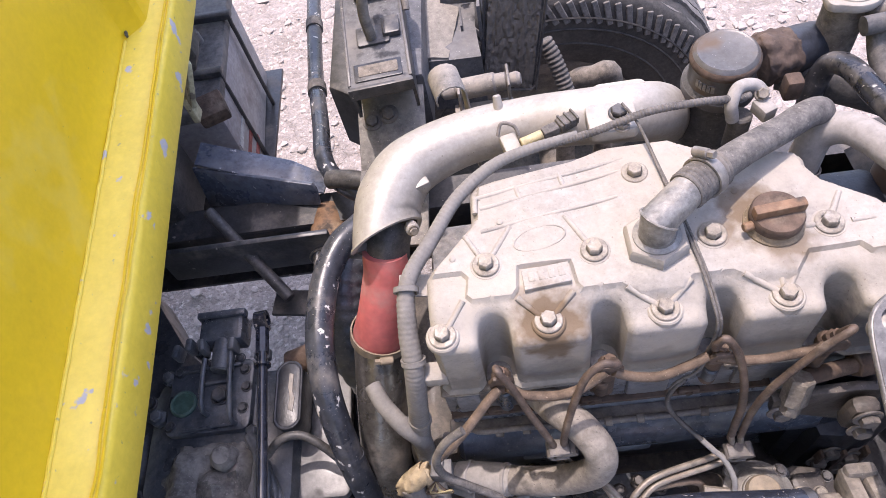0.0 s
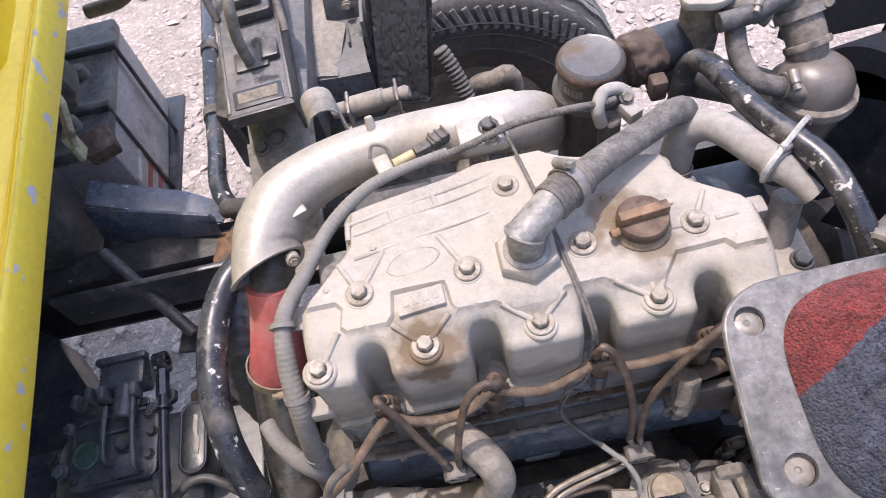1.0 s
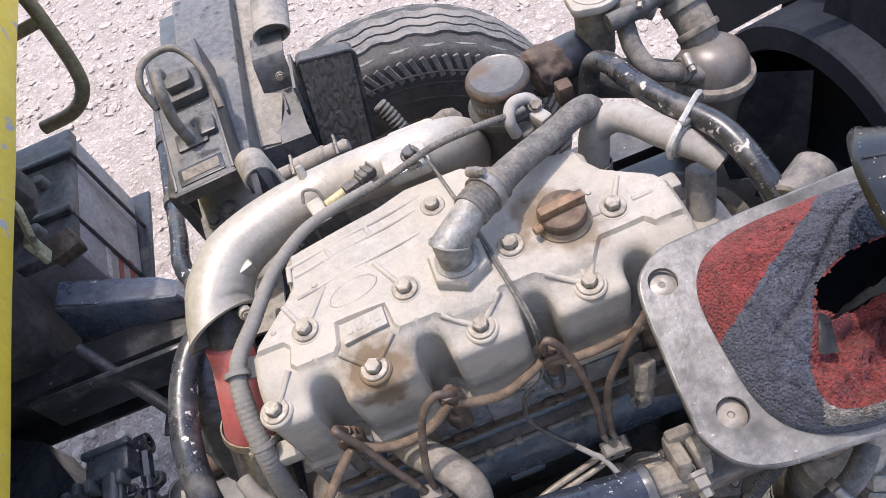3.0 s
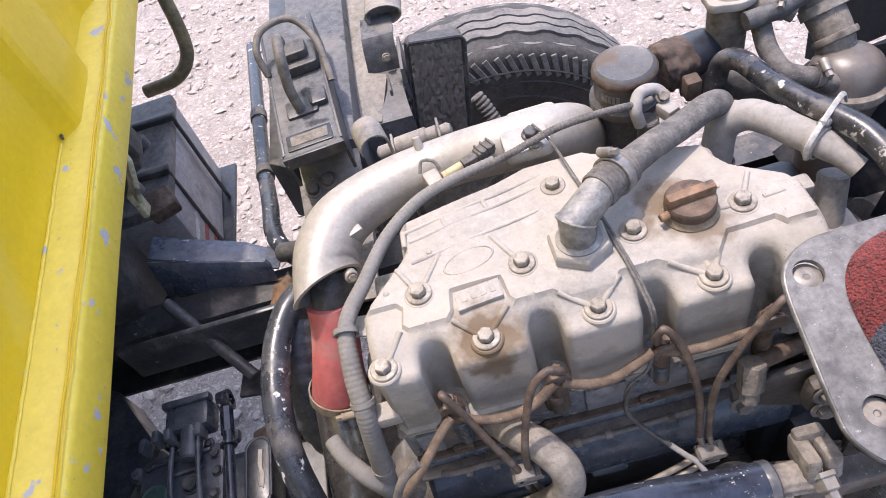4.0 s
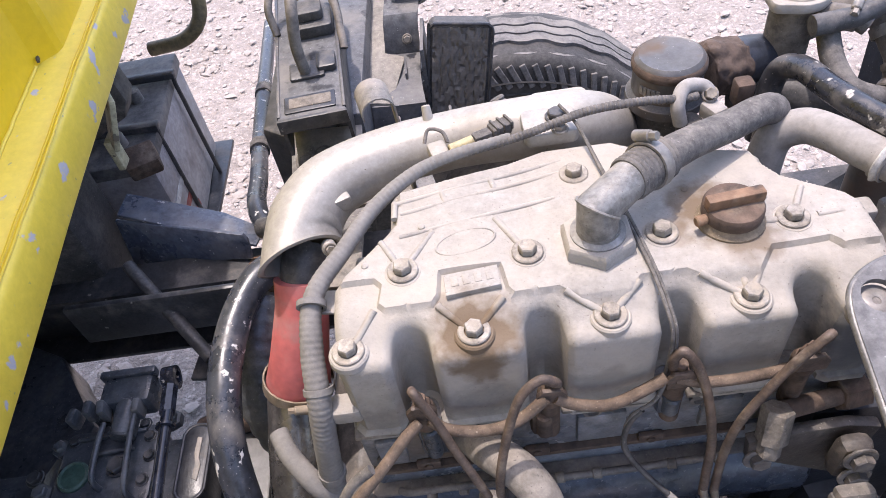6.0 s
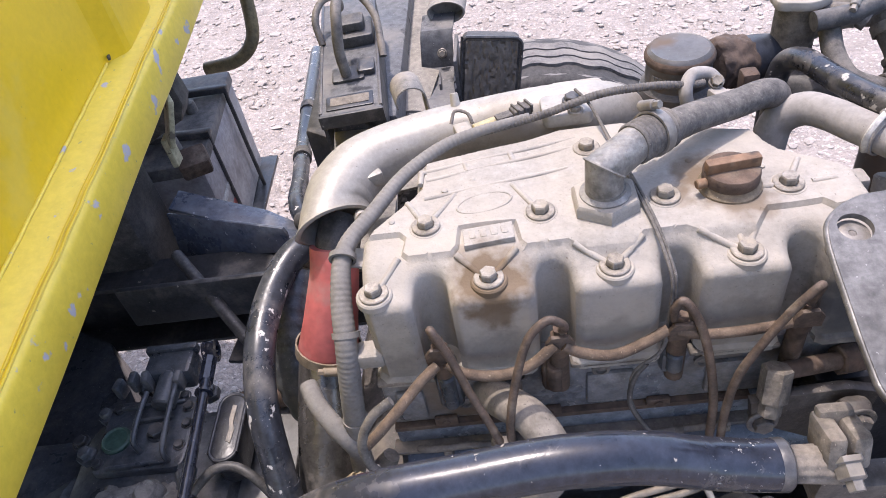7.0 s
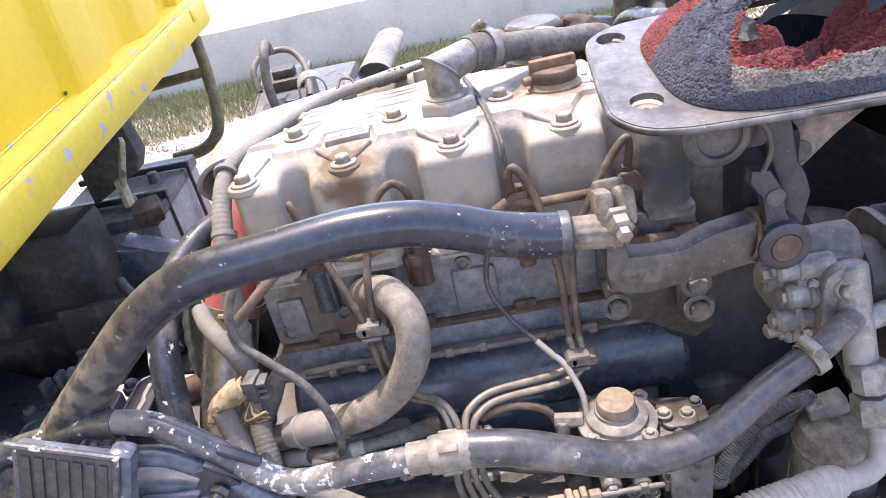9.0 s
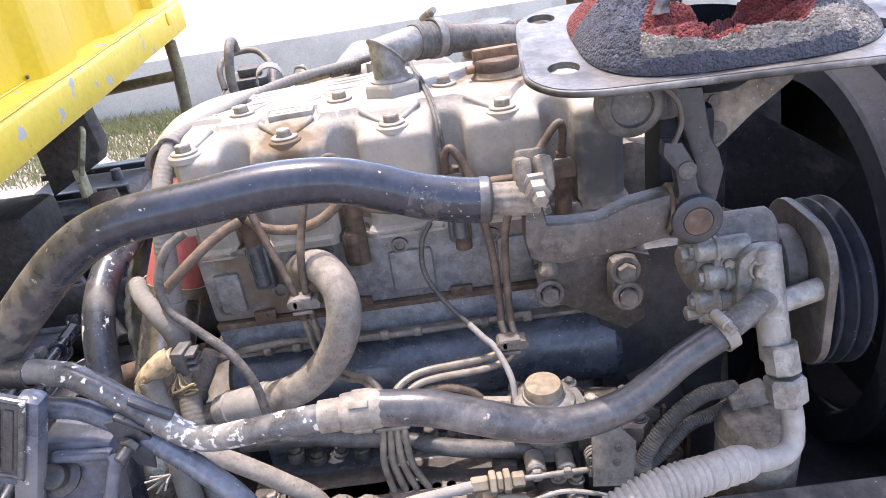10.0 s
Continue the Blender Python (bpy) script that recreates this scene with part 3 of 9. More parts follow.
# ---- yellow cargo body ----
def cargo_body():
    o = thing("cargo_body", "yellow painted steel truck cargo body with chipped lower rail", "truck body", (-1.4, 0.1, 1.09))
    slope = 0.06
    y0, y1 = -1.0, 1.215

    def zb(y):
        return 1.085 + slope * y
    # front rail: ledge on top, weld bead, front face, underside
    bm = bmesh.new()
    prof = [(-0.56, 0.014), (-0.440, 0.008), (-0.429, 0.012), (-0.425, 0.020), (-0.4255, 0.074), (-0.4275, 0.083), (-0.432, 0.0868), (-0.56, 0.1)]
    ys = [y0 + (y1 - y0) * k / 24 for k in range(25)]
    rows = [[bm.verts.new((x + 0.0012 * math.sin(11 * y + x * 40), y, zb(y) + h)) for x, h in prof] for y in ys]
    for a, b in zip(rows, rows[1:]):
        for k in range(len(prof) - 1):
            bm.faces.new((a[k], a[k + 1], b[k + 1], b[k]))
    bm.faces.new(rows[0])
    bm.faces.new(rows[-1])
    bmesh.ops.recalc_face_normals(bm, faces=bm.faces)
    rail = part("lower_rail", bm, "yellow_chip", o, "yellow folded rail with grey paint chips")
    bm = bmesh.new()
    rng = random.Random(2)
    pts = [(-0.4305 + rng.uniform(-0.0012, 0.0012), y0 + 0.01 + (y1 - y0 - 0.02) * k / 60, zb(y0 + (y1 - y0) * k / 60) + 0.087 + rng.uniform(-0.0008, 0.0008)) for k in range(61)]
    tube(bm, pts, 0.0021, 6, 3)
    part("weld_bead", bm, "yellow", rail)
    bm = bmesh.new()
    tube(bm, [(x - 0.0048 + rng.uniform(-0.0007, 0.0007), y, z + 0.0009) for x, y, z in pts], 0.0019, 6, 3)
    part("weld_bead", bm, "yellow", rail)
    # lumpy weld where the panel stands on the ledge
    bm = bmesh.new()
    seam = []
    for k in range(150):
        y = y0 + 0.02 + (0.43 - y0 - 0.02) * k / 149
        seam.append((-0.4840 + rng.uniform(-0.0004, 0.0004), y, zb(y) + 0.0940 + rng.uniform(-0.0004, 0.0004)))
    tube(bm, seam, 0.0024, 6, 2)
    part("panel_weld", bm, "yellow_chip", rail, "lumpy chipped weld seam")
    # small dark block stands for the shade in the open weld corner
    bm = bmesh.new()
    box(bm, (-0.480, 0.437, zb(0.437) + 0.1), (0.004, 0.011, 0.006), Matrix.Rotation(0.3, 3, 'Z'), bevel=0.001)
    part("weld_gap", bm, "rubber_dark", rail, "dark block for the gap at the weld corner")
    bm = bmesh.new()
    box(bm, (-0.4235, 1.08, zb(1.08) + 0.062), (0.006, 0.03, 0.03), bevel=0.003)
    part("bracket_tab", bm, "yellow", rail)
    # front panel with pressed ribs
    bm = bmesh.new()
    run = [(y0, -0.485), (0.425, -0.486), (0.436, -0.484), (0.446, -0.477), (0.462, -0.463), (0.475, -0.459), (0.585, -0.458), (0.605, -0.461), (0.65, -0.482), (0.665, -0.485),
           (0.75, -0.485), (0.765, -0.482), (0.81, -0.461), (0.83, -0.458), (0.93, -0.458), (0.95, -0.461), (0.995, -0.482), (1.01, -0.485), (1.09, -0.485), (1.10, -0.46), (1.21, -0.458)]
    lo = [bm.verts.new((x, y, zb(y) + 0.085)) for y, x in run]
    mid = [bm.verts.new((x - 0.002, y, zb(y) + 0.55)) for y, x in run]
    # upper edge lies out of view, set high to shade the rail
    hi = [bm.verts.new((x, y, zb(y) + 1.15)) for y, x in run]
    lo2 = [bm.verts.new((-0.535, y, zb(y) + 0.085)) for y, x in run]
    hi2 = [bm.verts.new((-0.535, y, zb(y) + 1.15)) for y, x in run]
    for a, b in ((lo, mid), (mid, hi), (hi, hi2), (hi2, lo2)):
        for k in range(len(run) - 1):
            bm.faces.new((a[k], a[k + 1], b[k + 1], b[k]))
    bmesh.ops.recalc_face_normals(bm, faces=bm.faces)
    part("front_panel", bm, "yellow", o, "yellow pressed panel with upright ribs", angle=14)
    # unseen floor and sides, added so that the body shades what lies below
    bm = bmesh.new()
    box(bm, (-1.75, 0.1, 1.12), (2.4, 2.18, 0.05), Matrix.Rotation(math.atan(slope), 3, 'X'))
    part("floor_plate", bm, "black", o, "unseen dark steel floor of the body, added for shade")
    for y in (-0.99, 1.19):
        bm = bmesh.new()
        box(bm, (-1.75, y, zb(y) + 0.6), (2.4, 0.03, 1.05), bevel=0.004)
        part("side_panel", bm, "yellow", o)
    for x in (-0.75, -1.3, -1.9):
        bm = bmesh.new()
        box(bm, (x, 0.1, 1.04), (0.06, 1.9, 0.1), Matrix.Rotation(math.atan(slope), 3, 'X'), bevel=0.005)
        part("cross_bearer", bm, "black", o)
    bm = bmesh.new()
    slab(bm, [(-0.60, -0.06), (-0.478, -0.012), (-0.470, -0.085), (-0.486, -0.118), (-0.60, -0.175)], 0.0, 0.05, Matrix.Translation((0, 0.63, 1.12)) @ Matrix.Rotation(radians(90), 4, 'X'), bevel=0.004)
    part("hanging_bracket", bm, "bracket_dust", o, "dusty grey hanging bracket")
    bm = bmesh.new()
    box(bm, (-0.75, 0.36, 0.95), (0.09, 0.10, 0.26), bevel=0.008)
    part("body_post", bm, "black", o, "dark post below the body")
    o.rotation_euler.z = 0.02
    o.location.x += 0.005
    return o


cargo_body()

# ---- wheel ----
def front_wheel():
    c = Vector((0.18, 0.955, 0.405))
    o = thing("wheel_assembly", "dusty black truck tyre with zigzag tread on a steel rim", "wheel", (0.18, 0.955, 0.0))
    R, w = 0.43, 0.105
    bm = bmesh.new()
    half = [(0.225, -0.085), (0.25, -0.098), (0.31, -0.112), (0.355, -0.115), (0.392, -0.109), (0.405, -0.106), (0.418, -0.100), (R - 0.004, -0.088)]
    prof = half + [(R, -0.05), (R + 0.002, 0), (R, 0.05)] + [(r, -h) for r, h in reversed(half)]
    lathe(bm, prof, c, (0, 1, 0), 96, cap=False)
    tyre = part("tyre", bm, "tyre_dark", o)
    # shoulder lugs, thin raised bars round the inner and outer shoulder
    lug = bmesh.new()
    box(lug, (0, 0, 0), (0.0135, 0.056, 0.010), bevel=0.002)
    lm = bpy.data.meshes.new("shoulder_lug")
    lug.to_mesh(lm)
    lug.free()
    lm.materials.append(M["tyre"])
    for k in range(96):
        a = 2 * math.pi * k / 96
        d = Vector((math.sin(a), 0, math.cos(a)))
        m = Matrix.Translation(c + d * 0.388 + Vector((0, -0.1085, 0))) @ Matrix.Rotation(a, 4, 'Y') @ pose(0, 0, 0, 76, 0, 0) @ pose(0, 0, 0, 0, 0, 28)
        shared("shoulder_lug", lm, tyre, m)
    # zigzag grooves between tread ribs: raised ribs with zigzag edges
    for j, yy in enumerate((-0.068, -0.034, 0.0, 0.034, 0.068)):
        bm = bmesh.new()
        n = 132
        rings = []
        for k in range(n):
            a = 2 * math.pi * k / n
            z = 0.0045 * (1 if k % 4 < 2 else -1)
            rr = R + 0.007 - (0.010 if abs(yy) > 0.06 else 0)
            d = Vector((math.sin(a), 0, math.cos(a)))
            rings.append([bm.verts.new(c + d * r + Vector((0, yy + z + h, 0))) for r, h in ((rr - 0.012, -0.0145), (rr, -0.0135), (rr, 0.0135), (rr - 0.012, 0.0145))])
        for k in range(n):
            a, b = rings[k], rings[(k + 1) % n]
            for i in range(3):
                bm.faces.new((a[i], b[i], b[i + 1], a[i + 1]))
        bmesh.ops.recalc_face_normals(bm, faces=bm.faces)
        part("tread_rib", bm, "tyre", tyre, "dusty grey tread rib", angle=25)
    bm = bmesh.new()
    lathe(bm, [(0.0, -0.02), (0.10, -0.02), (0.12, -0.03), (0.17, -0.035), (0.19, -0.08), (0.228, -0.088), (0.228, 0.088), (0.19, 0.08), (0.1, 0.06), (0, 0.06)], c, (0, 1, 0), 40, cap=False)
    part("rim", bm, "iron", o, "dark steel rim")
    for k in (0, 1, 3):
        bm = bmesh.new()
        lathe(bm, [(0.345 + 0.01 * k, -0.1165 + 0.0004 * k), (0.348 + 0.01 * k, -0.1185), (0.351 + 0.01 * k, -0.1165)], c, (0, 1, 0), 72, cap=False) if k != 1 else lathe(bm, [(0.30, -0.111), (0.303, -0.1135), (0.306, -0.111)], c, (0, 1, 0), 72, cap=False)
        part("sidewall_ring", bm, "tyre_dark", tyre)
    return o


front_wheel()

bm = bmesh.new()
rod(bm, (0.18, -0.9, 0.40), (0.18, 0.86, 0.40), 0.045, n=16)
box(bm, (0.18, 0.0, 0.38), (0.11, 1.2, 0.10), bevel=0.02)
solo("front_axle", bm, "iron", "dark dusty forged front axle beam", "axle", (0.18, 0, 0.4))

# ---- chassis ----
def chassis_rail(y, face):
    o = thing("chassis_rail", "long black steel chassis channel", "chassis rail", (-0.9, y, 0.74), group="chassis rails")
    bm = bmesh.new()
    c = [(0, -0.085), (0.065, -0.085), (0.065, -0.078), (0.007, -0.078), (0.007, 0.078), (0.065, 0.078), (0.065, 0.085), (0, 0.085)]
    slab(bm, [(z, face * a) for a, z in c], -2.1, 2.1, Matrix.Translation((-0.9, y, 0.74)) @ Matrix(((0, 0, 1, 0), (0, 1, 0, 0), (1, 0, 0, 0), (0, 0, 0, 1))))
    part("channel", bm, "black", o)
    for x in (-0.62, -0.5, -0.38, -0.26):
        for z in (0.70, 0.78):
            shared("rivet", BOLT_D, o, axis_pose((x, y - face * 0.001, z), (0, -face, 0)))


chassis_rail(0.42, -1)
chassis_rail(-0.36, 1)
for x, z in ((-1.0, 0.76), (-1.7, 0.76)):
    bm = bmesh.new()
    box(bm, (x, 0.03, z), (0.07, 0.76, 0.09), bevel=0.006)
    solo("chassis_crossmember", bm, "black", "black steel crossmember between the chassis rails", "crossmember", (x, 0.03, z), group="chassis crossmembers")

# ---- engine block and head ----
def engine_block():
    o = thing("engine", "dark oily cast-iron diesel engine with dust on its ledges", "engine", L(0.17, 0.04, -0.62))
    bm = bmesh.new()
    box(bm, L(0.175, 0.035, -0.180), (0.500, 0.225, 0.094), bevel=0.006)
    head = part("cylinder_head", bm, "block_oil", o, "dark oily cylinder head with brown dust")
    # lip under the cover, pale to paint in the sun it catches, broken by the stud bosses
    for xa, xb in ((-0.073, -0.012), (0.012, 0.088), (0.128, 0.215), (0.247, 0.335)):
        bm = bmesh.new()
        box(bm, L((xa + xb) / 2, -0.083, -0.1345), (xb - xa, 0.014, 0.006), bevel=0.002)
        part("head_lip", bm, "iron_dust", head)
    for x, mt, h in ((0.001, "gear", 0.056), (0.111, "rust", 0.042), (0.231, "gear", 0.030)):
        bm = bmesh.new()
        box(bm, L(x, -0.084, -0.128 - h / 2), (0.026, 0.018, h), bevel=0.006)
        rod(bm, L(x, -0.092, -0.124), L(x, -0.092, -0.120 - h), 0.0085, n=14, edge=0.002)
        part("head_boss", bm, mt, head)
    for x, w in ((-0.045, 0.03), (0.06, 0.035), (0.17, 0.05), (0.29, 0.04)):
        bm = bmesh.new()
        box(bm, L(x, -0.079, -0.188), (w, 0.008, 0.052), bevel=0.004)
        part("water_jacket_pad", bm, "block_oil", head)
    for x, z in ((0.013, -0.192), (0.075, -0.150), (0.160, -0.155), (0.265, -0.158), (-0.055, -0.205)):
        bm = bmesh.new()
        lathe(bm, [(0.0095, 0), (0.0095, 0.004), (0.006, 0.005), (0.0052, 0.002), (0.0, 0.002)], L(x, -0.078, z), (0, -1, 0), 16, cap=False)
        part("drilled_boss", bm, "iron", head)
    bm = bmesh.new()
    box(bm, L(0.125, 0.035, -0.2305), (0.395, 0.237, 0.007), bevel=0.001)
    part("head_gasket", bm, "rust", o, "rusty gasket edge")
    bm = bmesh.new()
    box(bm, L(0.175, 0.035, -0.252), (0.50, 0.225, 0.036), bevel=0.006)
    box(bm, L(0.175, 0.035, -0.43), (0.49, 0.21, 0.33), bevel=0.012)
    part("block", bm, "iron_dark", o, "dark blue-black engine block")
    bm = bmesh.new()
    rod(bm, L(-0.075, -0.055, -0.328), L(0.405, -0.055, -0.328), 0.056, n=48, edge=0.008)
    part("cam_housing", bm, "cam_navy", o, "smooth rounded blue-black housing along the block")
    bm = bmesh.new()
    box(bm, L(0.155, -0.082, -0.268), (0.47, 0.020, 0.006), bevel=0.002)
    part("side_ledge", bm, "iron", o, "dusty ledge along the block")
    bm = bmesh.new()
    tube(bm, [L(-0.05, -0.090, -0.262), L(-0.035, -0.096, -0.256), L(0.02, -0.097, -0.253), L(0.10, -0.097, -0.262), L(0.20, -0.097, -0.262), L(0.30, -0.097, -0.258)], 0.0042, 10, 6)
    part("side_pipe", bm, "iron", o, "thin dusty pipe along the ledge")
    for x in (-0.02, 0.015, 0.12, 0.16, 0.24, 0.29):
        bm = bmesh.new()
        rod(bm, L(x, -0.097, -0.262), L(x + 0.010, -0.098, -0.261), 0.0062, n=10, edge=0.001)
        part("pipe_nut", bm, "iron_dust", o)
    bm = bmesh.new()
    box(bm, L(0.155, 0.0, -0.62), (0.52, 0.30, 0.16), bevel=0.03)
    part("sump", bm, "iron", o)
    bm = bmesh.new()
    box(bm, L(0.10, -0.24, -0.575), (0.62, 0.22, 0.04), bevel=0.01)
    part("side_bracket", bm, "gear", o)
    for x, z in ((-0.012, -0.222), (0.104, -0.222), (0.223, -0.224)):
        bm = bmesh.new()
        box(bm, L(x, -0.081, z), (0.026, 0.007, 0.014), bevel=0.002)
        rod(bm, L(x, -0.084, z), L(x, -0.0865, z), 0.0045, n=12)
        part("boss", bm, "rust", o)
    for x, z in ((0.035, -0.345), (0.16, -0.35), (0.10, -0.33), (0.205, -0.33)):
        bm = bmesh.new()
        box(bm, L(x, -0.104, z), (0.05, 0.012, 0.03), bevel=0.004)
        part("casting_pad", bm, "iron_dark", o)
    bm = bmesh.new()
    box(bm, L(0.455, 0.05, -0.36), (0.16, 0.30, 0.34), bevel=0.02)
    box(bm, L(0.44, -0.02, -0.46), (0.09, 0.22, 0.22), bevel=0.04)
    part("timing_cover", bm, "arm_black", o, "dusty front timing cover")
    for x, y, z in ((0.43, -0.128, -0.40), (0.46, -0.131, -0.42), (0.42, -0.131, -0.43), (0.455, -0.131, -0.47)):
        shared("bolt", BOLT_I, o, axis_pose(L(x, y, z), (0, -1, 0.1)))
    for x in (0.415, 0.445, 0.475):
        bm = bmesh.new()
        box(bm, L(x, -0.132, -0.46), (0.006, 0.012, 0.14), bevel=0.002)
        part("casting_rib", bm, "rust", o)
    bm = bmesh.new()
    rod(bm, L(0.47, 0.06, -0.33), L(0.60, 0.08, -0.33), 0.07, n=36, edge=0.01)
    lathe(bm, [(0.09, 0), (0.098, 0.004), (0.088, 0.014), (0.098, 0.024), (0.09, 0.028)], L(0.555, 0.075, -0.33), (1, 0, 0), 44)
    part("water_pump", bm, "iron_brown", o, "dark water pump and belt pulley")
    bm = bmesh.new()
    box(bm, L(-0.11, 0.05, -0.46), (0.09, 0.32, 0.26), bevel=0.05)
    part("flywheel_housing", bm, "iron_brown", o)
    return o


engine = engine_block()

# ---- valve cover ----
INJ = (0.0, 0.117, 0.233, 0.348)


def cover_outline():
    """Outline seen from above, anticlockwise, with a deep rounded notch at each injector."""
    pts = [(-0.066, -0.076), (-0.058, -0.085)]
    for x in INJ:
        w = 0.0160
        pts += [(x - w - 0.009, -0.086), (x - w - 0.002, -0.081)]
        for k in range(9):
            a = math.pi * (1 + k / 8)
            pts.append((x + w * math.cos(a), -0.063 - 0.014 * math.sin(a) * 1.0 - 0.0))
        pts += [(x + w + 0.002, -0.081), (x + w + 0.009, -0.086)]
    pts += [(0.408, -0.086), (0.418, -0.077), (0.420, -0.02), (0.420, 0.012), (0.411, 0.028), (0.385, 0.046), (0.366, 0.06), (0.356, 0.078), (0.357, 0.092), (0.347, 0.102),
            (0.26, 0.122), (0.238, 0.130), (0.222, 0.143), (0.145, 0.143), (0.128, 0.137), (0.108, 0.131), (0.02, 0.118), (-0.006, 0.112), (-0.011, 0.102),
            (-0.012, 0.062), (-0.016, 0.054), (-0.060, 0.006), (-0.066, -0.004)]
    return pts


def densify(pts, step):
    out = []
    for a, b in zip(pts, pts[1:] + pts[:1]):
        n = max(1, int(math.dist(a, b) / step))
        out += [(a[0] + (b[0] - a[0]) * k / n, a[1] + (b[1] - a[1]) * k / n) for k in range(n)]
    return out


def seg_dist(P, line, closed=True):
    """Distance from each point to a line of segments, and whether it is inside."""
    best = np.full(len(P), 9.0)
    inside = np.zeros(len(P), bool)
    ends = list(zip(line, line[1:] + line[:1])) if closed else list(zip(line, line[1:]))
    for (ax, ay), (bx, by) in ends:
        d = np.array((bx - ax, by - ay))
        t = np.clip(((P - (ax, ay)) @ d) / max(d @ d, 1e-12), 0, 1)
        best = np.minimum(best, np.linalg.norm(P - (np.array((ax, ay)) + t[:, None] * d), axis=1))
        cross = (ay > P[:, 1]) != (by > P[:, 1])
        if abs(by - ay) > 1e-12:
            inside ^= cross & (P[:, 0] < (bx - ax) * (P[:, 1] - ay) / (by - ay) + ax)
    return best, inside


DECK = [(-0.059, -0.005), (-0.027, -0.005), (-0.021, -0.012), (-0.024, -0.033), (-0.018, -0.039), (0.024, -0.039), (0.030, -0.032), (0.033, -0.006), (0.088, -0.006), (0.091, -0.034), (0.096, -0.040),
        (0.135, -0.040), (0.152, -0.052), (0.196, -0.052), (0.206, -0.040), (0.245, -0.040), (0.262, -0.050), (0.305, -0.050), (0.322, -0.028), (0.372, -0.026), (0.380, -0.036), (0.414, -0.036),
        (0.414, 0.008), (0.405, 0.022), (0.36, 0.056), (0.349, 0.078), (0.346, 0.094), (0.25, 0.116), (0.22, 0.134), (0.15, 0.135), (0.11, 0.124), (0.0, 0.105), (-0.005, 0.062), (-0.055, 0.004)]


def cover_body_mesh():
    from mathutils.geometry import delaunay_2d_cdt
    out = densify(cover_outline(), 0.003)
    ring = np.array(out)
    tang = np.roll(ring, -1, 0) - np.roll(ring, 1, 0)
    nor = np.stack((-tang[:, 1], tang[:, 0]), 1) / np.linalg.norm(tang, axis=1)[:, None]
    pts = [ring]
    for d in (0.0008, 0.002, 0.004, 0.0065, 0.0095):
        q = ring + nor * d
        b, ins = seg_dist(q, out)
        pts.append(q[ins & (b > d * 0.93)])
    dk = np.array(densify(DECK, 0.004))
    t2 = np.roll(dk, -1, 0) - np.roll(dk, 1, 0)
    n2 = np.stack((-t2[:, 1], t2[:, 0]), 1) / np.linalg.norm(t2, axis=1)[:, None]
    for d in (-0.0016, 0.0016):
        q = dk + n2 * d
        b, ins = seg_dist(q, out)
        pts.append(q[ins & (b > 0.005)])
    gx, gy = np.meshgrid(np.arange(-0.064, 0.42, 0.006), np.arange(-0.084, 0.142, 0.006))
    g = np.stack((gx.ravel(), gy.ravel()), 1)
    b, ins = seg_dist(g, out)
    bd, _ = seg_dist(g, DECK)
    pts.append(g[ins & (b > 0.011) & (bd > 0.003)])
    P = np.concatenate(pts)
    n = len(ring)
    v2, _, fs, *_ = delaunay_2d_cdt([Vector(p) for p in P], [(i, (i + 1) % n) for i in range(n)], [], 1, 1e-5)
    Q = np.array([tuple(v) for v in v2])
    b, ins = seg_dist(Q, out)
    bd, indk = seg_dist(Q, DECK)
    r = 0.011
    e = np.clip(b, 0, r)
    z = -r + np.sqrt(np.maximum(r * r - (r - e) ** 2, 0))
    f = np.clip((-0.030 - Q[:, 1]) / 0.045, 0, 1)
    z -= 0.016 * f * f * (3 - 2 * f)
    z += np.where(indk, 1, -1) * 0.0026 * np.clip(bd / 0.0015, 0, 1) - 0.0026
    # saddle rises between the four rocker humps
    z += 0.0012 * np.cos((Q[:, 0] - 0.058) / 0.117 * 2 * math.pi) * np.clip(b / 0.03, 0, 1)
    bm = bmesh.new()
    vs = [bm.verts.new((x, y, h)) for (x, y), h in zip(Q, z)]
    for face in fs:
        bm.faces.new([vs[i] for i in face])
    edges = [ed for ed in bm.edges if len(ed.link_faces) == 1]
    for dz, grow in ((-0.055, 0.0), (-0.052, 0.0), (-0.004, 0.004), (-0.008, 0.0)):
        ex = bmesh.ops.extrude_edge_only(bm, edges=edges)
        nv = [q for q in ex["geom"] if isinstance(q, bmesh.types.BMVert)]
        bmesh.ops.translate(bm, verts=nv, vec=(0, 0, dz))
        if dz == -0.055:
            for q in nv:
                q.co.z = -0.075
        if grow:
            for q in nv:
                q.co.y += grow * (1 if q.co.y > 0.03 else -1)
                q.co.x += grow * (1 if q.co.x > 0.17 else -1)
        edges = [q for q in ex["geom"] if isinstance(q, bmesh.types.BMEdge)]
    bmesh.ops.recalc_face_normals(bm, faces=bm.faces)
    bmesh.ops.translate(bm, verts=bm.verts, vec=(0, 0, H))
    return bm


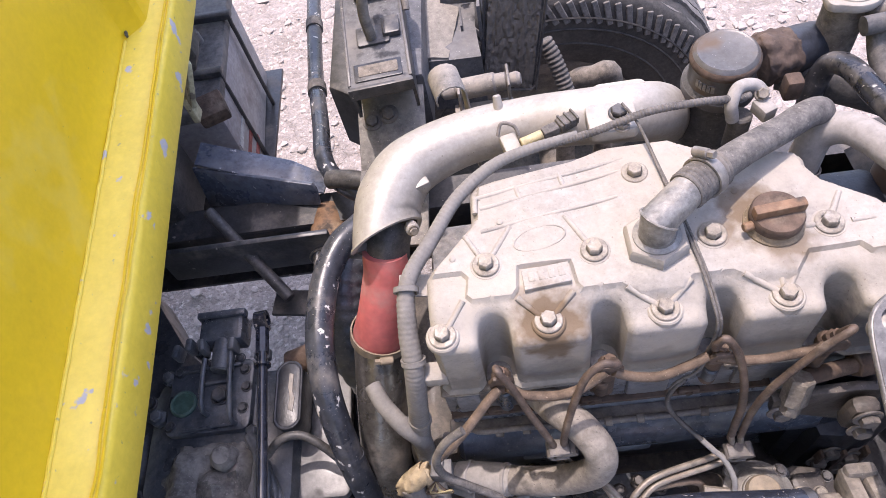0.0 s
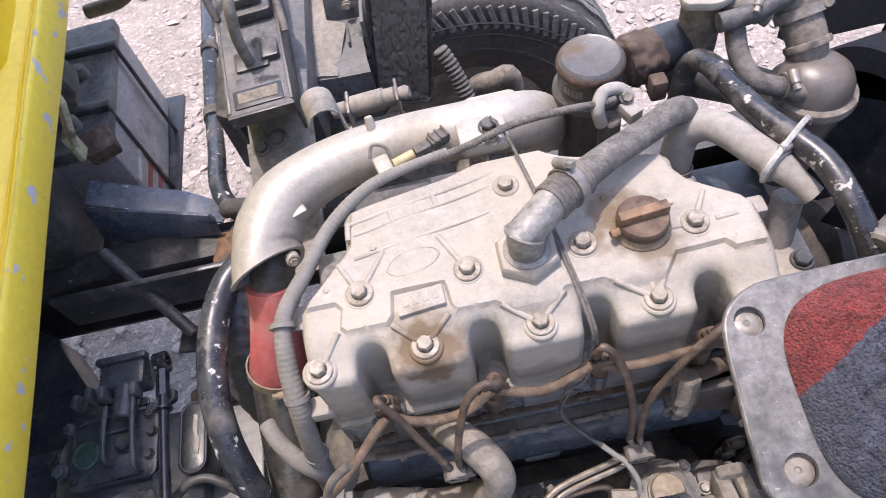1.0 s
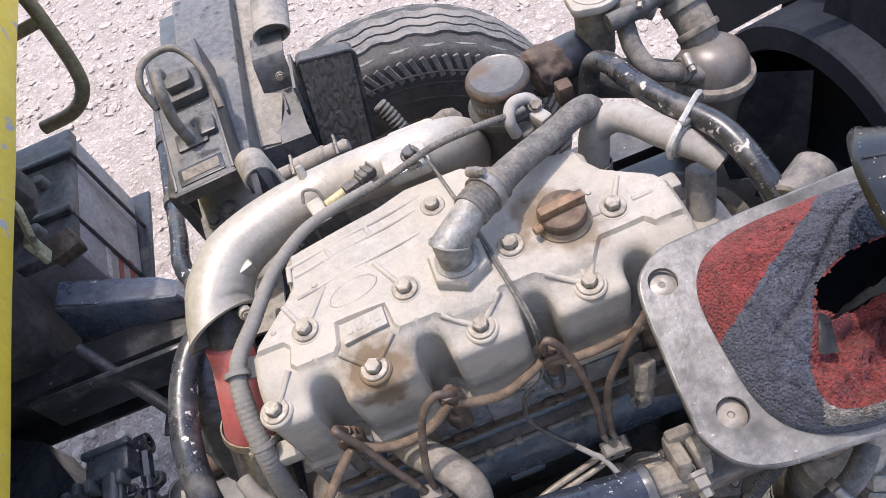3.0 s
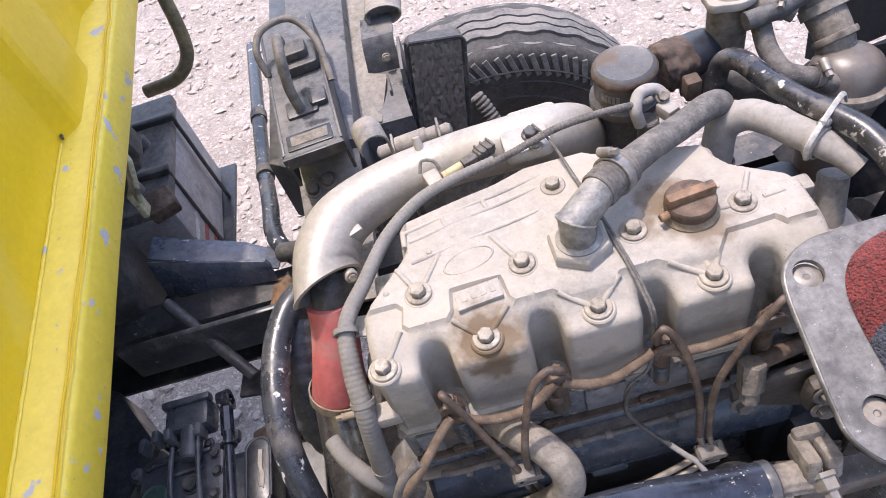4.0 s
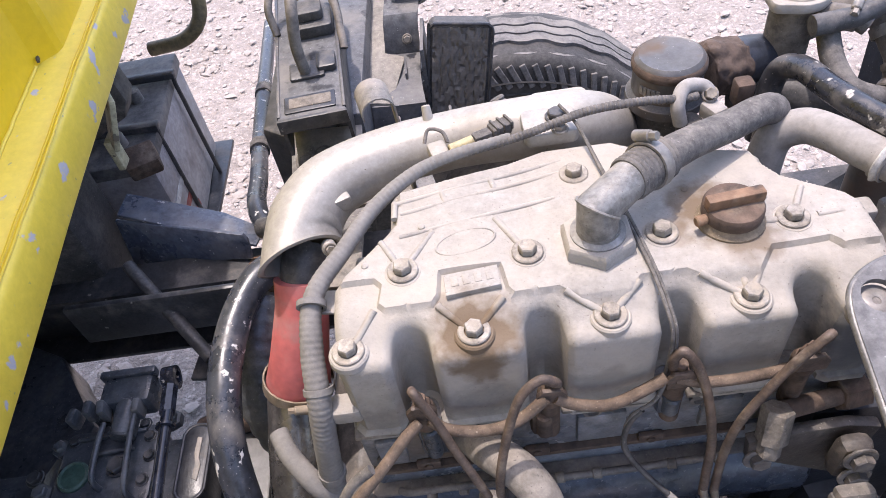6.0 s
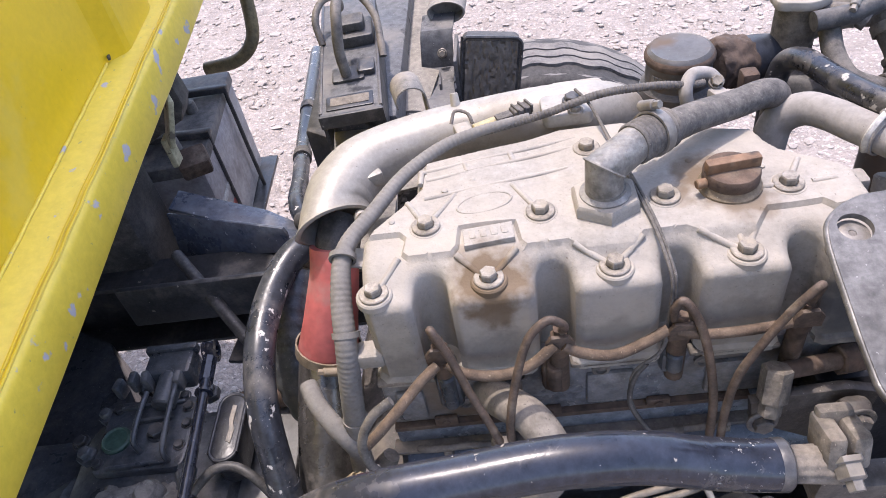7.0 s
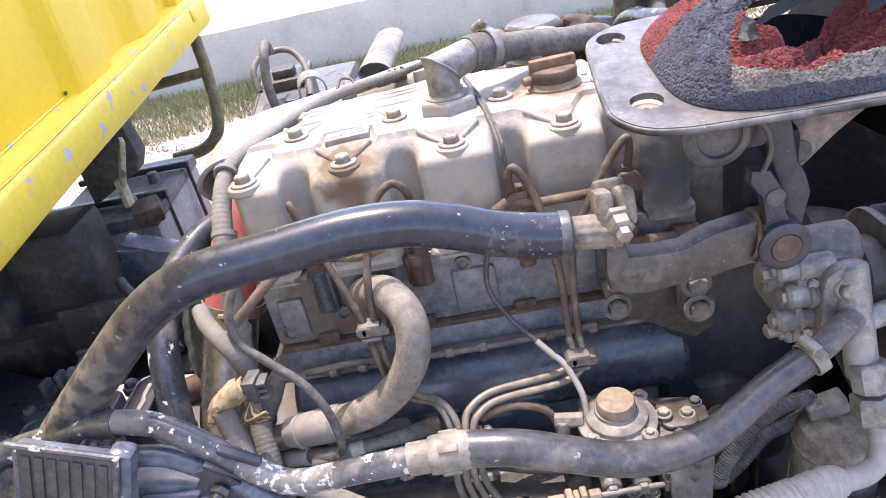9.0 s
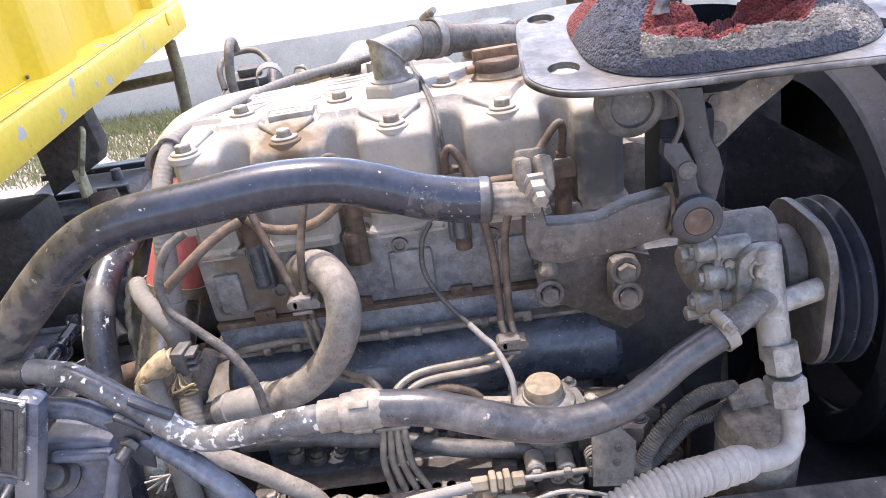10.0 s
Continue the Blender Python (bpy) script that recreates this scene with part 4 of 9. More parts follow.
def cover_material():
    """The cover's dusty aluminium: brown oil stains round the filler and at one bolt, shade painted low down."""
    m = M["alu"].copy()
    m.name = "stained_cover_aluminium"
    nt = m.node_tree
    N, K = nt.nodes, nt.links
    b = N["Principled BSDF"]
    co = N.new("ShaderNodeTexCoord").outputs["Object"]
    nz = N.new("ShaderNodeTexNoise")
    nz.inputs["Scale"].default_value, nz.inputs["Detail"].default_value = 55, 6
    K.new(co, nz.inputs["Vector"])
    col = b.inputs["Base Color"].links[0].from_socket
    for (x, y, z), rad, strength in STAINS_AND_SHADE:
        d = N.new("ShaderNodeVectorMath")
        d.operation = 'DISTANCE'
        K.new(co, d.inputs[0])
        d.inputs[1].default_value = (x, y, z)
        a = N.new("ShaderNodeMath")
        a.operation = 'MULTIPLY_ADD'
        K.new(nz.outputs["Fac"], a.inputs[0])
        a.inputs[1].default_value = rad * 1.3
        K.new(d.outputs["Value"], a.inputs[2])
        r = N.new("ShaderNodeMapRange")
        r.inputs["From Min"].default_value, r.inputs["From Max"].default_value = rad * 1.75, rad * 1.25
        r.inputs["To Max"].default_value = strength
        K.new(a.outputs[0], r.inputs["Value"])
        mx = N.new("ShaderNodeMix")
        mx.data_type = 'RGBA'
        K.new(r.outputs["Result"], mx.inputs["Factor"])
        K.new(col, mx.inputs["A"])
        # strengths up to 0.5 take the dark tone of the painted shade
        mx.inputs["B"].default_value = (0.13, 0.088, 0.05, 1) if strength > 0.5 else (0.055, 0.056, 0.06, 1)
        col = mx.outputs["Result"]
    K.new(col, b.inputs["Base Color"])
    return m


COVER_AT = L(0.175, 0.03, -0.13)


def rel(p):
    return tuple(Vector(p) - COVER_AT)


M["shroud"].node_tree.nodes["Principled BSDF"].inputs["Specular IOR Level"].default_value = 0.22
M["rust_silver"] = material("tarnished_silver_casting", (0.25, 0.24, 0.22), (0.145, 0.134, 0.118), 0.5, 0.3, 22, 240, 0.5, dust=(0.27, 0.24, 0.2), dust_at=0.57, dust_scale=18, speck=(0.14, 0.12, 0.10))
STAINS_AND_SHADE = [(rel(L(0.286, 0.024, 0)), 0.036, 0.9), (rel(L(0.243, 0.005, 0)), 0.019, 0.7), (rel(L(0.303, -0.014, 0)), 0.032, 0.75), (rel(L(0.268, 0.04, 0)), 0.022, 0.6), (rel(L(0.058, -0.068, -0.016)), 0.041, 0.95), (rel(L(0.058, -0.085, -0.04)), 0.026, 0.8)]
# shade painted as dark patches low on the side and the front end
STAINS_AND_SHADE += [(rel(L(0.385, -0.095, -0.085)), 0.040, 0.5), (rel(L(0.405, -0.09, -0.11)), 0.040, 0.5), (rel(L(0.395, -0.093, -0.085)), 0.056, 0.5), (rel(L(0.40, -0.088, -0.075)), 0.052, 0.5)]
STAINS_AND_SHADE += [(rel(L(x, -0.09, z)), r, 0.34) for x, z, r in ((-0.04, -0.115, 0.026), (0.058, -0.10, 0.036), (0.172, -0.105, 0.040), (0.29, -0.10, 0.040), (0.39, -0.10, 0.048), (0.415, -0.05, 0.034), (0.12, -0.12, 0.02), (0.235, -0.12, 0.02))]
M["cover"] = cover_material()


def valve_cover():
    o = thing("valve_cover", "dusty cast-aluminium engine valve cover with raised ribs and bolts", "valve cover", COVER_AT)
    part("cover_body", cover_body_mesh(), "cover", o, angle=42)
    # bolts with pads
    spots = [(-0.053, -0.068, -0.017), (0.057, -0.065, -0.0165), (0.174, -0.066, -0.017), (0.293, -0.066, -0.017),
             (0.0, 0.0, 0.0), (0.114, 0.002, 0.0), (0.235, 0.003, 0.0), (0.350, 0.0, 0.0), (0.174, 0.094, 0.0)]
    for x, y, z in spots:
        bm = bmesh.new()
        lathe(bm, [(0.0185, -0.006), (0.018, 0.0), (0.0165, 0.0016), (0.0, 0.0016)], L(x, y, z - 0.002), (0, 0, 1), 24, cap=False)
        part("bolt_pad", bm, "cover", o)
        shared("bolt", BOLT, o, Matrix.Translation(L(x, y, z)) @ Matrix.Rotation(x * 40, 4, 'Z'))
    # raised ribs on the deck
    ribs = [((-0.005, 0.088), (0.165, 0.116)), ((0.0, 0.073), (0.16, 0.100)), ((-0.002, 0.043), (0.15, 0.066)), ((-0.005, 0.09), (-0.006, 0.068)), ((0.045, 0.080), (0.042, 0.097)), ((0.095, 0.090), (0.092, 0.106)),
            ((0.0, 0.0), (-0.02, 0.04)), ((0.0, 0.0), (0.03, 0.045)), ((-0.053, -0.068), (-0.028, -0.036)), ((0.057, -0.065), (0.028, -0.040)), ((0.057, -0.065), (0.086, -0.040)),
            ((0.174, -0.066), (0.140, -0.042)), ((0.174, -0.066), (0.204, -0.042)), ((0.293, -0.066), (0.255, -0.043)), ((0.293, -0.066), (0.316, -0.03)), ((0.293, -0.066), (0.288, -0.03)),
            ((0.35, 0.0), (0.315, 0.0)), ((0.35, 0.0), (0.372, 0.036)), ((0.395, 0.0), (0.372, 0.0)), ((0.114, 0.002), (0.09, 0.05))]
    for (ax, ay), (bx, by) in ribs:
        bm = bmesh.new()
        za = -0.016 * (1 if ay < -0.05 else 0)
        zb2 = -0.0035 if by < -0.035 else 0
        long_rib = math.dist((ax, ay), (bx, by)) > 0.1
        tube(bm, [L(ax, ay, za - 0.0016 - (0.002 if ay < -0.05 else 0)), L((ax + bx) / 2, (ay + by) / 2, (za + zb2) / 2 - 0.0013 - (0.0025 if ay < -0.05 else 0)), L(bx, by, zb2 - 0.0017)], 0.0028 if long_rib else 0.0034, 10, 3)
        part("rib", bm, "cover", o)
    # badge plate with plain raised bars, and a plain oval emblem
    bm = bmesh.new()
    fr = [(0.037, -0.036), (0.086, -0.031), (0.085, -0.008), (0.036, -0.012)]
    m = Matrix.Translation((0, 0, H))
    slab(bm, fr, -0.006, 0.0012, m, bevel=0.0006)
    badge = part("badge_plate", bm, "cover", o)
    for k in range(4):
        bm = bmesh.new()
        box(bm, L(0.0455 + 0.0105 * k, -0.0215 + 0.001 * k, 0.0014), (0.0065, 0.011, 0.0008), Matrix.Rotation(0.08, 3, 'Z'), bevel=0.0003)
        part("raised_bar", bm, "cover", badge)
    bm = bmesh.new()
    tube(bm, [L(0.06 + 0.028 * math.cos(a), 0.025 + 0.014 * math.sin(a) + 0.0045 * math.cos(a), 0.0002) for a in [2 * math.pi * k / 20 for k in range(21)]], 0.0013, 6, 2)
    part("emblem_ring", bm, "cover", o, "plain raised oval emblem")
    for dx in (-0.006, 0.006):
        bm = bmesh.new()
        box(bm, L(0.06 + dx, 0.025 + dx * 0.15, 0.0), (0.003, 0.02, 0.002), bevel=0.0006)
        part("emblem_bar", bm, "cover", o)
    for x, y in ((-0.035, 0.012), (0.02, 0.052), (0.27, 0.052), (0.335, 0.03), (0.05, 0.064)):
        bm = bmesh.new()
        lathe(bm, [(0.0035, -0.002), (0.0035, 0.001), (0.002, 0.002), (0, 0.002)], L(x, y, 0), (0, 0, 1), 12, cap=False)
        part("ejector_mark", bm, "cover", o)
    for x, y, z in ((0.418, 0.012, -0.02), (0.422, -0.02, -0.075)):
        bm = bmesh.new()
        box(bm, L(x, y, z), (0.026, 0.022, 0.020), bevel=0.004)
        part("lug", bm, "cover", o)
    return o


valve_cover()


def filler_cap():
    o = thing("oil_filler_cap", "rusty brown oil filler cap with a raised grip", "oil cap", L(0.297, 0.007, 0.0))
    bm = bmesh.new()
    lathe(bm, [(0.030, -0.004), (0.030, 0.003), (0.027, 0.006), (0.026, 0.009)], L(0.297, 0.007, 0.0), (0, 0, 1), 32)
    part("neck", bm, "alu_stain", o, "stained filler neck")
    bm = bmesh.new()
    lathe(bm, [(0.0255, 0.008), (0.0265, 0.010), (0.0265, 0.019), (0.0250, 0.0215), (0.018, 0.0225), (0.0, 0.0228)], L(0.297, 0.007, 0.0), (0, 0, 1), 36, cap=False)
    cap = part("cap", bm, "rust", o, "dark brown cap disc")
    bm = bmesh.new()
    box(bm, L(0.297, 0.007, 0.0265), (0.052, 0.0115, 0.013), Matrix.Rotation(radians(5), 3, 'Z'), bevel=0.0025)
    part("grip", bm, "rustcap", cap)
    bm = bmesh.new()
    rod(bm, L(0.262, -0.002, 0.013), L(0.272, 0.0, 0.013), 0.005, n=10, edge=0.001)
    part("stub", bm, "rustcap", cap)
    return o


filler_cap()


def breather():
    o = thing("breather_elbow", "cast aluminium breather elbow with a large hexagon base nut", "pipe elbow", L(0.177, 0.002, 0.0))
    c = L(0.177, 0.002, 0.0)
    bm = bmesh.new()
    lathe(bm, [(0.0345, -0.003), (0.0345, 0.0105), (0.0315, 0.014), (0.024, 0.0145)], c, (0, 0, 1), 6, cap=False)
    part("hex_nut", bm, "alu", o)
    bm = bmesh.new()
    lathe(bm, [(0.0255, 0.0), (0.0245, 0.016), (0.0195, 0.0185), (0.0195, 0.022)], c, (0, 0, 1), 28)
    part("collar", bm, "rust_silver", o)
    bm = bmesh.new()
    end, corner = L(0.215, 0.033, 0.048), c + Vector((-0.001, -0.001, 0.045))
    d1, d2 = Vector((0, 0, 1)), (end - corner).normalized()
    side = d1.cross(d2).normalized()
    miter = (d1 + d2).normalized()
    f1, f2 = side.cross(d1), side.cross(d2)
    fm = side.cross(miter)
    R, n = 0.0184, 32
    stretch = 1 / d1.dot(miter)
    rows = []
    for p, f, r, k in ((c + d1 * 0.01, f1, R, 1), (corner - d1 * 0.021, f1, R, 1), (corner, fm, R, stretch), (corner + d2 * 0.021, f2, R, 1), (end, f2, R * 0.97, 1)):
        rows.append([bm.verts.new(p + (side * math.cos(2 * math.pi * q / n) + f * math.sin(2 * math.pi * q / n) * k) * r) for q in range(n)])
    for ra, rb in zip(rows, rows[1:]):
        for q in range(n):
            bm.faces.new((ra[q], ra[(q + 1) % n], rb[(q + 1) % n], rb[q]))
    bmesh.ops.recalc_face_normals(bm, faces=bm.faces)
    part("elbow", bm, "rust_silver", o, "dull welded elbow pipe")
    bm = bmesh.new()
    rng = random.Random(5)
    tube(bm, [corner + (side * math.cos(t) + fm * math.sin(t) * stretch) * (R + rng.uniform(0, 0.0006)) for t in [2 * math.pi * k / 40 for k in range(41)]], 0.0015, 6, 2)
    part("weld_seam", bm, "rust_silver", o)
    return o


breather()


def breather_hose():
    o = thing("breather_hose", "dusty grey-black rubber breather hose with ribbed cuff", "hose", L(0.22, 0.04, 0.02))
    p = [L(0.207, 0.027, 0.0475), L(0.228, 0.043, 0.045), L(0.245, 0.055, 0.042)]
    bm = bmesh.new()
    tube(bm, p, 0.0212, 20, 6, ridge=0.0016, pitch=0.0055)
    part("cuff", bm, "rubber", o, "ribbed rubber cuff")
    bm = bmesh.new()
    tube(bm, [L(0.240, 0.051, 0.042), L(0.28, 0.078, 0.034), L(0.33, 0.108, 0.022), L(0.362, 0.128, 0.016), L(0.383, 0.139, 0.008), L(0.392, 0.147, -0.012), L(0.392, 0.150, -0.05)], [0.0170, 0.0158, 0.0155, 0.0158, 0.016, 0.0155, 0.015], 18, 6)
    part("hose", bm, "rubber", o)
    clamp(o, L(0.231, 0.045, 0.0455), Vector((0.021, 0.016, -0.003)), 0.0214, screw=(-0.4, 0.3, 1))
    return o


breather_hose()

# ---- intake side ----
def intake_pipe():
    o = thing("intake_pipe", "silver cast intake pipe curving along the engine", "intake pipe", L(0.03, 0.2, -0.08))
    bm = bmesh.new()
    tube(bm, [L(-0.1215, 0.104, -0.079), L(-0.119, 0.128, -0.070), L(-0.112, 0.156, -0.063), L(-0.085, 0.192, -0.056), L(-0.02, 0.219, -0.050), L(0.06, 0.222, -0.040), L(0.135, 0.210, -0.028), L(0.20, 0.208, -0.030), L(0.235, 0.225, -0.055), L(0.25, 0.25, -0.10)],
         [0.0430, 0.0425, 0.0415, 0.039, 0.035, 0.0335, 0.0345, 0.036, 0.036, 0.036], 36, 8, bore=0.90)

    def aslant(v):
        """Cut the mouth at a slant, its outer side hanging lower."""
        f = min(1, max(0, (0.150 - v.co.y) / 0.046))
        v.co.y += 0.62 * (v.co.x + 0.1215) * f * f
    for v in bm.verts:
        if v.co.x < -0.06:
            aslant(v)
    pipe = part("pipe", bm, "silver", o)
    bm = bmesh.new()
    rod(bm, L(0.036, 0.228, -0.014), L(0.035, 0.238, 0.002), 0.0065, 0.005, n=14, edge=0.001)
    part("cast_knob", bm, "silver", pipe)
    bm = bmesh.new()
    box(bm, L(-0.072, 0.156, -0.050), (0.022, 0.016, 0.018), Matrix.Rotation(0.4, 3, 'Z'), bevel=0.003)
    part("cast_lug", bm, "silver", pipe)
    bm = bmesh.new()
    slab(bm, rounded(0.135, 0.150, 0.192, 0.196, 0.008), -0.012, 0.004, Matrix.Translation(L(0, 0, 0.004)), bevel=0.002)
    slab(bm, rounded(0.150, 0.19, 0.215, 0.235, 0.01), -0.03, 0.0, Matrix.Translation(L(0, 0, 0.0)), bevel=0.003)
    part("flange", bm, "silver", pipe)
    shared("bolt", BOLT_D, o, Matrix.Translation(L(0.172, 0.176, 0.008)) @ Matrix.Scale(0.95, 4))
    shared("bolt", BOLT_S, o, Matrix.Translation(L(0.172, 0.155, 0.008)))
    # split ears with screws at the open mouth
    for p, q in ((L(-0.150, 0.098, -0.104), (-0.3, -0.8, 0.2)), (L(-0.086, 0.100, -0.064), (0.3, -0.8, 0.4))):
        bm = bmesh.new()
        rod(bm, p + Vector(q).normalized() * -0.012, p, 0.0085, n=14, edge=0.001)
        part("mouth_ear", bm, "silver", pipe)
        shared("bolt", BOLT_S, o, axis_pose(p, q) @ Matrix.Scale(0.8, 4))
    # a raised lip round the mouth
    bm = bmesh.new()
    d = Vector((-0.0025, -0.024, -0.009)).normalized()
    lathe(bm, [(0.0415, -0.004), (0.0445, -0.003), (0.0447, 0.0), (0.0415, 0.001)], L(-0.1215, 0.104, -0.079), d, 36, cap=False)
    for v in bm.verts:
        aslant(v)
    part("mouth_lip", bm, "silver", pipe)
    return o


intake_pipe()


def red_hose():
    o = thing("red_intercooler_hose", "red silicone hose clamped below the intake pipe", "hose", L(-0.16, 0.05, -0.25))
    # dark tube added to paint the shaded inside of the pipe mouth
    bm = bmesh.new()
    tube(bm, [L(-0.118, 0.130, -0.090), L(-0.124, 0.108, -0.100), L(-0.130, 0.086, -0.125)], 0.0275, 22, 5)
    part("throat", bm, "rubber_dark", o, "dark tube for the shaded inside of the intake mouth")
    bm = bmesh.new()
    tube(bm, [L(-0.129, 0.098, -0.100), L(-0.134, 0.082, -0.130), L(-0.150, 0.058, -0.185), L(-0.166, 0.046, -0.238)], [0.029, 0.030, 0.034, 0.040], 26, 7)
    part("hose", bm, "red_hose", o)
    clamp(o, L(-0.163, 0.048, -0.229), Vector((-0.016, -0.012, -0.053)), 0.041, "brass", 0.014, (0.2, -1, 0.2))
    bm = bmesh.new()
    tube(bm, [L(-0.166, 0.046, -0.232), L(-0.178, -0.02, -0.30), L(-0.187, -0.08, -0.37), L(-0.19, -0.12, -0.46)], [0.036, 0.036, 0.036, 0.036], 24, 7)
    part("lower_pipe", bm, "bare_pipe", o, "dull bare metal pipe below the red hose")
    return o


red_hose()


def sensor_clip():
    o = thing("pressure_sensor", "small sensor plug strapped on the intake pipe", "sensor", L(0.07, 0.169, -0.0140))
    bm = bmesh.new()
    box(bm, L(0.044, 0.164, -0.0080), (0.020, 0.028, 0.014), Matrix.Rotation(0.25, 3, 'Z'), bevel=0.003)
    part("strap", bm, "silver", o)
    bm = bmesh.new()
    tube(bm, [L(0.03, 0.174, 0.0000), L(0.036, 0.184, 0.0100), L(0.050, 0.180, 0.0080), L(0.055, 0.170, 0.0000)], 0.0022, 8, 5)
    part("wire_loop", bm, "iron", o)
    bm = bmesh.new()
    rod(bm, L(0.056, 0.159, -0.0020), L(0.082, 0.167, 0.0000), 0.0065, n=12, edge=0.001)
    part("sleeve", bm, "white_sleeve", o, "yellowed plastic sleeve")
    bm = bmesh.new()
    box(bm, L(0.092, 0.172, -0.0010), (0.020, 0.013, 0.012), Matrix.Rotation(0.35, 3, 'Z'), bevel=0.002)
    box(bm, L(0.112, 0.181, 0.0000), (0.024, 0.017, 0.014), Matrix.Rotation(0.45, 3, 'Z'), bevel=0.003)
    for k in range(3):
        box(bm, L(0.106 + 0.008 * k, 0.178 + 0.0035 * k, 0.0045), (0.003, 0.018, 0.010), Matrix.Rotation(0.45, 3, 'Z'), bevel=0.001)
    part("connector", bm, "rubber", o, "ribbed dark connector")
    return o


sensor_clip()


def conduit():
    o = thing("wiring_loom", "taped grey wiring loom running along the valve cover", "wiring loom", L(-0.09, -0.07, -0.3))
    bm = bmesh.new()
    tube(bm, [L(0.12, 0.150, 0.012), L(0.06, 0.142, 0.006), L(0.018, 0.130, 0.0), L(-0.025, 0.098, -0.008), L(-0.058, 0.05, -0.014), L(-0.088, 0.004, -0.022), L(-0.094, -0.04, -0.045), L(-0.094, -0.075, -0.078), L(-0.100, -0.092, -0.13), L(-0.108, -0.098, -0.19), L(-0.115, -0.11, -0.27), L(-0.10, -0.17, -0.36), L(-0.08, -0.2, -0.5)],
         [0.005, 0.0065, 0.0075, 0.0082, 0.0088, 0.0098, 0.0112, 0.0118, 0.0122, 0.0126, 0.013, 0.013, 0.013], 18, 6, ridge=0.0005, pitch=0.0058)
    part("taped_loom", bm, "rubber_loom", o)
    bm = bmesh.new()
    tube(bm, [L(-0.163, -0.05, -0.172), L(-0.150, -0.075, -0.178), L(-0.128, -0.100, -0.192), L(-0.112, -0.108, -0.22), L(-0.112, -0.11, -0.27)], [0.0105, 0.0108, 0.0112, 0.012, 0.012], 18, 6, ridge=0.0004, pitch=0.0070)
    part("branch", bm, "rubber_loom", o)
    for p, d in ((L(-0.0905, -0.005, -0.0245), (-0.03, -0.5, -0.15)), (L(-0.0935, -0.068, -0.072), (0, -0.5, -0.5)), (L(-0.106, -0.097, -0.18), (-0.1, -0.1, -1))):
        bm = bmesh.new()
        lathe(bm, [(0.011, -0.003), (0.0143, -0.003), (0.0143, 0.003), (0.011, 0.003)], p, d, 18, cap=False)
        part("cable_tie", bm, "rubber_loom", o)
    bm = bmesh.new()
    box(bm, L(-0.078, 0.008, -0.040), (0.045, 0.028, 0.003), Matrix.Rotation(0.2, 3, 'Y'), bevel=0.001)
    part("clip_bracket", bm, "alu", o, "pale metal clip")
    bm = bmesh.new()
    box(bm, L(-0.072, -0.075, -0.098), (0.028, 0.024, 0.02), bevel=0.004)
    part("mount_block", bm, "alu", o)
    # rope-like cable over the cover and its plug
    bm = bmesh.new()
    tube(bm, [L(0.03, 0.136, 0.004), L(0.085, 0.145, 0.006), L(0.136, 0.148, 0.014), L(0.20, 0.158, 0.024), L(0.26, 0.163, 0.022), L(0.300, 0.168, 0.014), L(0.318, 0.172, 0.012)], 0.0048, 12, 8, ridge=0.0006, pitch=0.004)
    part("rope_cable", bm, "rubber", o, "grey twisted cable")
    return o


conduit()


def thin_wires():
    o = thing("thin_wires", "thin black wire pair laid across the valve cover", "wire", L(0.21, -0.05, -0.1))
    for k, dx in enumerate((0.0, 0.0032)):
        bm = bmesh.new()
        tube(bm, [L(0.175, 0.178, 0.022), L(0.188, 0.15, 0.016), L(0.200 + dx * 0.3, 0.09, 0.005), L(0.207 + dx, 0.03, 0.004), L(0.214 + dx, -0.03, 0.003), L(0.220 + dx, -0.068, -0.012), L(0.222 + dx, -0.0885, -0.03), L(0.221 + dx, -0.0895, -0.09), L(0.212, -0.10, -0.112), L(0.190, -0.104, -0.130), L(0.184, -0.108, -0.160), L(0.190, -0.115, -0.190)], 0.0018, 8, 6)
        part("wire", bm, "rubber", o)
    bm = bmesh.new()
    tube(bm, [L(0.200, -0.103, -0.122), L(0.189, -0.106, -0.138), L(0.184, -0.110, -0.165), L(0.188, -0.114, -0.186), L(0.203, -0.124, -0.211), L(0.230, -0.143, -0.238)], 0.0030, 10, 6)
    part("black_sleeve", bm, "rubber_dark", o, "thin black sleeve")
    bm = bmesh.new()
    tube(bm, [L(0.226, -0.140, -0.234), L(0.240, -0.151, -0.247), L(0.252, -0.160, -0.258), L(0.264, -0.178, -0.285), L(0.266, -0.190, -0.312)], 0.0036, 10, 6)
    part("pale_sleeve", bm, "hose_pale", o, "pale dusty sleeve")
    return o


thin_wires()

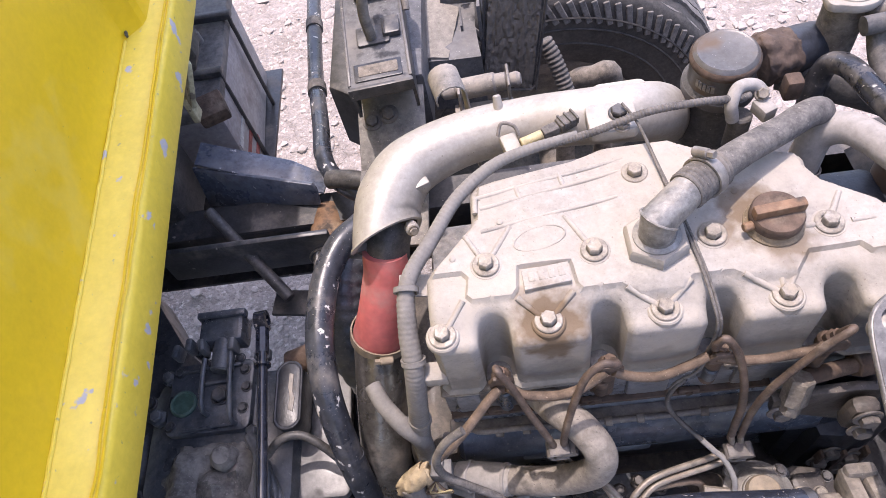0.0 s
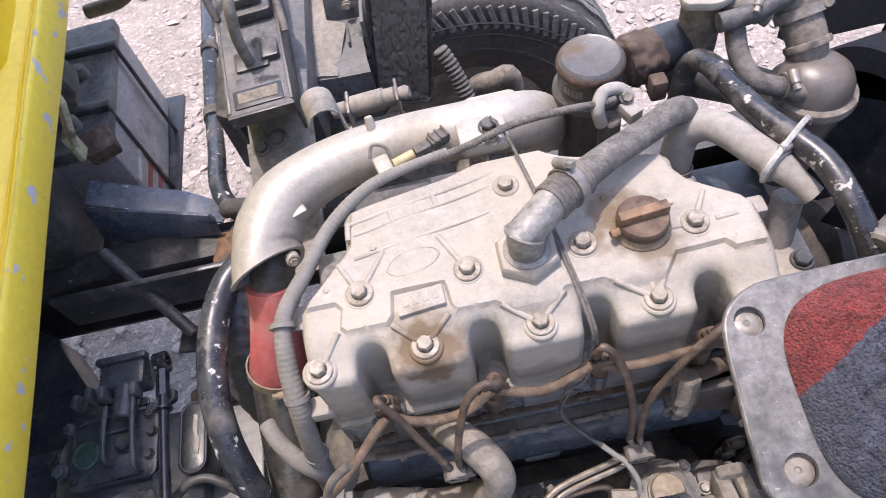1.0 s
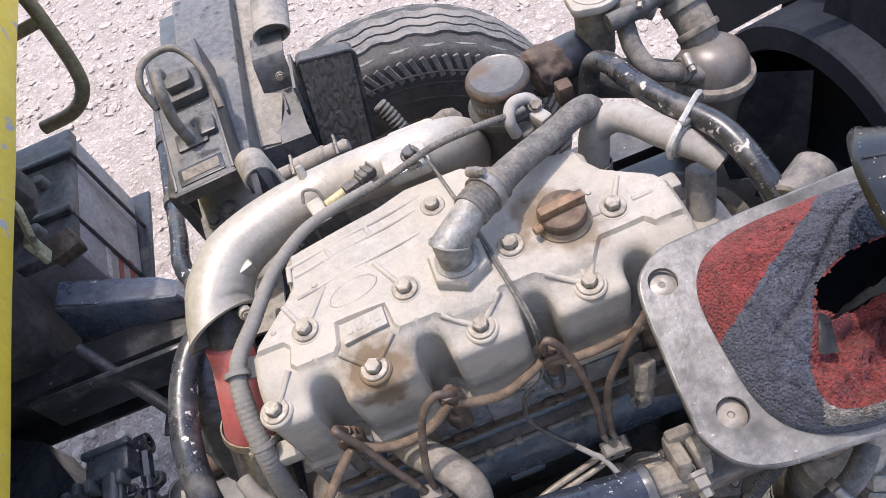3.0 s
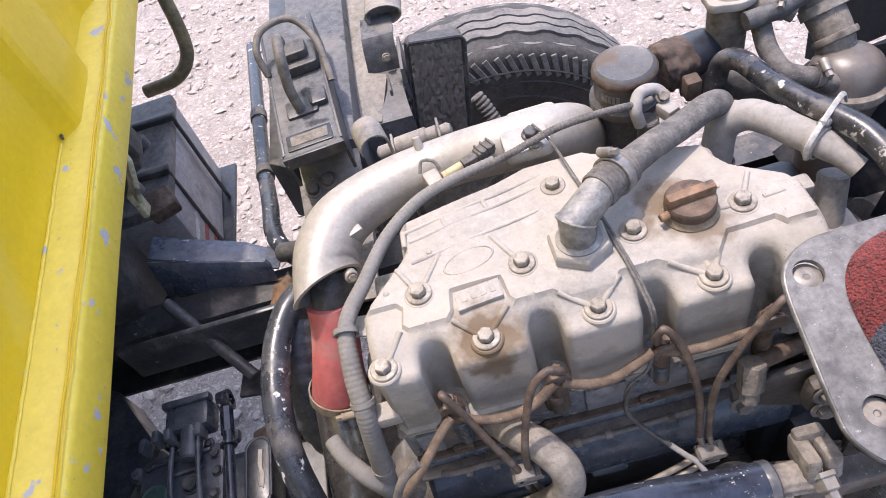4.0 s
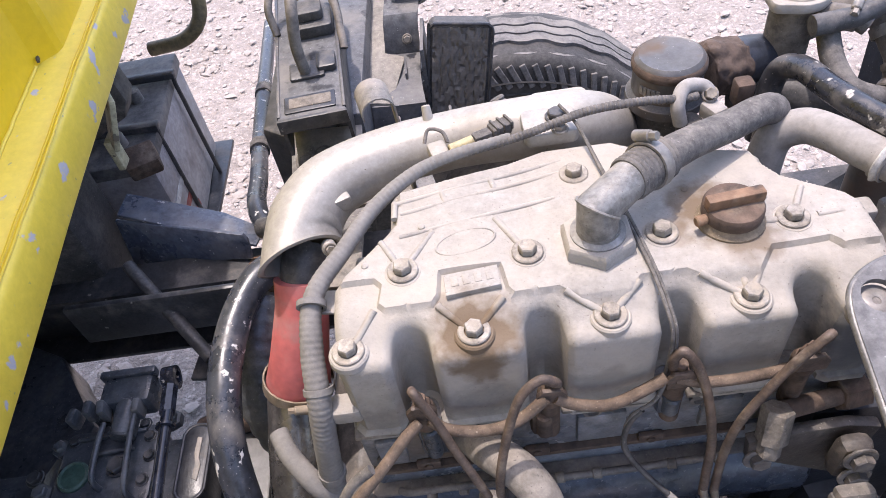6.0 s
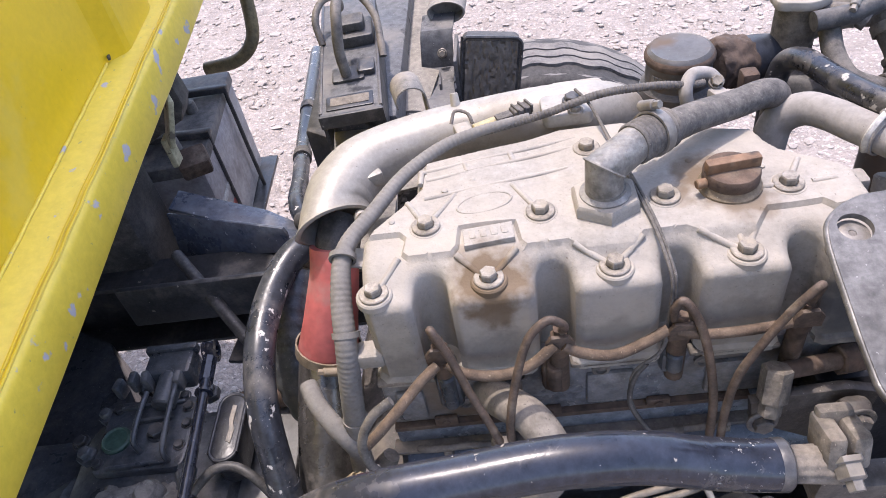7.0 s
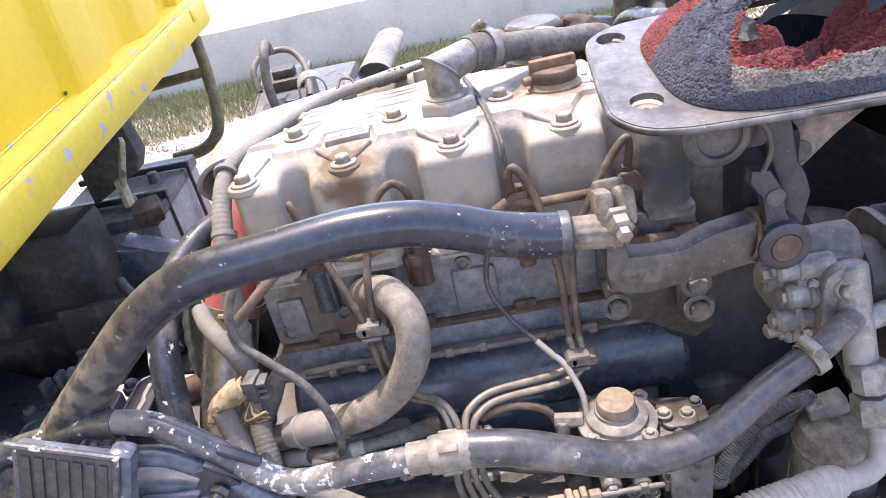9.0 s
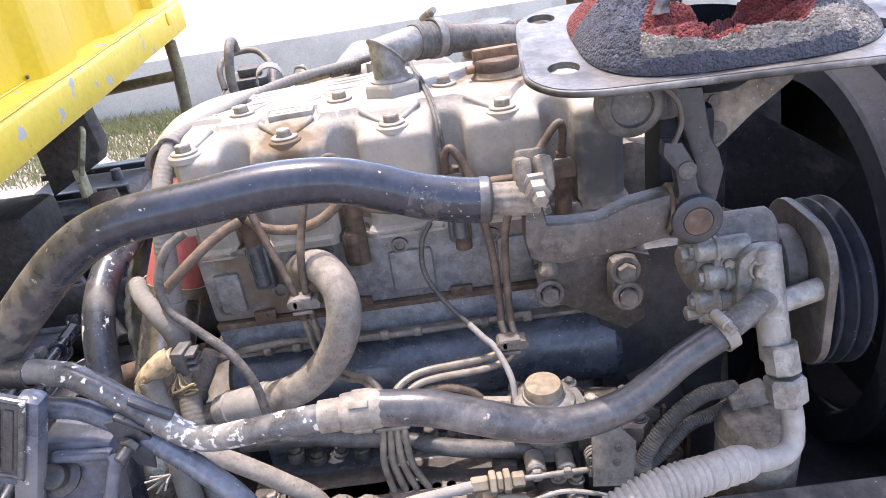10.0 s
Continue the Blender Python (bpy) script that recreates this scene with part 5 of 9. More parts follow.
# ---- injectors and their lines ----
def injector(x):
    o = thing("fuel_injector", "rust-brown fuel injector in the cylinder head", "injector", L(x, -0.086, -0.16), group="fuel injectors")
    bm = bmesh.new()
    lathe(bm, [(0.0095, 0.0), (0.0095, 0.056), (0.0115, 0.060), (0.0115, 0.072), (0.009, 0.076)], L(x, -0.088, -0.165), (0, 0, 1), 14)
    part("body", bm, "rust", o)
    bm = bmesh.new()
    lathe(bm, [(0.0092, 0.0), (0.0092, 0.012), (0.006, 0.015), (0.006, 0.024)], L(x, -0.090, -0.090), (0, -0.12, 1), 6)
    part("nut", bm, "rust", o)
    bm = bmesh.new()
    slab(bm, [(-0.013, -0.010), (0.013, -0.010), (0.014, 0.004), (0.008, 0.012), (-0.008, 0.012), (-0.014, 0.004)], -0.0025, 0.0025, Matrix.Translation(L(x, -0.0995, -0.083)) @ Matrix.Rotation(radians(90), 4, 'X'), bevel=0.001)
    part("spill_banjo", bm, "pipe_brown", o, "brown leak-off banjo")
    return o


for x in INJ:
    injector(x)


def line_thing(name, label, category, runs, at, mat, group="", piece="hose"):
    o = thing(name, label, category, at, group)
    for pts, r in runs:
        bm = bmesh.new()
        tube(bm, pts, r, 12, 7)
        part(piece, bm, mat, o)
    return o


line_thing("leak_off_hoses", "brown braided leak-off hoses looping between the injectors", "hose", [
    ([L(0.006, -0.104, -0.088), L(0.022, -0.110, -0.099), L(0.055, -0.113, -0.104), L(0.085, -0.110, -0.098), L(0.112, -0.101, -0.081)], 0.0055),
    ([L(0.120, -0.101, -0.083), L(0.138, -0.104, -0.094), L(0.168, -0.106, -0.099), L(0.198, -0.101, -0.091), L(0.220, -0.096, -0.081)], 0.0055),
    ([L(0.228, -0.098, -0.082), L(0.250, -0.103, -0.085), L(0.277, -0.105, -0.084), L(0.310, -0.102, -0.086), L(0.342, -0.095, -0.090)], 0.0052),
    ([L(-0.004, -0.104, -0.090), L(-0.020, -0.118, -0.094), L(-0.038, -0.135, -0.102), L(-0.062, -0.152, -0.118), L(-0.080, -0.160, -0.132)], 0.0055),
], L(0.17, -0.1, -0.15), "hose_brown")

line_thing("injection_pipes", "thin dusty steel high-pressure injection pipes", "fuel pipe", [
    ([L(0.049, -0.150, -0.172), L(0.051, -0.145, -0.215), L(0.058, -0.142, -0.262), L(0.080, -0.152, -0.276), L(0.102, -0.170, -0.270), L(0.116, -0.194, -0.274), L(0.119, -0.206, -0.31), L(0.114, -0.214, -0.35), L(0.120, -0.222, -0.39)], 0.0040),
    ([L(0.059, -0.150, -0.172), L(0.061, -0.145, -0.215), L(0.068, -0.146, -0.256), L(0.088, -0.158, -0.267), L(0.108, -0.175, -0.263), L(0.124, -0.196, -0.272), L(0.127, -0.207, -0.31), L(0.124, -0.214, -0.35), L(0.133, -0.222, -0.39)], 0.0040),
    ([L(0.262, -0.138, -0.236), L(0.263, -0.146, -0.262), L(0.240, -0.152, -0.274), L(0.17, -0.170, -0.268), L(0.142, -0.187, -0.272), L(0.134, -0.199, -0.284), L(0.134, -0.207, -0.31), L(0.134, -0.214, -0.352), L(0.146, -0.222, -0.39)], 0.0040),
    ([L(0.273, -0.138, -0.236), L(0.274, -0.148, -0.268), L(0.248, -0.158, -0.282), L(0.175, -0.176, -0.276), L(0.150, -0.192, -0.278), L(0.142, -0.201, -0.288), L(0.142, -0.207, -0.312), L(0.144, -0.214, -0.354), L(0.159, -0.222, -0.39)], 0.0040),
], L(0.17, -0.13, -0.36), "pipe_steel", piece="pipe")

line_thing("injector_feed_pipes", "rust-brown steel feed pipes rising to the injectors", "fuel pipe", [
    ([L(0.0, -0.092, -0.072), L(-0.003, -0.098, -0.046), L(0.0, -0.108, -0.036), L(0.013, -0.116, -0.070), L(0.026, -0.130, -0.105), L(0.040, -0.143, -0.138), L(0.049, -0.150, -0.168), L(0.050, -0.148, -0.195)], 0.0043),
    ([L(0.119, -0.092, -0.072), L(0.121, -0.106, -0.050), L(0.116, -0.113, -0.034), L(0.104, -0.113, -0.030), L(0.086, -0.120, -0.045), L(0.071, -0.135, -0.085), L(0.061, -0.148, -0.135), L(0.060, -0.148, -0.195)], 0.0043),
    ([L(0.226, -0.092, -0.072), L(0.225, -0.094, -0.054), L(0.233, -0.095, -0.045), L(0.247, -0.103, -0.070), L(0.255, -0.118, -0.105), L(0.262, -0.127, -0.16), L(0.263, -0.132, -0.21), L(0.262, -0.139, -0.245)], 0.0045),
    ([L(0.348, -0.092, -0.072), L(0.350, -0.100, -0.040), L(0.343, -0.107, -0.031), L(0.322, -0.112, -0.055), L(0.298, -0.120, -0.092), L(0.280, -0.128, -0.125), L(0.274, -0.132, -0.18), L(0.273, -0.139, -0.245)], 0.0043),
], L(0.17, -0.11, -0.2), "pipe_brown", piece="pipe")


def pipe_clip(x, y, z, w, label="steel clip holding the injection pipes"):
    bm = bmesh.new()
    box(bm, L(x, y, z), (w, 0.018, 0.014), bevel=0.002)
    box(bm, L(x, y, z - 0.010), (w * 0.9, 0.02, 0.004), bevel=0.001)
    box(bm, L(x + w * 0.58, y, z - 0.006), (w * 0.5, 0.017, 0.003), bevel=0.001)
    for k in range(4 if w > 0.03 else 2):
        rod(bm, L(x - w * 0.36 + w * 0.24 * k, y - 0.0098, z), L(x - w * 0.36 + w * 0.24 * k, y + 0.0098, z), 0.0062, n=12, edge=0.001)
    rod(bm, L(x + w * 0.62, y - 0.008, z - 0.002), L(x + w * 0.62, y + 0.010, z - 0.002), 0.006, n=6)
    solo("pipe_clip", bm, "clip_grey" if w > 0.03 else "iron", label, "clip", L(x, y, z - 0.012), group="pipe clips")


pipe_clip(0.130, -0.203, -0.297, 0.042)
pipe_clip(0.054, -0.152, -0.170, 0.024)
pipe_clip(0.268, -0.152, -0.256, 0.024)


def coolant_s_hose():
    o = thing("coolant_hose", "dust-coated rubber hose bending down beside the engine", "hose", L(0.05, -0.13, -0.33))
    bm = bmesh.new()
    tube(bm, [L(0.036, -0.075, -0.178), L(0.054, -0.108, -0.154), L(0.080, -0.138, -0.142), L(0.098, -0.162, -0.160), L(0.096, -0.172, -0.194), L(0.076, -0.170, -0.233), L(0.042, -0.163, -0.267), L(0.006, -0.155, -0.286), L(-0.035, -0.145, -0.298)], 0.0185, 24, 8)
    part("hose", bm, "hose_dusty", o)
    bm = bmesh.new()
    tube(bm, [L(-0.006, -0.152, -0.291), L(-0.030, -0.146, -0.298), L(-0.056, -0.139, -0.306), L(-0.078, -0.133, -0.312)], [0.0200, 0.0212, 0.0200, 0.0180], 22, 6)
    coup = part("coupling", bm, "hose_pale", o, "grey dusty coupling")
    for p in (L(-0.014, -0.150, -0.293), L(-0.062, -0.1375, -0.308)):
        bm = bmesh.new()
        lathe(bm, [(0.0198, -0.003), (0.0216, -0.002), (0.0216, 0.002), (0.0198, 0.003)], p, (-0.95, 0.24, -0.28), 22, cap=False)
        part("band", bm, "hose_pale", coup)
    bm = bmesh.new()
    tube(bm, [L(-0.072, -0.134, -0.311), L(-0.098, -0.127, -0.322), L(-0.116, -0.120, -0.318), L(-0.112, -0.115, -0.298), L(-0.094, -0.108, -0.270), L(-0.080, -0.102, -0.250)], [0.016, 0.0158, 0.0152, 0.0148, 0.0140, 0.010], 18, 6)
    part("elbow", bm, "rubber", o, "dark rubber elbow")
    bm = bmesh.new()
    lathe(bm, [(0.0148, -0.003), (0.0166, -0.002), (0.0166, 0.002), (0.0148, 0.003)], L(-0.112, -0.1155, -0.299), (0.3, 0.1, 0.85), 20, cap=False)
    part("band", bm, "rubber_dark", o)
    return o


coolant_s_hose()

# ---- front hoses, can, thermostat ----
def oil_can():
    o = thing("breather_can", "round dark canister with dull flat metal lid", "canister", L(0.307, 0.234, -0.14))
    c = L(0.307, 0.234, 0.0)
    bm = bmesh.new()
    lathe(bm, [(0.0378, -0.16), (0.0361, -0.05), (0.0370, -0.035), (0.0437, -0.032), (0.0437, -0.022), (0.0386, -0.017), (0.0378, 0.0)], c, (0, 0, 1), 40)
    part("body", bm, "rubber_dark", o)
    bm = bmesh.new()
    lathe(bm, [(0.0445, -0.034), (0.0454, -0.029), (0.0445, -0.023), (0.0388, -0.018), (0.0382, 0.010), (0.0399, 0.012), (0.0399, 0.018), (0.0370, 0.023), (0.0336, 0.0255), (0.0311, 0.0245), (0.0, 0.0265)], c, (0, 0, 1), 44, cap=False)
    part("lid", bm, "can_lid", o, "dull brown-grey metal lid")
    bm = bmesh.new()
    lathe(bm, [(0.0398, 0.0105), (0.0408, 0.012), (0.0410, 0.0165), (0.0395, 0.020), (0.0382, 0.0212)], c, (0, 0, 1), 48, cap=False)
    part("rim_band", bm, "rust", o, "rusty crimped rim")
    bm = bmesh.new()
    for k in range(5):
        box(bm, c + Vector((0.0388 * math.sin(-2.6 + 0.13 * k), 0.0388 * math.cos(-2.6 + 0.13 * k), -0.003)), (0.0042, 0.003, 0.010), Matrix.Rotation(2.6 - 0.13 * k, 3, 'Z'))
    part("embossed_bars", bm, "grey_sheet", o)
    return o


oil_can()


def vent_cap():
    o = thing("radiator_bottom_hose", "thick black rubber hose with a rusty crumbling brown cuff", "hose", L(0.39, 0.255, -0.06))
    bm = bmesh.new()
    tube(bm, [L(0.382, 0.2555, -0.020), L(0.405, 0.266, -0.024), L(0.432, 0.279, -0.034), L(0.462, 0.292, -0.050)], 0.0295, 26, 7)
    part("hose", bm, "blue_black", o)
    bm = bmesh.new()
    tube(bm, [L(0.350, 0.243, -0.012), L(0.358, 0.246, -0.0125), L(0.374, 0.252, -0.016), L(0.390, 0.258, -0.020)], [0.026, 0.0315, 0.0325, 0.0315], 64, 9)
    for v in bm.verts:
        v.co += (v.co - L(0.372, 0.250, -0.014)) * (0.12 * noise.noise(v.co * 60) + 0.09 * noise.noise(v.co * 150))
    part("cuff", bm, "rust_dark", o, "rusty crumbling brown cuff", angle=50)
    bm = bmesh.new()
    box(bm, L(0.377, 0.195, -0.01), (0.02, 0.02, 0.03), bevel=0.004)
    part("stub", bm, "rust", o, "red-brown rusty stub")
    return o


vent_cap()


def wiring_plug():
    o = thing("fuel_solenoid", "taped beige wires looping into a small solenoid", "solenoid", L(0.32, 0.17, -0.06))
    bm = bmesh.new()
    rod(bm, L(0.312, 0.166, -0.07), L(0.312, 0.166, -0.012), 0.013, n=16, edge=0.002)
    part("body", bm, "rubber_dark", o)
    bm = bmesh.new()
    tube(bm, [L(0.300, 0.160, -0.012), L(0.296, 0.164, 0.010), L(0.306, 0.178, 0.020), L(0.326, 0.182, 0.016), L(0.336, 0.174, 0.006)], 0.0075, 14, 7)
    part("taped_loop", bm, "hose_pale", o, "beige taped wire loop")
    bm = bmesh.new()
    box(bm, L(0.334, 0.162, -0.004), (0.018, 0.024, 0.018), Matrix.Rotation(0.4, 3, 'Z'), bevel=0.003)
    part("terminal", bm, "hose_pale", o)
    shared("bolt", BOLT_S, o, axis_pose(L(0.332, 0.174, 0.010), (0, -0.6, 0.6)))
    return o


wiring_plug()


def outlet_hose():
    o = thing("water_outlet_hose", "grey moulded rubber water hose at the engine front", "hose", L(0.42, 0.08, -0.1))
    bm = bmesh.new()
    tube(bm, [L(0.376, 0.112, -0.100), L(0.381, 0.124, -0.055), L(0.390, 0.130, -0.022), L(0.409, 0.118, -0.002), L(0.424, 0.092, 0.006), L(0.436, 0.066, 0.009), L(0.450, 0.040, 0.010), L(0.462, 0.020, 0.005), L(0.474, 0.002, -0.003)],
         [0.0195, 0.0192, 0.0185, 0.018, 0.0175, 0.0175, 0.017, 0.0125, 0.012], 22, 7)
    part("hose", bm, "hose_pale", o)
    clamp(o, L(0.449, 0.042, 0.010), Vector((0.014, -0.026, 0.0)), 0.0174, "hose_pale", 0.012, (0.3, 0.4, 1))
    clamp(o, L(0.379, 0.119, -0.072), Vector((0.005, 0.012, 0.045)), 0.0198, "iron", 0.01)
    return o


outlet_hose()


def black_pipe():
    o = thing("heater_pipe", "black painted bent metal pipe with worn patches", "pipe", L(0.45, 0.08, -0.1))
    bm = bmesh.new()
    tube(bm, [L(0.412, 0.205, -0.09), L(0.416, 0.214, -0.04), L(0.424, 0.216, -0.005), L(0.434, 0.192, 0.012), L(0.441, 0.140, 0.020), L(0.453, 0.090, 0.026), L(0.468, 0.054, 0.030), L(0.483, 0.016, 0.030), L(0.491, -0.028, 0.020), L(0.496, -0.063, 0.002), L(0.50, -0.10, -0.03)], 0.0132, 20, 7)
    part("pipe", bm, "worn_pipe", o)
    bm = bmesh.new()
    tube(bm, [L(0.490, 0.070, 0.028), L(0.484, 0.067, 0.042), L(0.472, 0.058, 0.046), L(0.450, 0.042, 0.039), L(0.432, 0.029, 0.030), L(0.427, 0.026, 0.018), L(0.430, 0.027, 0.004)], 0.0032, 8, 6, flat=0.5)
    part("cable_tie", bm, "tie", o, "pale plastic cable tie")
    return o


black_pipe()


def thermostat():
    o = thing("thermostat_housing", "rusty brown domed thermostat housing with hose necks", "thermostat", L(0.577, 0.18, -0.2))
    c = L(0.569, 0.182, -0.064)
    bm = bmesh.new()
    lathe(bm, [(0.036, -0.14), (0.039, -0.05), (0.049, -0.006), (0.051, 0.0), (0.049, 0.006)], c, (0.05, 0.05, 1), 32)
    part("barrel", bm, "dome", o)
    bm = bmesh.new()
    lathe(bm, [(0.0495, -0.004), (0.0530, -0.003), (0.0535, 0.002), (0.0520, 0.0075), (0.0455, 0.0105)], c, (0.05, 0.05, 1), 40, cap=False)
    part("lip", bm, "iron_dust", o, "pale dusty rolled lip")
    bm = bmesh.new()
    lathe(bm, [(0.051, 0.003), (0.052, 0.007), (0.0455, 0.010), (0.0435, 0.023), (0.037, 0.036), (0.026, 0.045), (0.011, 0.0485), (0.0, 0.049)], c, (0.05, 0.05, 1), 36, cap=False)
    part("dome", bm, "dome", o, "brown-grey domed top")
    bm = bmesh.new()
    tube(bm, [c + Vector((-0.004, 0.018, 0.018)), L(0.563, 0.214, -0.012), L(0.559, 0.234, 0.006), L(0.555, 0.254, 0.024)], [0.024, 0.023, 0.024, 0.027], 28, 6)
    part("neck", bm, "iron_dust", o, "dust-caked outlet neck")
    up = Vector((-0.15, 0.72, 0.66))
    for p, r in ((L(0.5635, 0.212, -0.014), 0.0275), (L(0.5545, 0.256, 0.026), 0.0300)):
        bm = bmesh.new()
        lathe(bm, [(r - 0.006, -0.005), (r - 0.001, -0.004), (r, 0.0), (r - 0.001, 0.004), (r - 0.006, 0.005)], p, up, 32, cap=False)
        part("neck_ring", bm, "iron_dust", o)
    clamp(o, L(0.558, 0.240, 0.012), up, 0.0265, "clip_grey", 0.012, (0.9, -0.3, 0.6))
    bm = bmesh.new()
    rod(bm, c + Vector((-0.02, -0.02, 0.02)), L(0.525, 0.165, -0.03), 0.012, n=14)
    part("stub", bm, "iron", o)
    return o


thermostat()


def radiator_neck():
    o = thing("radiator_filler", "radiator filler neck with a pressed metal pressure cap", "radiator cap", L(0.45, 0.27, -0.05))
    c = L(0.455, 0.276, 0.05)
    bm = bmesh.new()
    lathe(bm, [(0.025, -0.09), (0.025, -0.01), (0.029, 0.0)], c, (0, 0, 1), 28)
    part("neck", bm, "iron_dust", o)
    bm = bmesh.new()
    lobed = [((0.0345 + 0.0065 * max(0, math.cos(2 * (q - 0.6))) ** 6) * math.cos(q), (0.0345 + 0.0065 * max(0, math.cos(2 * (q - 0.6))) ** 6) * math.sin(q)) for q in [2 * math.pi * k / 64 for k in range(64)]]
    slab(bm, lobed, -0.008, 0.004, Matrix.Translation(c), bevel=0.0025)
    cap = part("pressure_cap", bm, "alu", o, "pale pressed pressure cap")
    bm = bmesh.new()
    lathe(bm, [(0.029, 0.003), (0.028, 0.0055), (0.022, 0.006), (0.020, 0.0075), (0.013, 0.0078), (0.011, 0.0098), (0.0065, 0.0098), (0.0055, 0.0088), (0.0, 0.0088)], c, (0, 0, 1), 40, cap=False)
    part("pressed_top", bm, "alu", cap)
    for pts, r, mt in (([L(0.475, 0.262, 0.03), L(0.50, 0.235, 0.035), L(0.513, 0.225, 0.03)], 0.012, "rubber"),
                       ([L(0.478, 0.235, 0.018), L(0.474, 0.205, 0.005), L(0.482, 0.178, -0.010), L(0.505, 0.165, -0.018), L(0.53, 0.167, -0.025)], 0.012, "rubber")):
        bm = bmesh.new()
        tube(bm, pts, r, 16, 6)
        part("hose", bm, mt, o)
    clamp(o, L(0.500, 0.235, 0.035), Vector((0.03, -0.02, 0)), 0.0125, "steel", 0.009)
    clamp(o, L(0.518, 0.165, -0.021), Vector((0.03, 0.0, -0.007)), 0.0125, "steel", 0.009)
    return o


radiator_neck()

bm = bmesh.new()
tube(bm, [L(0.470, 0.286, 0.006), L(0.500, 0.284, 0.018), L(0.530, 0.276, 0.026), L(0.556, 0.262, 0.030)], [0.025, 0.026, 0.028, 0.030], 24, 7)
solo("upper_radiator_hose", bm, "hose_dusty", "thick dusty grey radiator hose", "hose", L(0.5, 0.3, -0.1))

line_thing("coolant_overflow_hose", "long thin dark overflow hose running to the radiator", "hose", [
    ([L(0.452, 0.226, 0.038), L(0.500, 0.228, 0.041), L(0.530, 0.236, 0.047), L(0.560, 0.250, 0.049), L(0.604, 0.251, 0.045), L(0.652, 0.214, 0.044), L(0.715, 0.196, 0.044), L(0.76, 0.19, 0.052)], 0.0115)], L(0.6, 0.26, 0.0), "rubber_dark")

bm = bmesh.new()
tube(bm, [L(0.40, 0.27, -0.06), L(0.45, 0.235, -0.055), L(0.51, 0.20, -0.06), L(0.55, 0.17, -0.075)], 0.026, 20, 7)
solo("bypass_hose", bm, "rubber_dark", "dark bypass hose below the thermostat", "hose", L(0.47, 0.22, -0.08))


# ---- fan, shroud, radiator ----
def fan_shroud():
    o = thing("radiator_shroud", "large dusty black plastic fan shroud ring and radiator", "fan shroud", L(0.74, 0.10, -0.6))
    c = L(0.70, 0.105, -0.33)
    bm = bmesh.new()
    lathe(bm, [(0.243, 0.03), (0.240, 0.0), (0.243, -0.004), (0.276, -0.004), (0.280, 0.0), (0.284, 0.04), (0.290, 0.11), (0.27, 0.11), (0.243, 0.03)], c, (1, 0, 0), 72, cap=False)
    part("ring", bm, "shroud", o)
    bm = bmesh.new()
    arc = [(0.105 + 0.284 * math.cos(a), -0.33 + 0.284 * math.sin(a)) for a in [radians(68 + 7 * k) for k in range(17)]]
    slab(bm, arc + [(-0.29, -0.33), (-0.29, 0.05), (0.21, 0.05)], -0.003, 0.003, Matrix(((0, 0, 1, 0.745), (1, 0, 0, 0), (0, 1, 0, H), (0, 0, 0, 1))))
    part("panel", bm, "shroud", o)
    bm = bmesh.new()
    box(bm, L(0.84, 0.043, -0.33), (0.06, 0.686, 0.68), bevel=0.01)
    part("radiator_core", bm, "shroud", o)
    bm = bmesh.new()
    box(bm, L(0.80, 0.0, 0.03), (0.10, 0.60, 0.05), bevel=0.012)
    part("top_tank", bm, "shroud", o)
    bm = bmesh.new()
    box(bm, L(0.78, -0.29, -0.30), (0.10, 0.03, 0.66), bevel=0.006)
    part("side_frame", bm, "shroud", o)
    bm = bmesh.new()
    slab(bm, [(0.60, -0.41), (0.62, -0.22), (0.37, 0.05), (0.28, 0.05), (0.28, -0.10), (0.372, -0.183), (0.552, -0.385)], -0.006, 0.006, Matrix(((0, 0, 1, 0.80), (1, 0, 0, 0), (0, 1, 0, H), (0, 0, 0, 1))))
    part("upper_support", bm, "shroud", o, "slanting black radiator support")
    return o


fan_shroud()


def cooling_fan():
    c = L(0.665, 0.105, -0.33)
    o = thing("cooling_fan", "black plastic cooling fan with broad blades", "fan", c)
    bm = bmesh.new()
    lathe(bm, [(0.03, -0.05), (0.07, -0.04), (0.085, 0.0), (0.085, 0.04), (0.03, 0.05)], c, (1, 0, 0), 32)
    part("hub", bm, "rubber_dark", o)
    for k in range(7):
        a = 2 * math.pi * k / 7 + 0.2
        bm = bmesh.new()
        grid = []
        for i in range(7):
            r = 0.07 + 0.16 * i / 6
            w = 0.05 + 0.035 * i / 6
            tw = radians(52 - 18 * i / 6)
            row = []
            for s in (-1, -0.33, 0.33, 1):
                row.append((r, s * w * math.cos(tw), s * w * math.sin(tw) + 0.006 * (1 - s * s)))
            grid.append(row)
        e1, e2 = Vector((0, math.cos(a), math.sin(a))), Vector((0, -math.sin(a), math.cos(a)))
        vv = [[bm.verts.new(c + e1 * r + e2 * t + Vector((1, 0, 0)) * (d - 0.02)) for r, t, d in row] for row in grid]
        for p, q in zip(vv, vv[1:]):
            for i in range(3):
                bm.faces.new((p[i], p[i + 1], q[i + 1], q[i]))
        bmesh.ops.solidify(bm, geom=list(bm.faces), thickness=0.004)
        bmesh.ops.recalc_face_normals(bm, faces=bm.faces)
        part("blade", bm, "blue_black", o)
    return o


cooling_fan()

# ---- gear lever plate, towel, funnel ----
PLATE = Matrix.Translation(L(0.329, -0.148, 0.081)) @ Matrix.Rotation(math.atan(0.17), 4, 'X')


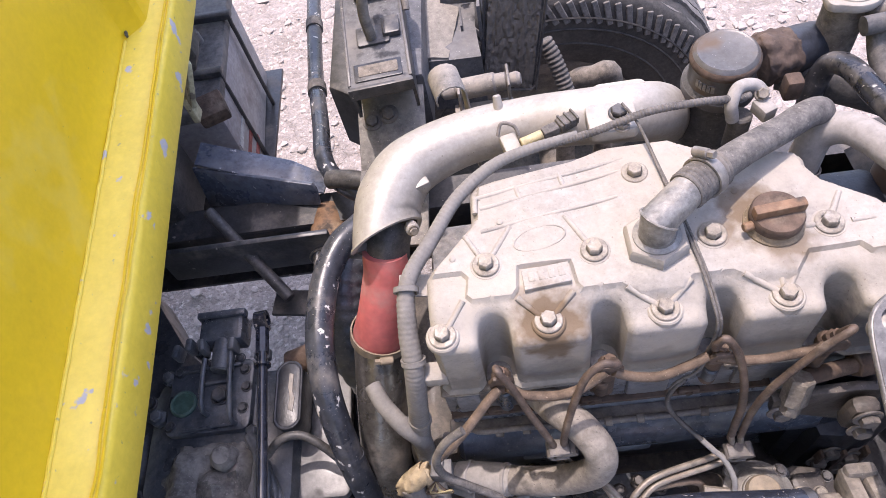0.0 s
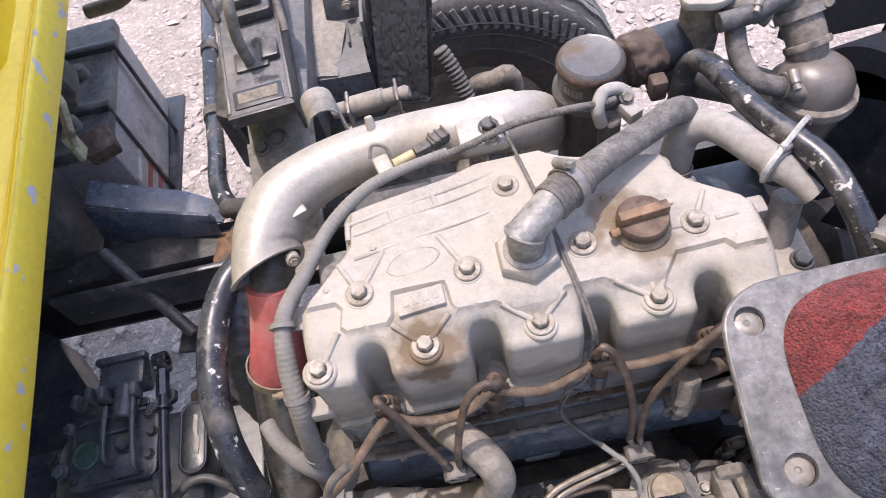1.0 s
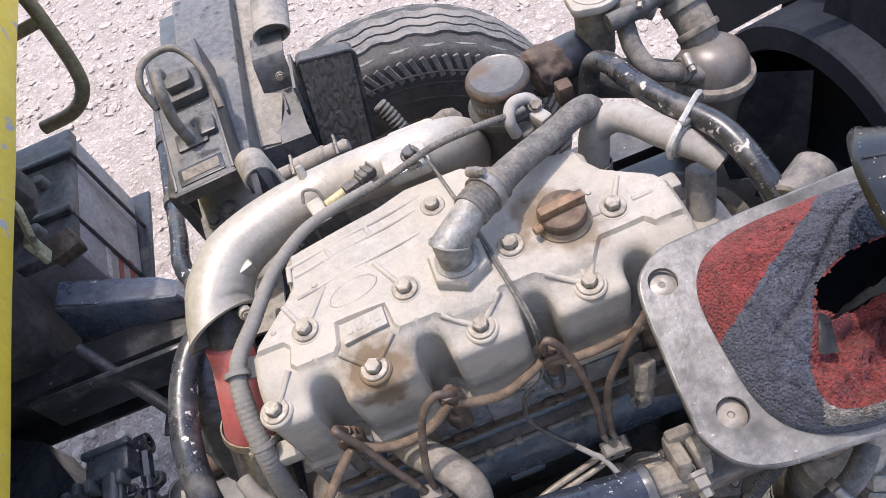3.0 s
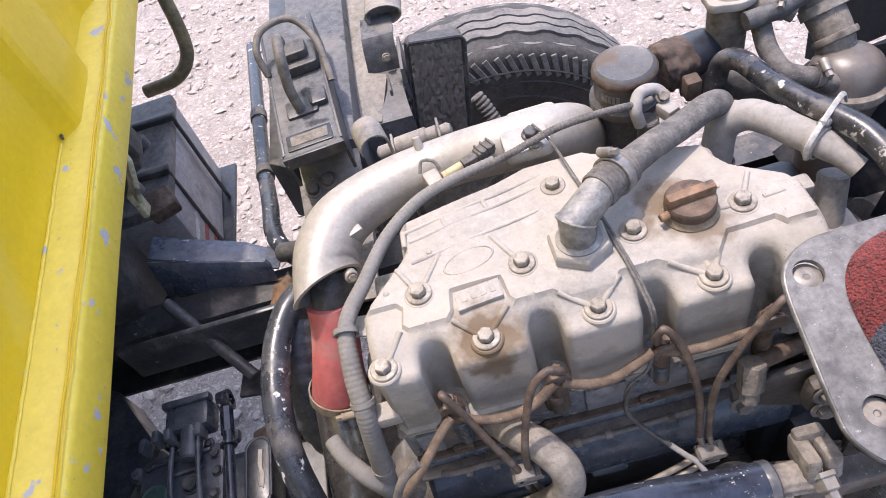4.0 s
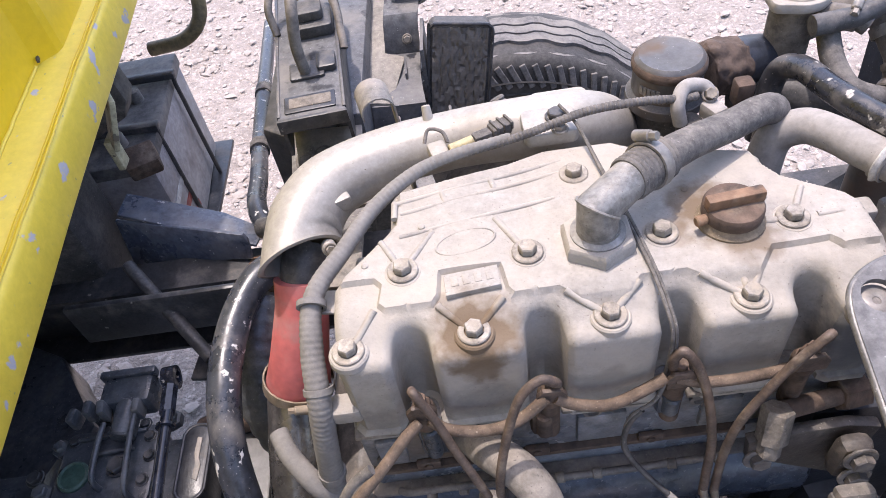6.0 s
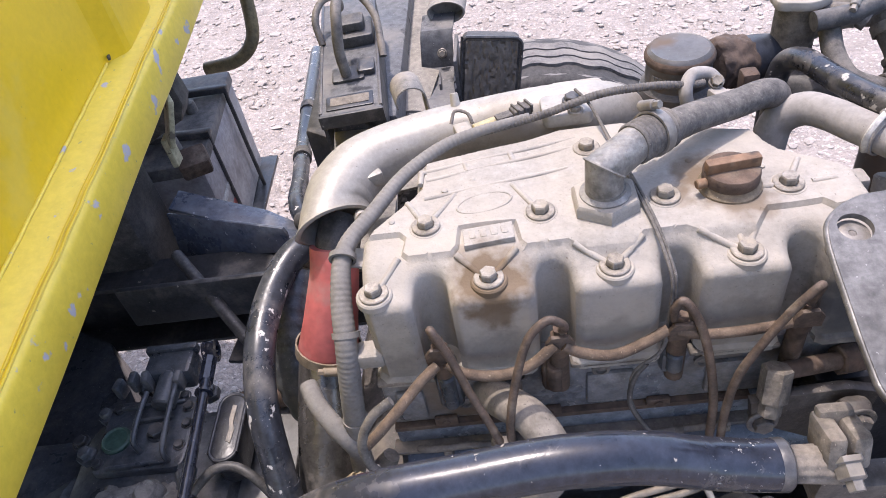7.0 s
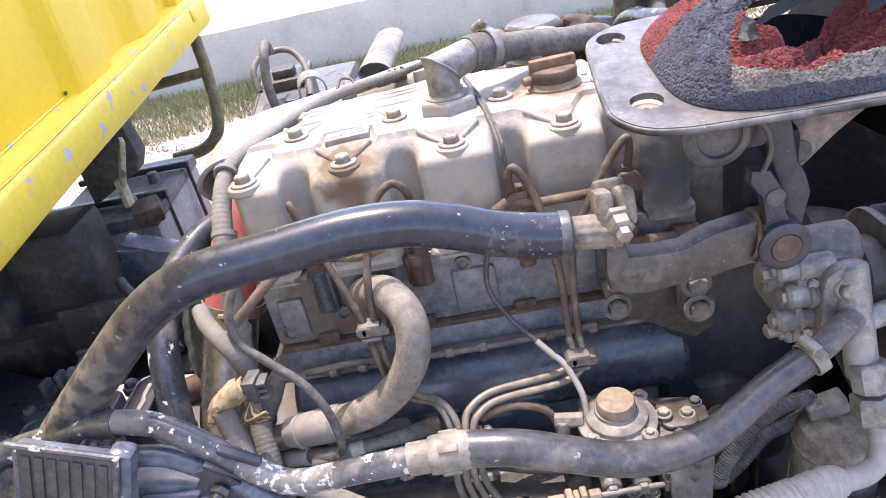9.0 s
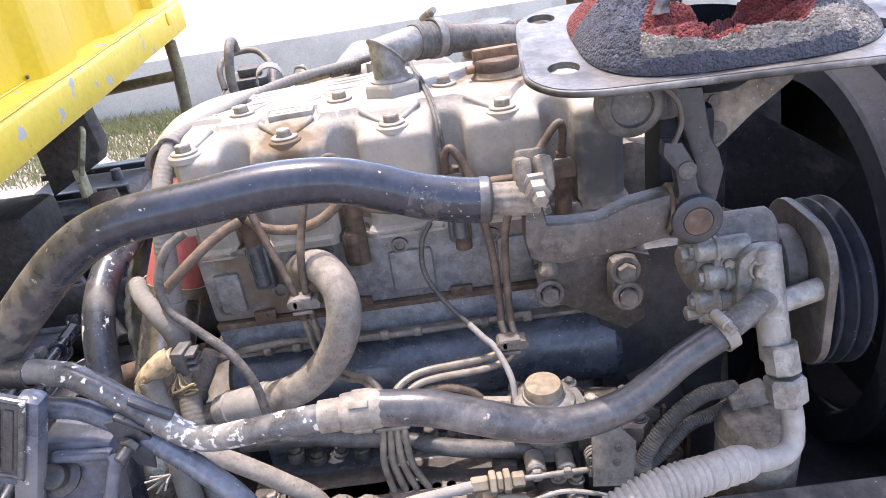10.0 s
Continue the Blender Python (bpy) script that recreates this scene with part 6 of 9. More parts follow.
def lever_plate():
    o = thing("lever_plate", "worn bare-metal mounting plate with bolt holes", "mounting plate", L(0.45, -0.21, 0.06))
    corner = [(0.268, 0.012), (0.24, 0.030), (0.13, 0.030), (0.035, 0.029), (0.008, 0.025), (-0.012, 0.012), (-0.021, -0.008), (-0.026, -0.055), (-0.030, -0.105), (-0.029, -0.130), (-0.015, -0.151), (0.008, -0.161), (0.045, -0.165), (0.162, -0.171), (0.245, -0.174), (0.268, -0.155), (0.276, -0.07)]
    loop = smooth_path([(*p, 0) for p in corner[-2:] + corner + corner[:2]], 5)[10:-10]
    out = [(p.x, p.y) for p in loop[:-1]]
    bm = bmesh.new()
    # plate with two drilled ears and a large central opening
    from mathutils.geometry import delaunay_2d_cdt
    loops = [out]
    for hx, hy in ((0.0, 0.0), (-0.002, -0.117), (0.235, 0.0), (0.235, -0.117)):
        loops.append([(hx + 0.0125 * math.cos(2 * math.pi * k / 20), hy + 0.0125 * math.sin(2 * math.pi * k / 20)) for k in range(20)])
    loops.append(rounded(0.035, -0.125, 0.215, 0.018, 0.04, 6))
    P, E = [], []
    for lp in loops:
        n0 = len(P)
        P += [Vector(p) for p in lp]
        E += [(n0 + k, n0 + (k + 1) % len(lp)) for k in range(len(lp))]
    v2, _, fs, *_ = delaunay_2d_cdt(P, E, [], 0, 1e-5)
    vs = [bm.verts.new((v.x, v.y, 0)) for v in v2]
    for f in fs:
        c = sum((v2[i] for i in f), Vector((0, 0))) / 3
        hole = any(seg_dist(np.array([tuple(c)]), lp)[1][0] for lp in loops[1:])
        if not hole and seg_dist(np.array([tuple(c)]), out)[1][0]:
            bm.faces.new([vs[i] for i in f])
    bmesh.ops.delete(bm, geom=[v for v in bm.verts if not v.link_faces], context='VERTS')
    bmesh.ops.recalc_face_normals(bm, faces=bm.faces)
    r = bmesh.ops.extrude_face_region(bm, geom=list(bm.faces))
    bmesh.ops.translate(bm, verts=[v for v in r["geom"] if isinstance(v, bmesh.types.BMVert)], vec=(0, 0, -0.0055))
    bmesh.ops.recalc_face_normals(bm, faces=bm.faces)
    bmesh.ops.transform(bm, matrix=PLATE, verts=bm.verts)
    part("plate", bm, "plate", o, angle=30)
    bm = bmesh.new()
    loop = [PLATE @ Vector((x, y, -0.0035)) for x, y in out]
    tube(bm, loop + loop[:1], 0.0030, 10, 1)
    part("rolled_edge", bm, "plate", o, "rounded bare edge")
    bm = bmesh.new()
    lathe(bm, [(0.013, -0.03), (0.0125, -0.008), (0.0, -0.008)], PLATE @ Vector((0, 0, 0)), PLATE.to_3x3() @ Vector((0, 0, 1)), 20, cap=False)
    part("socket", bm, "iron", o)
    # dark cup, added to give the opening its deep shade
    bm = bmesh.new()
    lathe(bm, [(0.060, -0.006), (0.054, -0.030), (0.040, -0.046), (0.0, -0.050)], PLATE @ Vector((0.126, -0.062, 0)), PLATE.to_3x3() @ Vector((0, 0, 1)), 28, cap=False)
    part("lever_boot", bm, "shroud", o, "dark cup added for the shade below the opening")
    for hx, hy in ((0.0, 0.0), (-0.002, -0.117)):
        bm = bmesh.new()
        lathe(bm, [(0.0125, -0.012), (0.0125, -0.009), (0.0085, -0.0075), (0.003, -0.0075), (0.002, -0.009), (0, -0.009)], PLATE @ Vector((hx, hy, 0)), PLATE.to_3x3() @ Vector((0, 0, 1)), 20, cap=False)
        part("recessed_screw", bm, "steel", o)
    return o


lever_plate()


def towel():
    o = thing("folded_towel", "red and blue-grey striped terry towel stuffed into the plate opening", "towel", L(0.45, -0.2, 0.09))
    c = (0.128, -0.073)
    nU, nV = 230, 76
    rng = random.Random(6)

    inner = (0.136, -0.094)

    def surf(u, v):
        """A padded roll of cloth round a shallow well of red folds."""
        a = 2 * math.pi * u
        ca, sa = math.cos(a), math.sin(a)
        sq = 0.95 / max(abs(ca) ** 3.4 + abs(sa) ** 3.4, 1e-6) ** (1 / 3.4)
        ox, oy = c[0] + 0.119 * ca * sq, c[1] + (0.098 if sa > 0 else 0.095) * sa * sq
        iy = inner[1] + (0.050 if sa > 0 else 0.058) * sa * sq
        ix = inner[0] + (0.066 if ca > 0 else 0.068) * ca * sq + 0.6 * (iy - inner[1])
        lip = 0.030 + 0.008 * sa
        if v < 0.6:
            q = v / 0.6
            x, y = ox + (ix - ox) * q, oy + (iy - oy) * q
            z = lip * math.sin(q * math.pi * 0.70) ** 0.75 + 0.001
        else:
            q = (v - 0.6) / 0.4
            x, y = inner[0] + (ix - inner[0]) * (1 - 0.99 * q), inner[1] + (iy - inner[1]) * (1 - 0.99 * q)
            z = lip * 0.84 * (1 - 0.45 * min(1, q * 2.2) ** 1.5) + 0.25 * max(0, y - inner[1]) * min(1, q * 3)
            z -= 0.020 * math.exp(-((x - 0.120) ** 2 + (y + 0.066) ** 2) / 0.00060) + 0.012 * math.exp(-((x - 0.146) ** 2 + (y + 0.094) ** 2) / 0.0005)
        w = noise.fractal(Vector((x * 24, y * 24, 1.3)), 1.0, 2.0, 3)
        crease = abs(noise.noise(Vector((x * 30, y * 18, 4.2))))
        z += (0.0045 * w - 0.004 * max(0, 0.06 - crease) / 0.06 + 0.003 * math.sin(a * 6 + 5 * v)) * min(1, v * 4)
        # long crease along the middle of the roll
        q = (x - 0.060) * 0.555 - (y + 0.072) * 0.832
        if 0.045 < x < 0.165:
            z -= 0.007 * math.exp(-((q + 0.003 * math.sin(60 * x)) / 0.0028) ** 2)
        # folds of the stuffed cloth inside the well
        if v > 0.6:
            z += 0.0055 * math.sin(190 * (y - 0.45 * x) + 4 * w) * min(1, (v - 0.6) * 6)
        loops = noise.noise(Vector((x * 260, y * 260, 9))) + rng.uniform(-0.8, 0.8)
        return Vector((x, y, z + 0.0014 * loops * min(1, v * 4 + 0.2)))
    col = {"towel_red": [], "towel_blue": [], "towel_grey": []}
    pts = [[surf(i / nU, j / nV) for i in range(nU)] for j in range(nV + 1)]
    edge_a = [(0.19, 0.045), (0.128, 0.004), (0.060, -0.036), (0.018, -0.062), (-0.03, -0.085)]

    def above(p, line):
        """Whether the point lies up and left of a broken line."""
        for (ax, ay), (bx, by) in zip(line, line[1:]):
            if bx <= p.x <= ax:
                return p.y > ay + (by - ay) * (p.x - ax) / (bx - ax)
        return p.x < line[-1][0]

    def stripe(i, j):
        p = pts[j][i] + Vector((1, 1, 0)) * 0.004 * noise.noise(pts[j][i] * 60)
        v = j / nV
        if v > 0.56:
            return "towel_red"
        if above(p, edge_a):
            return "towel_red"
        if v > 0.12 and (p.y < -0.128 and p.x > 0.046 + 0.4 * (p.y + 0.15) + 0.004 * noise.noise(p * 60) or p.x > 0.215) or p.x > 0.20 and p.y < -0.1:
            return "towel_grey"
        return "towel_blue"
    for j in range(nV):
        for i in range(nU):
            # the cloth leaves a slanting opening free where the funnel goes in
            p = pts[j][i]
            a, b = (p.x - 0.126) * 0.97 + (p.y + 0.062) * 0.23, (p.y + 0.062) * 0.97 - (p.x - 0.126) * 0.23
            if j / nV > 0.5 and (a / 0.043) ** 2 + (b / 0.017) ** 2 < 1 + 0.25 * noise.noise(p * 90):
                continue
            col[stripe(i, j)].append((i, j))
    for name, cells in col.items():
        bm = bmesh.new()
        at = {}

        def vert(i, j):
            if (i, j) not in at:
                at[(i, j)] = bm.verts.new(PLATE @ pts[j][i])
            return at[(i, j)]
        for i, j in cells:
            bm.faces.new(list(dict.fromkeys((vert(i, j), vert((i + 1) % nU, j), vert((i + 1) % nU, j + 1), vert(i, j + 1)))))
        bmesh.ops.recalc_face_normals(bm, faces=bm.faces)
        part(name.replace("towel_", "") + "_stripe", bm, name, o, angle=180)
    return o


towel()


def funnel():
    o = thing("plastic_funnel", "glossy black plastic funnel lying tilted over the towel", "funnel", L(0.50, -0.24, 0.10))
    top, low = L(0.451, -0.168, 0.21), L(0.480, -0.239, 0.135)
    c, r = (top + low) / 2, (top - low).length / 2
    w = Vector((0.7585, -0.3138, 0.5711))
    w = (w - (top - low).normalized() * w.dot((top - low).normalized())).normalized()
    bm = bmesh.new()
    lathe(bm, [(r - 0.0022, -0.001), (r, -0.0015), (r + 0.0014, 0.0006), (r + 0.0014, 0.004), (r - 0.0002, 0.005), (r * 0.80, 0.026), (r * 0.50, 0.058), (r * 0.30, 0.080), (0.0115, 0.090), (0.010, 0.16), (0.0085, 0.16), (0.010, 0.090), (r * 0.27, 0.080), (r * 0.47, 0.058), (r * 0.77, 0.026), (r - 0.0022, -0.001)], c, w, 56, cap=False)
    cone = part("cone", bm, "plastic", o)
    u, v, q = frame_of(w)
    for k in range(3):
        a = 2.1 * k + 0.5
        s = u * math.cos(a) + v * math.sin(a)
        bm = bmesh.new()
        tube(bm, [c + w * 0.006 + s * r, c + w * 0.026 + s * (r * 0.802), c + w * 0.058 + s * (r * 0.502), c + w * 0.079 + s * (r * 0.305)], 0.0010, 6, 5)
        part("seam", bm, "plastic", cone)

    def sheet(name, corners, rough, label):
        """A crumpled piece of thin plastic spanned between four corners."""
        a, b, e, d = (Vector(p) for p in corners)
        bm = bmesh.new()
        g = []
        for i in range(13):
            row = []
            for k in range(9):
                x, y = i / 12, k / 8
                p = a.lerp(b, x).lerp(d.lerp(e, x), y)
                row.append(bm.verts.new(p + Vector((0.5, 0.5, 1)) * rough * (noise.noise(p * 70) + 0.5 * noise.noise(p * 190))))
            g.append(row)
        for ra, rb in zip(g, g[1:]):
            for k in range(8):
                bm.faces.new((ra[k], ra[k + 1], rb[k + 1], rb[k]))
        bmesh.ops.solidify(bm, geom=list(bm.faces), thickness=0.0008)
        bmesh.ops.recalc_face_normals(bm, faces=bm.faces)
        part(name, bm, "film", o, label)
    sheet("torn_skirt", (L(0.415, -0.237, 0.094), L(0.458, -0.236, 0.104), L(0.460, -0.230, 0.114), L(0.424, -0.235, 0.104)), 0.003, "torn crumpled black plastic skirt")
    sheet("torn_skirt", (L(0.456, -0.236, 0.104), L(0.486, -0.243, 0.116), L(0.482, -0.237, 0.136), L(0.458, -0.230, 0.114)), 0.003, "torn crumpled black plastic skirt")
    sheet("plastic_scrap", (L(0.410, -0.231, 0.100), L(0.417, -0.234, 0.100), L(0.409, -0.261, 0.090), L(0.396, -0.256, 0.090)), 0.003, "torn black plastic scrap")
    sheet("side_wing", (L(0.486, -0.258, 0.092), L(0.520, -0.247, 0.100), L(0.530, -0.221, 0.150), L(0.512, -0.229, 0.130)), 0.002, "torn grey plastic side wing")
    return o


funnel()

# ---- cab tilt bar and its linkage ----
def muddy_bar_material(start, reach):
    """The worn black bar with a film of dried mud thinning out along x from its low end."""
    m = M["bar"].copy()
    m.name = "muddy_black_bar"
    N, K = m.node_tree.nodes, m.node_tree.links
    b = N["Principled BSDF"]
    co = N.new("ShaderNodeTexCoord").outputs["Object"]
    axis = N.new("ShaderNodeSeparateXYZ")
    K.new(co, axis.inputs[0])
    fac = None
    for sc, gain in ((16.0, 0.42), (90.0, 0.16)):
        nz = N.new("ShaderNodeTexNoise")
        nz.inputs["Scale"].default_value, nz.inputs["Detail"].default_value = sc, 6.0
        K.new(co, nz.inputs["Vector"])
        a = N.new("ShaderNodeMath")
        a.operation = 'MULTIPLY_ADD'
        K.new(nz.outputs["Fac"], a.inputs[0])
        a.inputs[1].default_value = gain
        K.new(fac if fac else axis.outputs["X"], a.inputs[2])
        fac = a.outputs[0]
    r = N.new("ShaderNodeMapRange")
    r.inputs["From Min"].default_value, r.inputs["From Max"].default_value = start + reach, start
    r.inputs["To Max"].default_value = 0.93
    K.new(fac, r.inputs["Value"])
    old, rough = b.inputs["Base Color"].links[0].from_socket, b.inputs["Roughness"].links[0].from_socket
    mx = N.new("ShaderNodeMix")
    mx.data_type = 'RGBA'
    K.new(r.outputs["Result"], mx.inputs["Factor"])
    K.new(old, mx.inputs["A"])
    mud = N.new("ShaderNodeTexNoise")
    mud.inputs["Scale"].default_value, mud.inputs["Detail"].default_value = 85.0, 8.0
    K.new(co, mud.inputs["Vector"])
    tone = N.new("ShaderNodeMapRange")
    tone.inputs["From Min"].default_value, tone.inputs["From Max"].default_value = 0.42, 0.58
    K.new(mud.outputs["Fac"], tone.inputs["Value"])
    two = N.new("ShaderNodeMix")
    two.data_type = 'RGBA'
    K.new(tone.outputs["Result"], two.inputs["Factor"])
    two.inputs["A"].default_value, two.inputs["B"].default_value = (0.046, 0.042, 0.040, 1), (0.158, 0.134, 0.114, 1)
    K.new(two.outputs["Result"], mx.inputs["B"])
    K.new(mx.outputs["Result"], b.inputs["Base Color"])
    mr = N.new("ShaderNodeMix")
    K.new(r.outputs["Result"], mr.inputs["Factor"])
    K.new(rough, mr.inputs["A"])
    mr.inputs["B"].default_value = 0.85
    K.new(mr.outputs["Result"], b.inputs["Roughness"])
    return m


M["bar_mud"] = muddy_bar_material(0.06, 0.14)


def torsion_bar():
    o = thing("tilt_bar", "thick worn black tubular bar crossing before the engine", "bar", L(0.05, -0.27, -0.1))
    bm = bmesh.new()
    tube(bm, [L(-0.40, -0.275, -0.30), L(-0.30, -0.277, -0.215), L(-0.205, -0.279, -0.128), L(-0.15, -0.280, -0.078), L(-0.095, -0.280, -0.032), L(-0.045, -0.279, -0.008), L(0.03, -0.274, -0.001), L(0.085, -0.270, 0.003), L(0.13, -0.268, 0.000), L(0.165, -0.266, -0.010), L(0.195, -0.2652, -0.0224)], 0.0190, 28, 7)
    bar = part("tube", bm, "bar_mud", o)
    bm = bmesh.new()
    tube(bm, [L(0.193, -0.2653, -0.0215), L(0.205, -0.265, -0.026), L(0.235, -0.265, -0.034), L(0.255, -0.265, -0.037)], 0.01905, 28, 7)
    part("worn_end", bm, "bar_scraped", bar, "end scraped to bare metal by the clamp")
    bm = bmesh.new()
    lathe(bm, [(0.0190, -0.006), (0.0196, -0.004), (0.0196, 0.002), (0.0180, 0.004), (0.014, 0.005)], L(0.256, -0.265, -0.037), (1, 0, -0.1), 28)
    part("weld_ring", bm, "bar_dusty", o, "bare welded end ring")
    bm = bmesh.new()
    rod(bm, L(0.258, -0.265, -0.037), L(0.300, -0.266, -0.041), 0.0135, n=48, edge=0.001)
    axis = (L(0.300, -0.266, -0.041) - L(0.258, -0.265, -0.037)).normalized()
    for k, q in enumerate(list(bm.verts)):
        out = q.co - L(0.258, -0.265, -0.037)
        out -= axis * out.dot(axis)
        if k % 48 % 4 < 2 and q.co.x > 0.27:
            q.co += out * 0.11
    part("splined_shaft", bm, "iron_dust", o, "dusty splined shaft")
    return o


torsion_bar()


def linkage():
    o = thing("tilt_linkage", "dusty brown cast lever arm with pinch bolt and pivot", "linkage", L(0.36, -0.27, -0.12))
    # pinch clamp
    bm = bmesh.new()
    tip = Matrix.Rotation(-0.3, 3, 'X')
    for dx in (-0.0085, 0.0085):
        box(bm, L(0.2975 + dx, -0.256, -0.024), (0.0145, 0.036, 0.031), tip, bevel=0.005)
    box(bm, L(0.2975, -0.243, -0.020), (0.026, 0.012, 0.027), tip, bevel=0.004)
    part("pinch_block", bm, "iron_dust", o)
    bm = bmesh.new()
    lathe(bm, [(0.0135, -0.004), (0.0135, 0.0), (0.0105, 0.0006), (0.0105, 0.010), (0.0085, 0.0115), (0.0065, 0.0118), (0.0062, 0.019), (0.0, 0.0195)], L(0.2975, -0.273, -0.029), (0.05, -0.95, -0.3), 6, cap=False)
    part("pinch_bolt", bm, "steel", o, "bright pinch bolt")
    # lower arm
    bm = bmesh.new()
    out = [(0.286, -0.044), (0.302, -0.050), (0.304, -0.064), (0.325, -0.066), (0.349, -0.066), (0.360, -0.061), (0.374, -0.056), (0.400, -0.052), (0.426, -0.050), (0.444, -0.062), (0.444, -0.086), (0.426, -0.096), (0.402, -0.092), (0.388, -0.094), (0.372, -0.098), (0.348, -0.100), (0.318, -0.103), (0.300, -0.101), (0.287, -0.094), (0.284, -0.075)]
    slab(bm, out, -0.012, 0.012, Matrix.Translation(L(0, -0.262, 0)) @ Matrix.Rotation(radians(90), 4, 'X'), bevel=0.004)
    part("lower_arm", bm, "iron_brown", o)
    bm = bmesh.new()
    lathe(bm, [(0.021, -0.03), (0.021, 0.010), (0.018, 0.012), (0.0125, 0.012), (0.0115, 0.008), (0.0, 0.009)], L(0.425, -0.275, -0.073), (0, -1, 0), 30, cap=False)
    part("pivot", bm, "arm_black", o)
    bm = bmesh.new()
    lathe(bm, [(0.0118, 0.0), (0.0118, 0.0125), (0.009, 0.0135), (0.0, 0.0135)], L(0.425, -0.275, -0.073), (0, -1, 0), 26, cap=False)
    part("pivot_pin", bm, "rust", o, "rusty orange pin end")
    for k in range(4):
        bm = bmesh.new()
        lathe(bm, [(0.019, 0), (0.0225, 0.002), (0.019, 0.004)], L(0.404 + 0.0035 * k, -0.262, -0.069), (1, 0, -0.15), 24, cap=False)
        part("spring_coil", bm, "rust", o, "")
    # upright arms up to the plate
    up = Matrix.Rotation(radians(90), 4, 'X')
    bm = bmesh.new()
    slab(bm, [(0.424, -0.102), (0.441, -0.100), (0.451, -0.073), (0.457, -0.043), (0.452, -0.026), (0.445, -0.014), (0.440, 0.014), (0.437, 0.030), (0.415, 0.032), (0.416, 0.012), (0.424, -0.012), (0.432, -0.036), (0.426, -0.060), (0.418, -0.085)], -0.010, 0.010, Matrix.Translation(L(0, -0.248, 0)) @ up, bevel=0.004)
    part("upright_arm", bm, "arm_black", o, "black forked upright arm")
    bm = bmesh.new()
    slab(bm, [(0.405, -0.088), (0.420, -0.096), (0.436, -0.088), (0.438, -0.066), (0.428, -0.046), (0.424, -0.024), (0.414, -0.006), (0.399, -0.004), (0.398, -0.016), (0.408, -0.030), (0.411, -0.050)], -0.007, 0.007, Matrix.Translation(L(0, -0.272, 0)) @ up, bevel=0.004)
    part("upright_arm", bm, "arm_black", o, "grimy fork arm")
    # thin dark disc paints the shade inside a hole of the arm
    bm = bmesh.new()
    rod(bm, L(0.418, -0.2795, -0.030), L(0.418, -0.2800, -0.030), 0.0075, n=18)
    part("arm_hole", bm, "rubber_dark", o, "dark disc in place of a drilled hole")
    bm = bmesh.new()
    tube(bm, [L(0.392, -0.278, 0.046), L(0.408, -0.280, 0.030), L(0.412, -0.281, 0.010), L(0.406, -0.281, -0.006)], 0.0022, 8, 6)
    part("edge_weld", bm, "iron_brown", o)
    bm = bmesh.new()
    lathe(bm, [(0.024, -0.02), (0.026, -0.012), (0.026, 0.002), (0.022, 0.006), (0.017, 0.007), (0.0155, 0.004), (0.0, 0.004)], L(0.375, -0.272, 0.028), (0, -1, 0), 30, cap=False)
    part("bush", bm, "rubber_dark", o, "dark rubber bush")
    bm = bmesh.new()
    box(bm, L(0.39, -0.262, 0.028), (0.05, 0.02, 0.036), bevel=0.006)
    part("bush_arm", bm, "arm_black", o)
    # pale triangular gusset, its round holes drawn as dark discs for their shade
    bm = bmesh.new()
    tri = [(0.448, 0.046), (0.524, 0.040), (0.530, 0.030), (0.522, 0.016), (0.490, -0.008), (0.460, -0.036), (0.450, -0.030), (0.446, 0.0)]
    slab(bm, tri, -0.003, 0.003, Matrix.Translation(L(0, -0.225, 0)) @ Matrix.Rotation(radians(90), 4, 'X'), bevel=0.001)
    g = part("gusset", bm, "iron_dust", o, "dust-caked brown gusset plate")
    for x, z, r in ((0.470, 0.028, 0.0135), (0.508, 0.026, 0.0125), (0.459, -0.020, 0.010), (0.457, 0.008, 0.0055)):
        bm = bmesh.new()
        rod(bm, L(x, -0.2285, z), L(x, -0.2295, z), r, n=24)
        part("rubber_plug", bm, "rubber_dark", g, "dark disc standing in for a shaded hole")
    bm = bmesh.new()
    box(bm, L(0.43, -0.22, -0.04), (0.05, 0.05, 0.1), bevel=0.01)
    part("inner_bracket", bm, "shroud", o)
    return o


linkage()


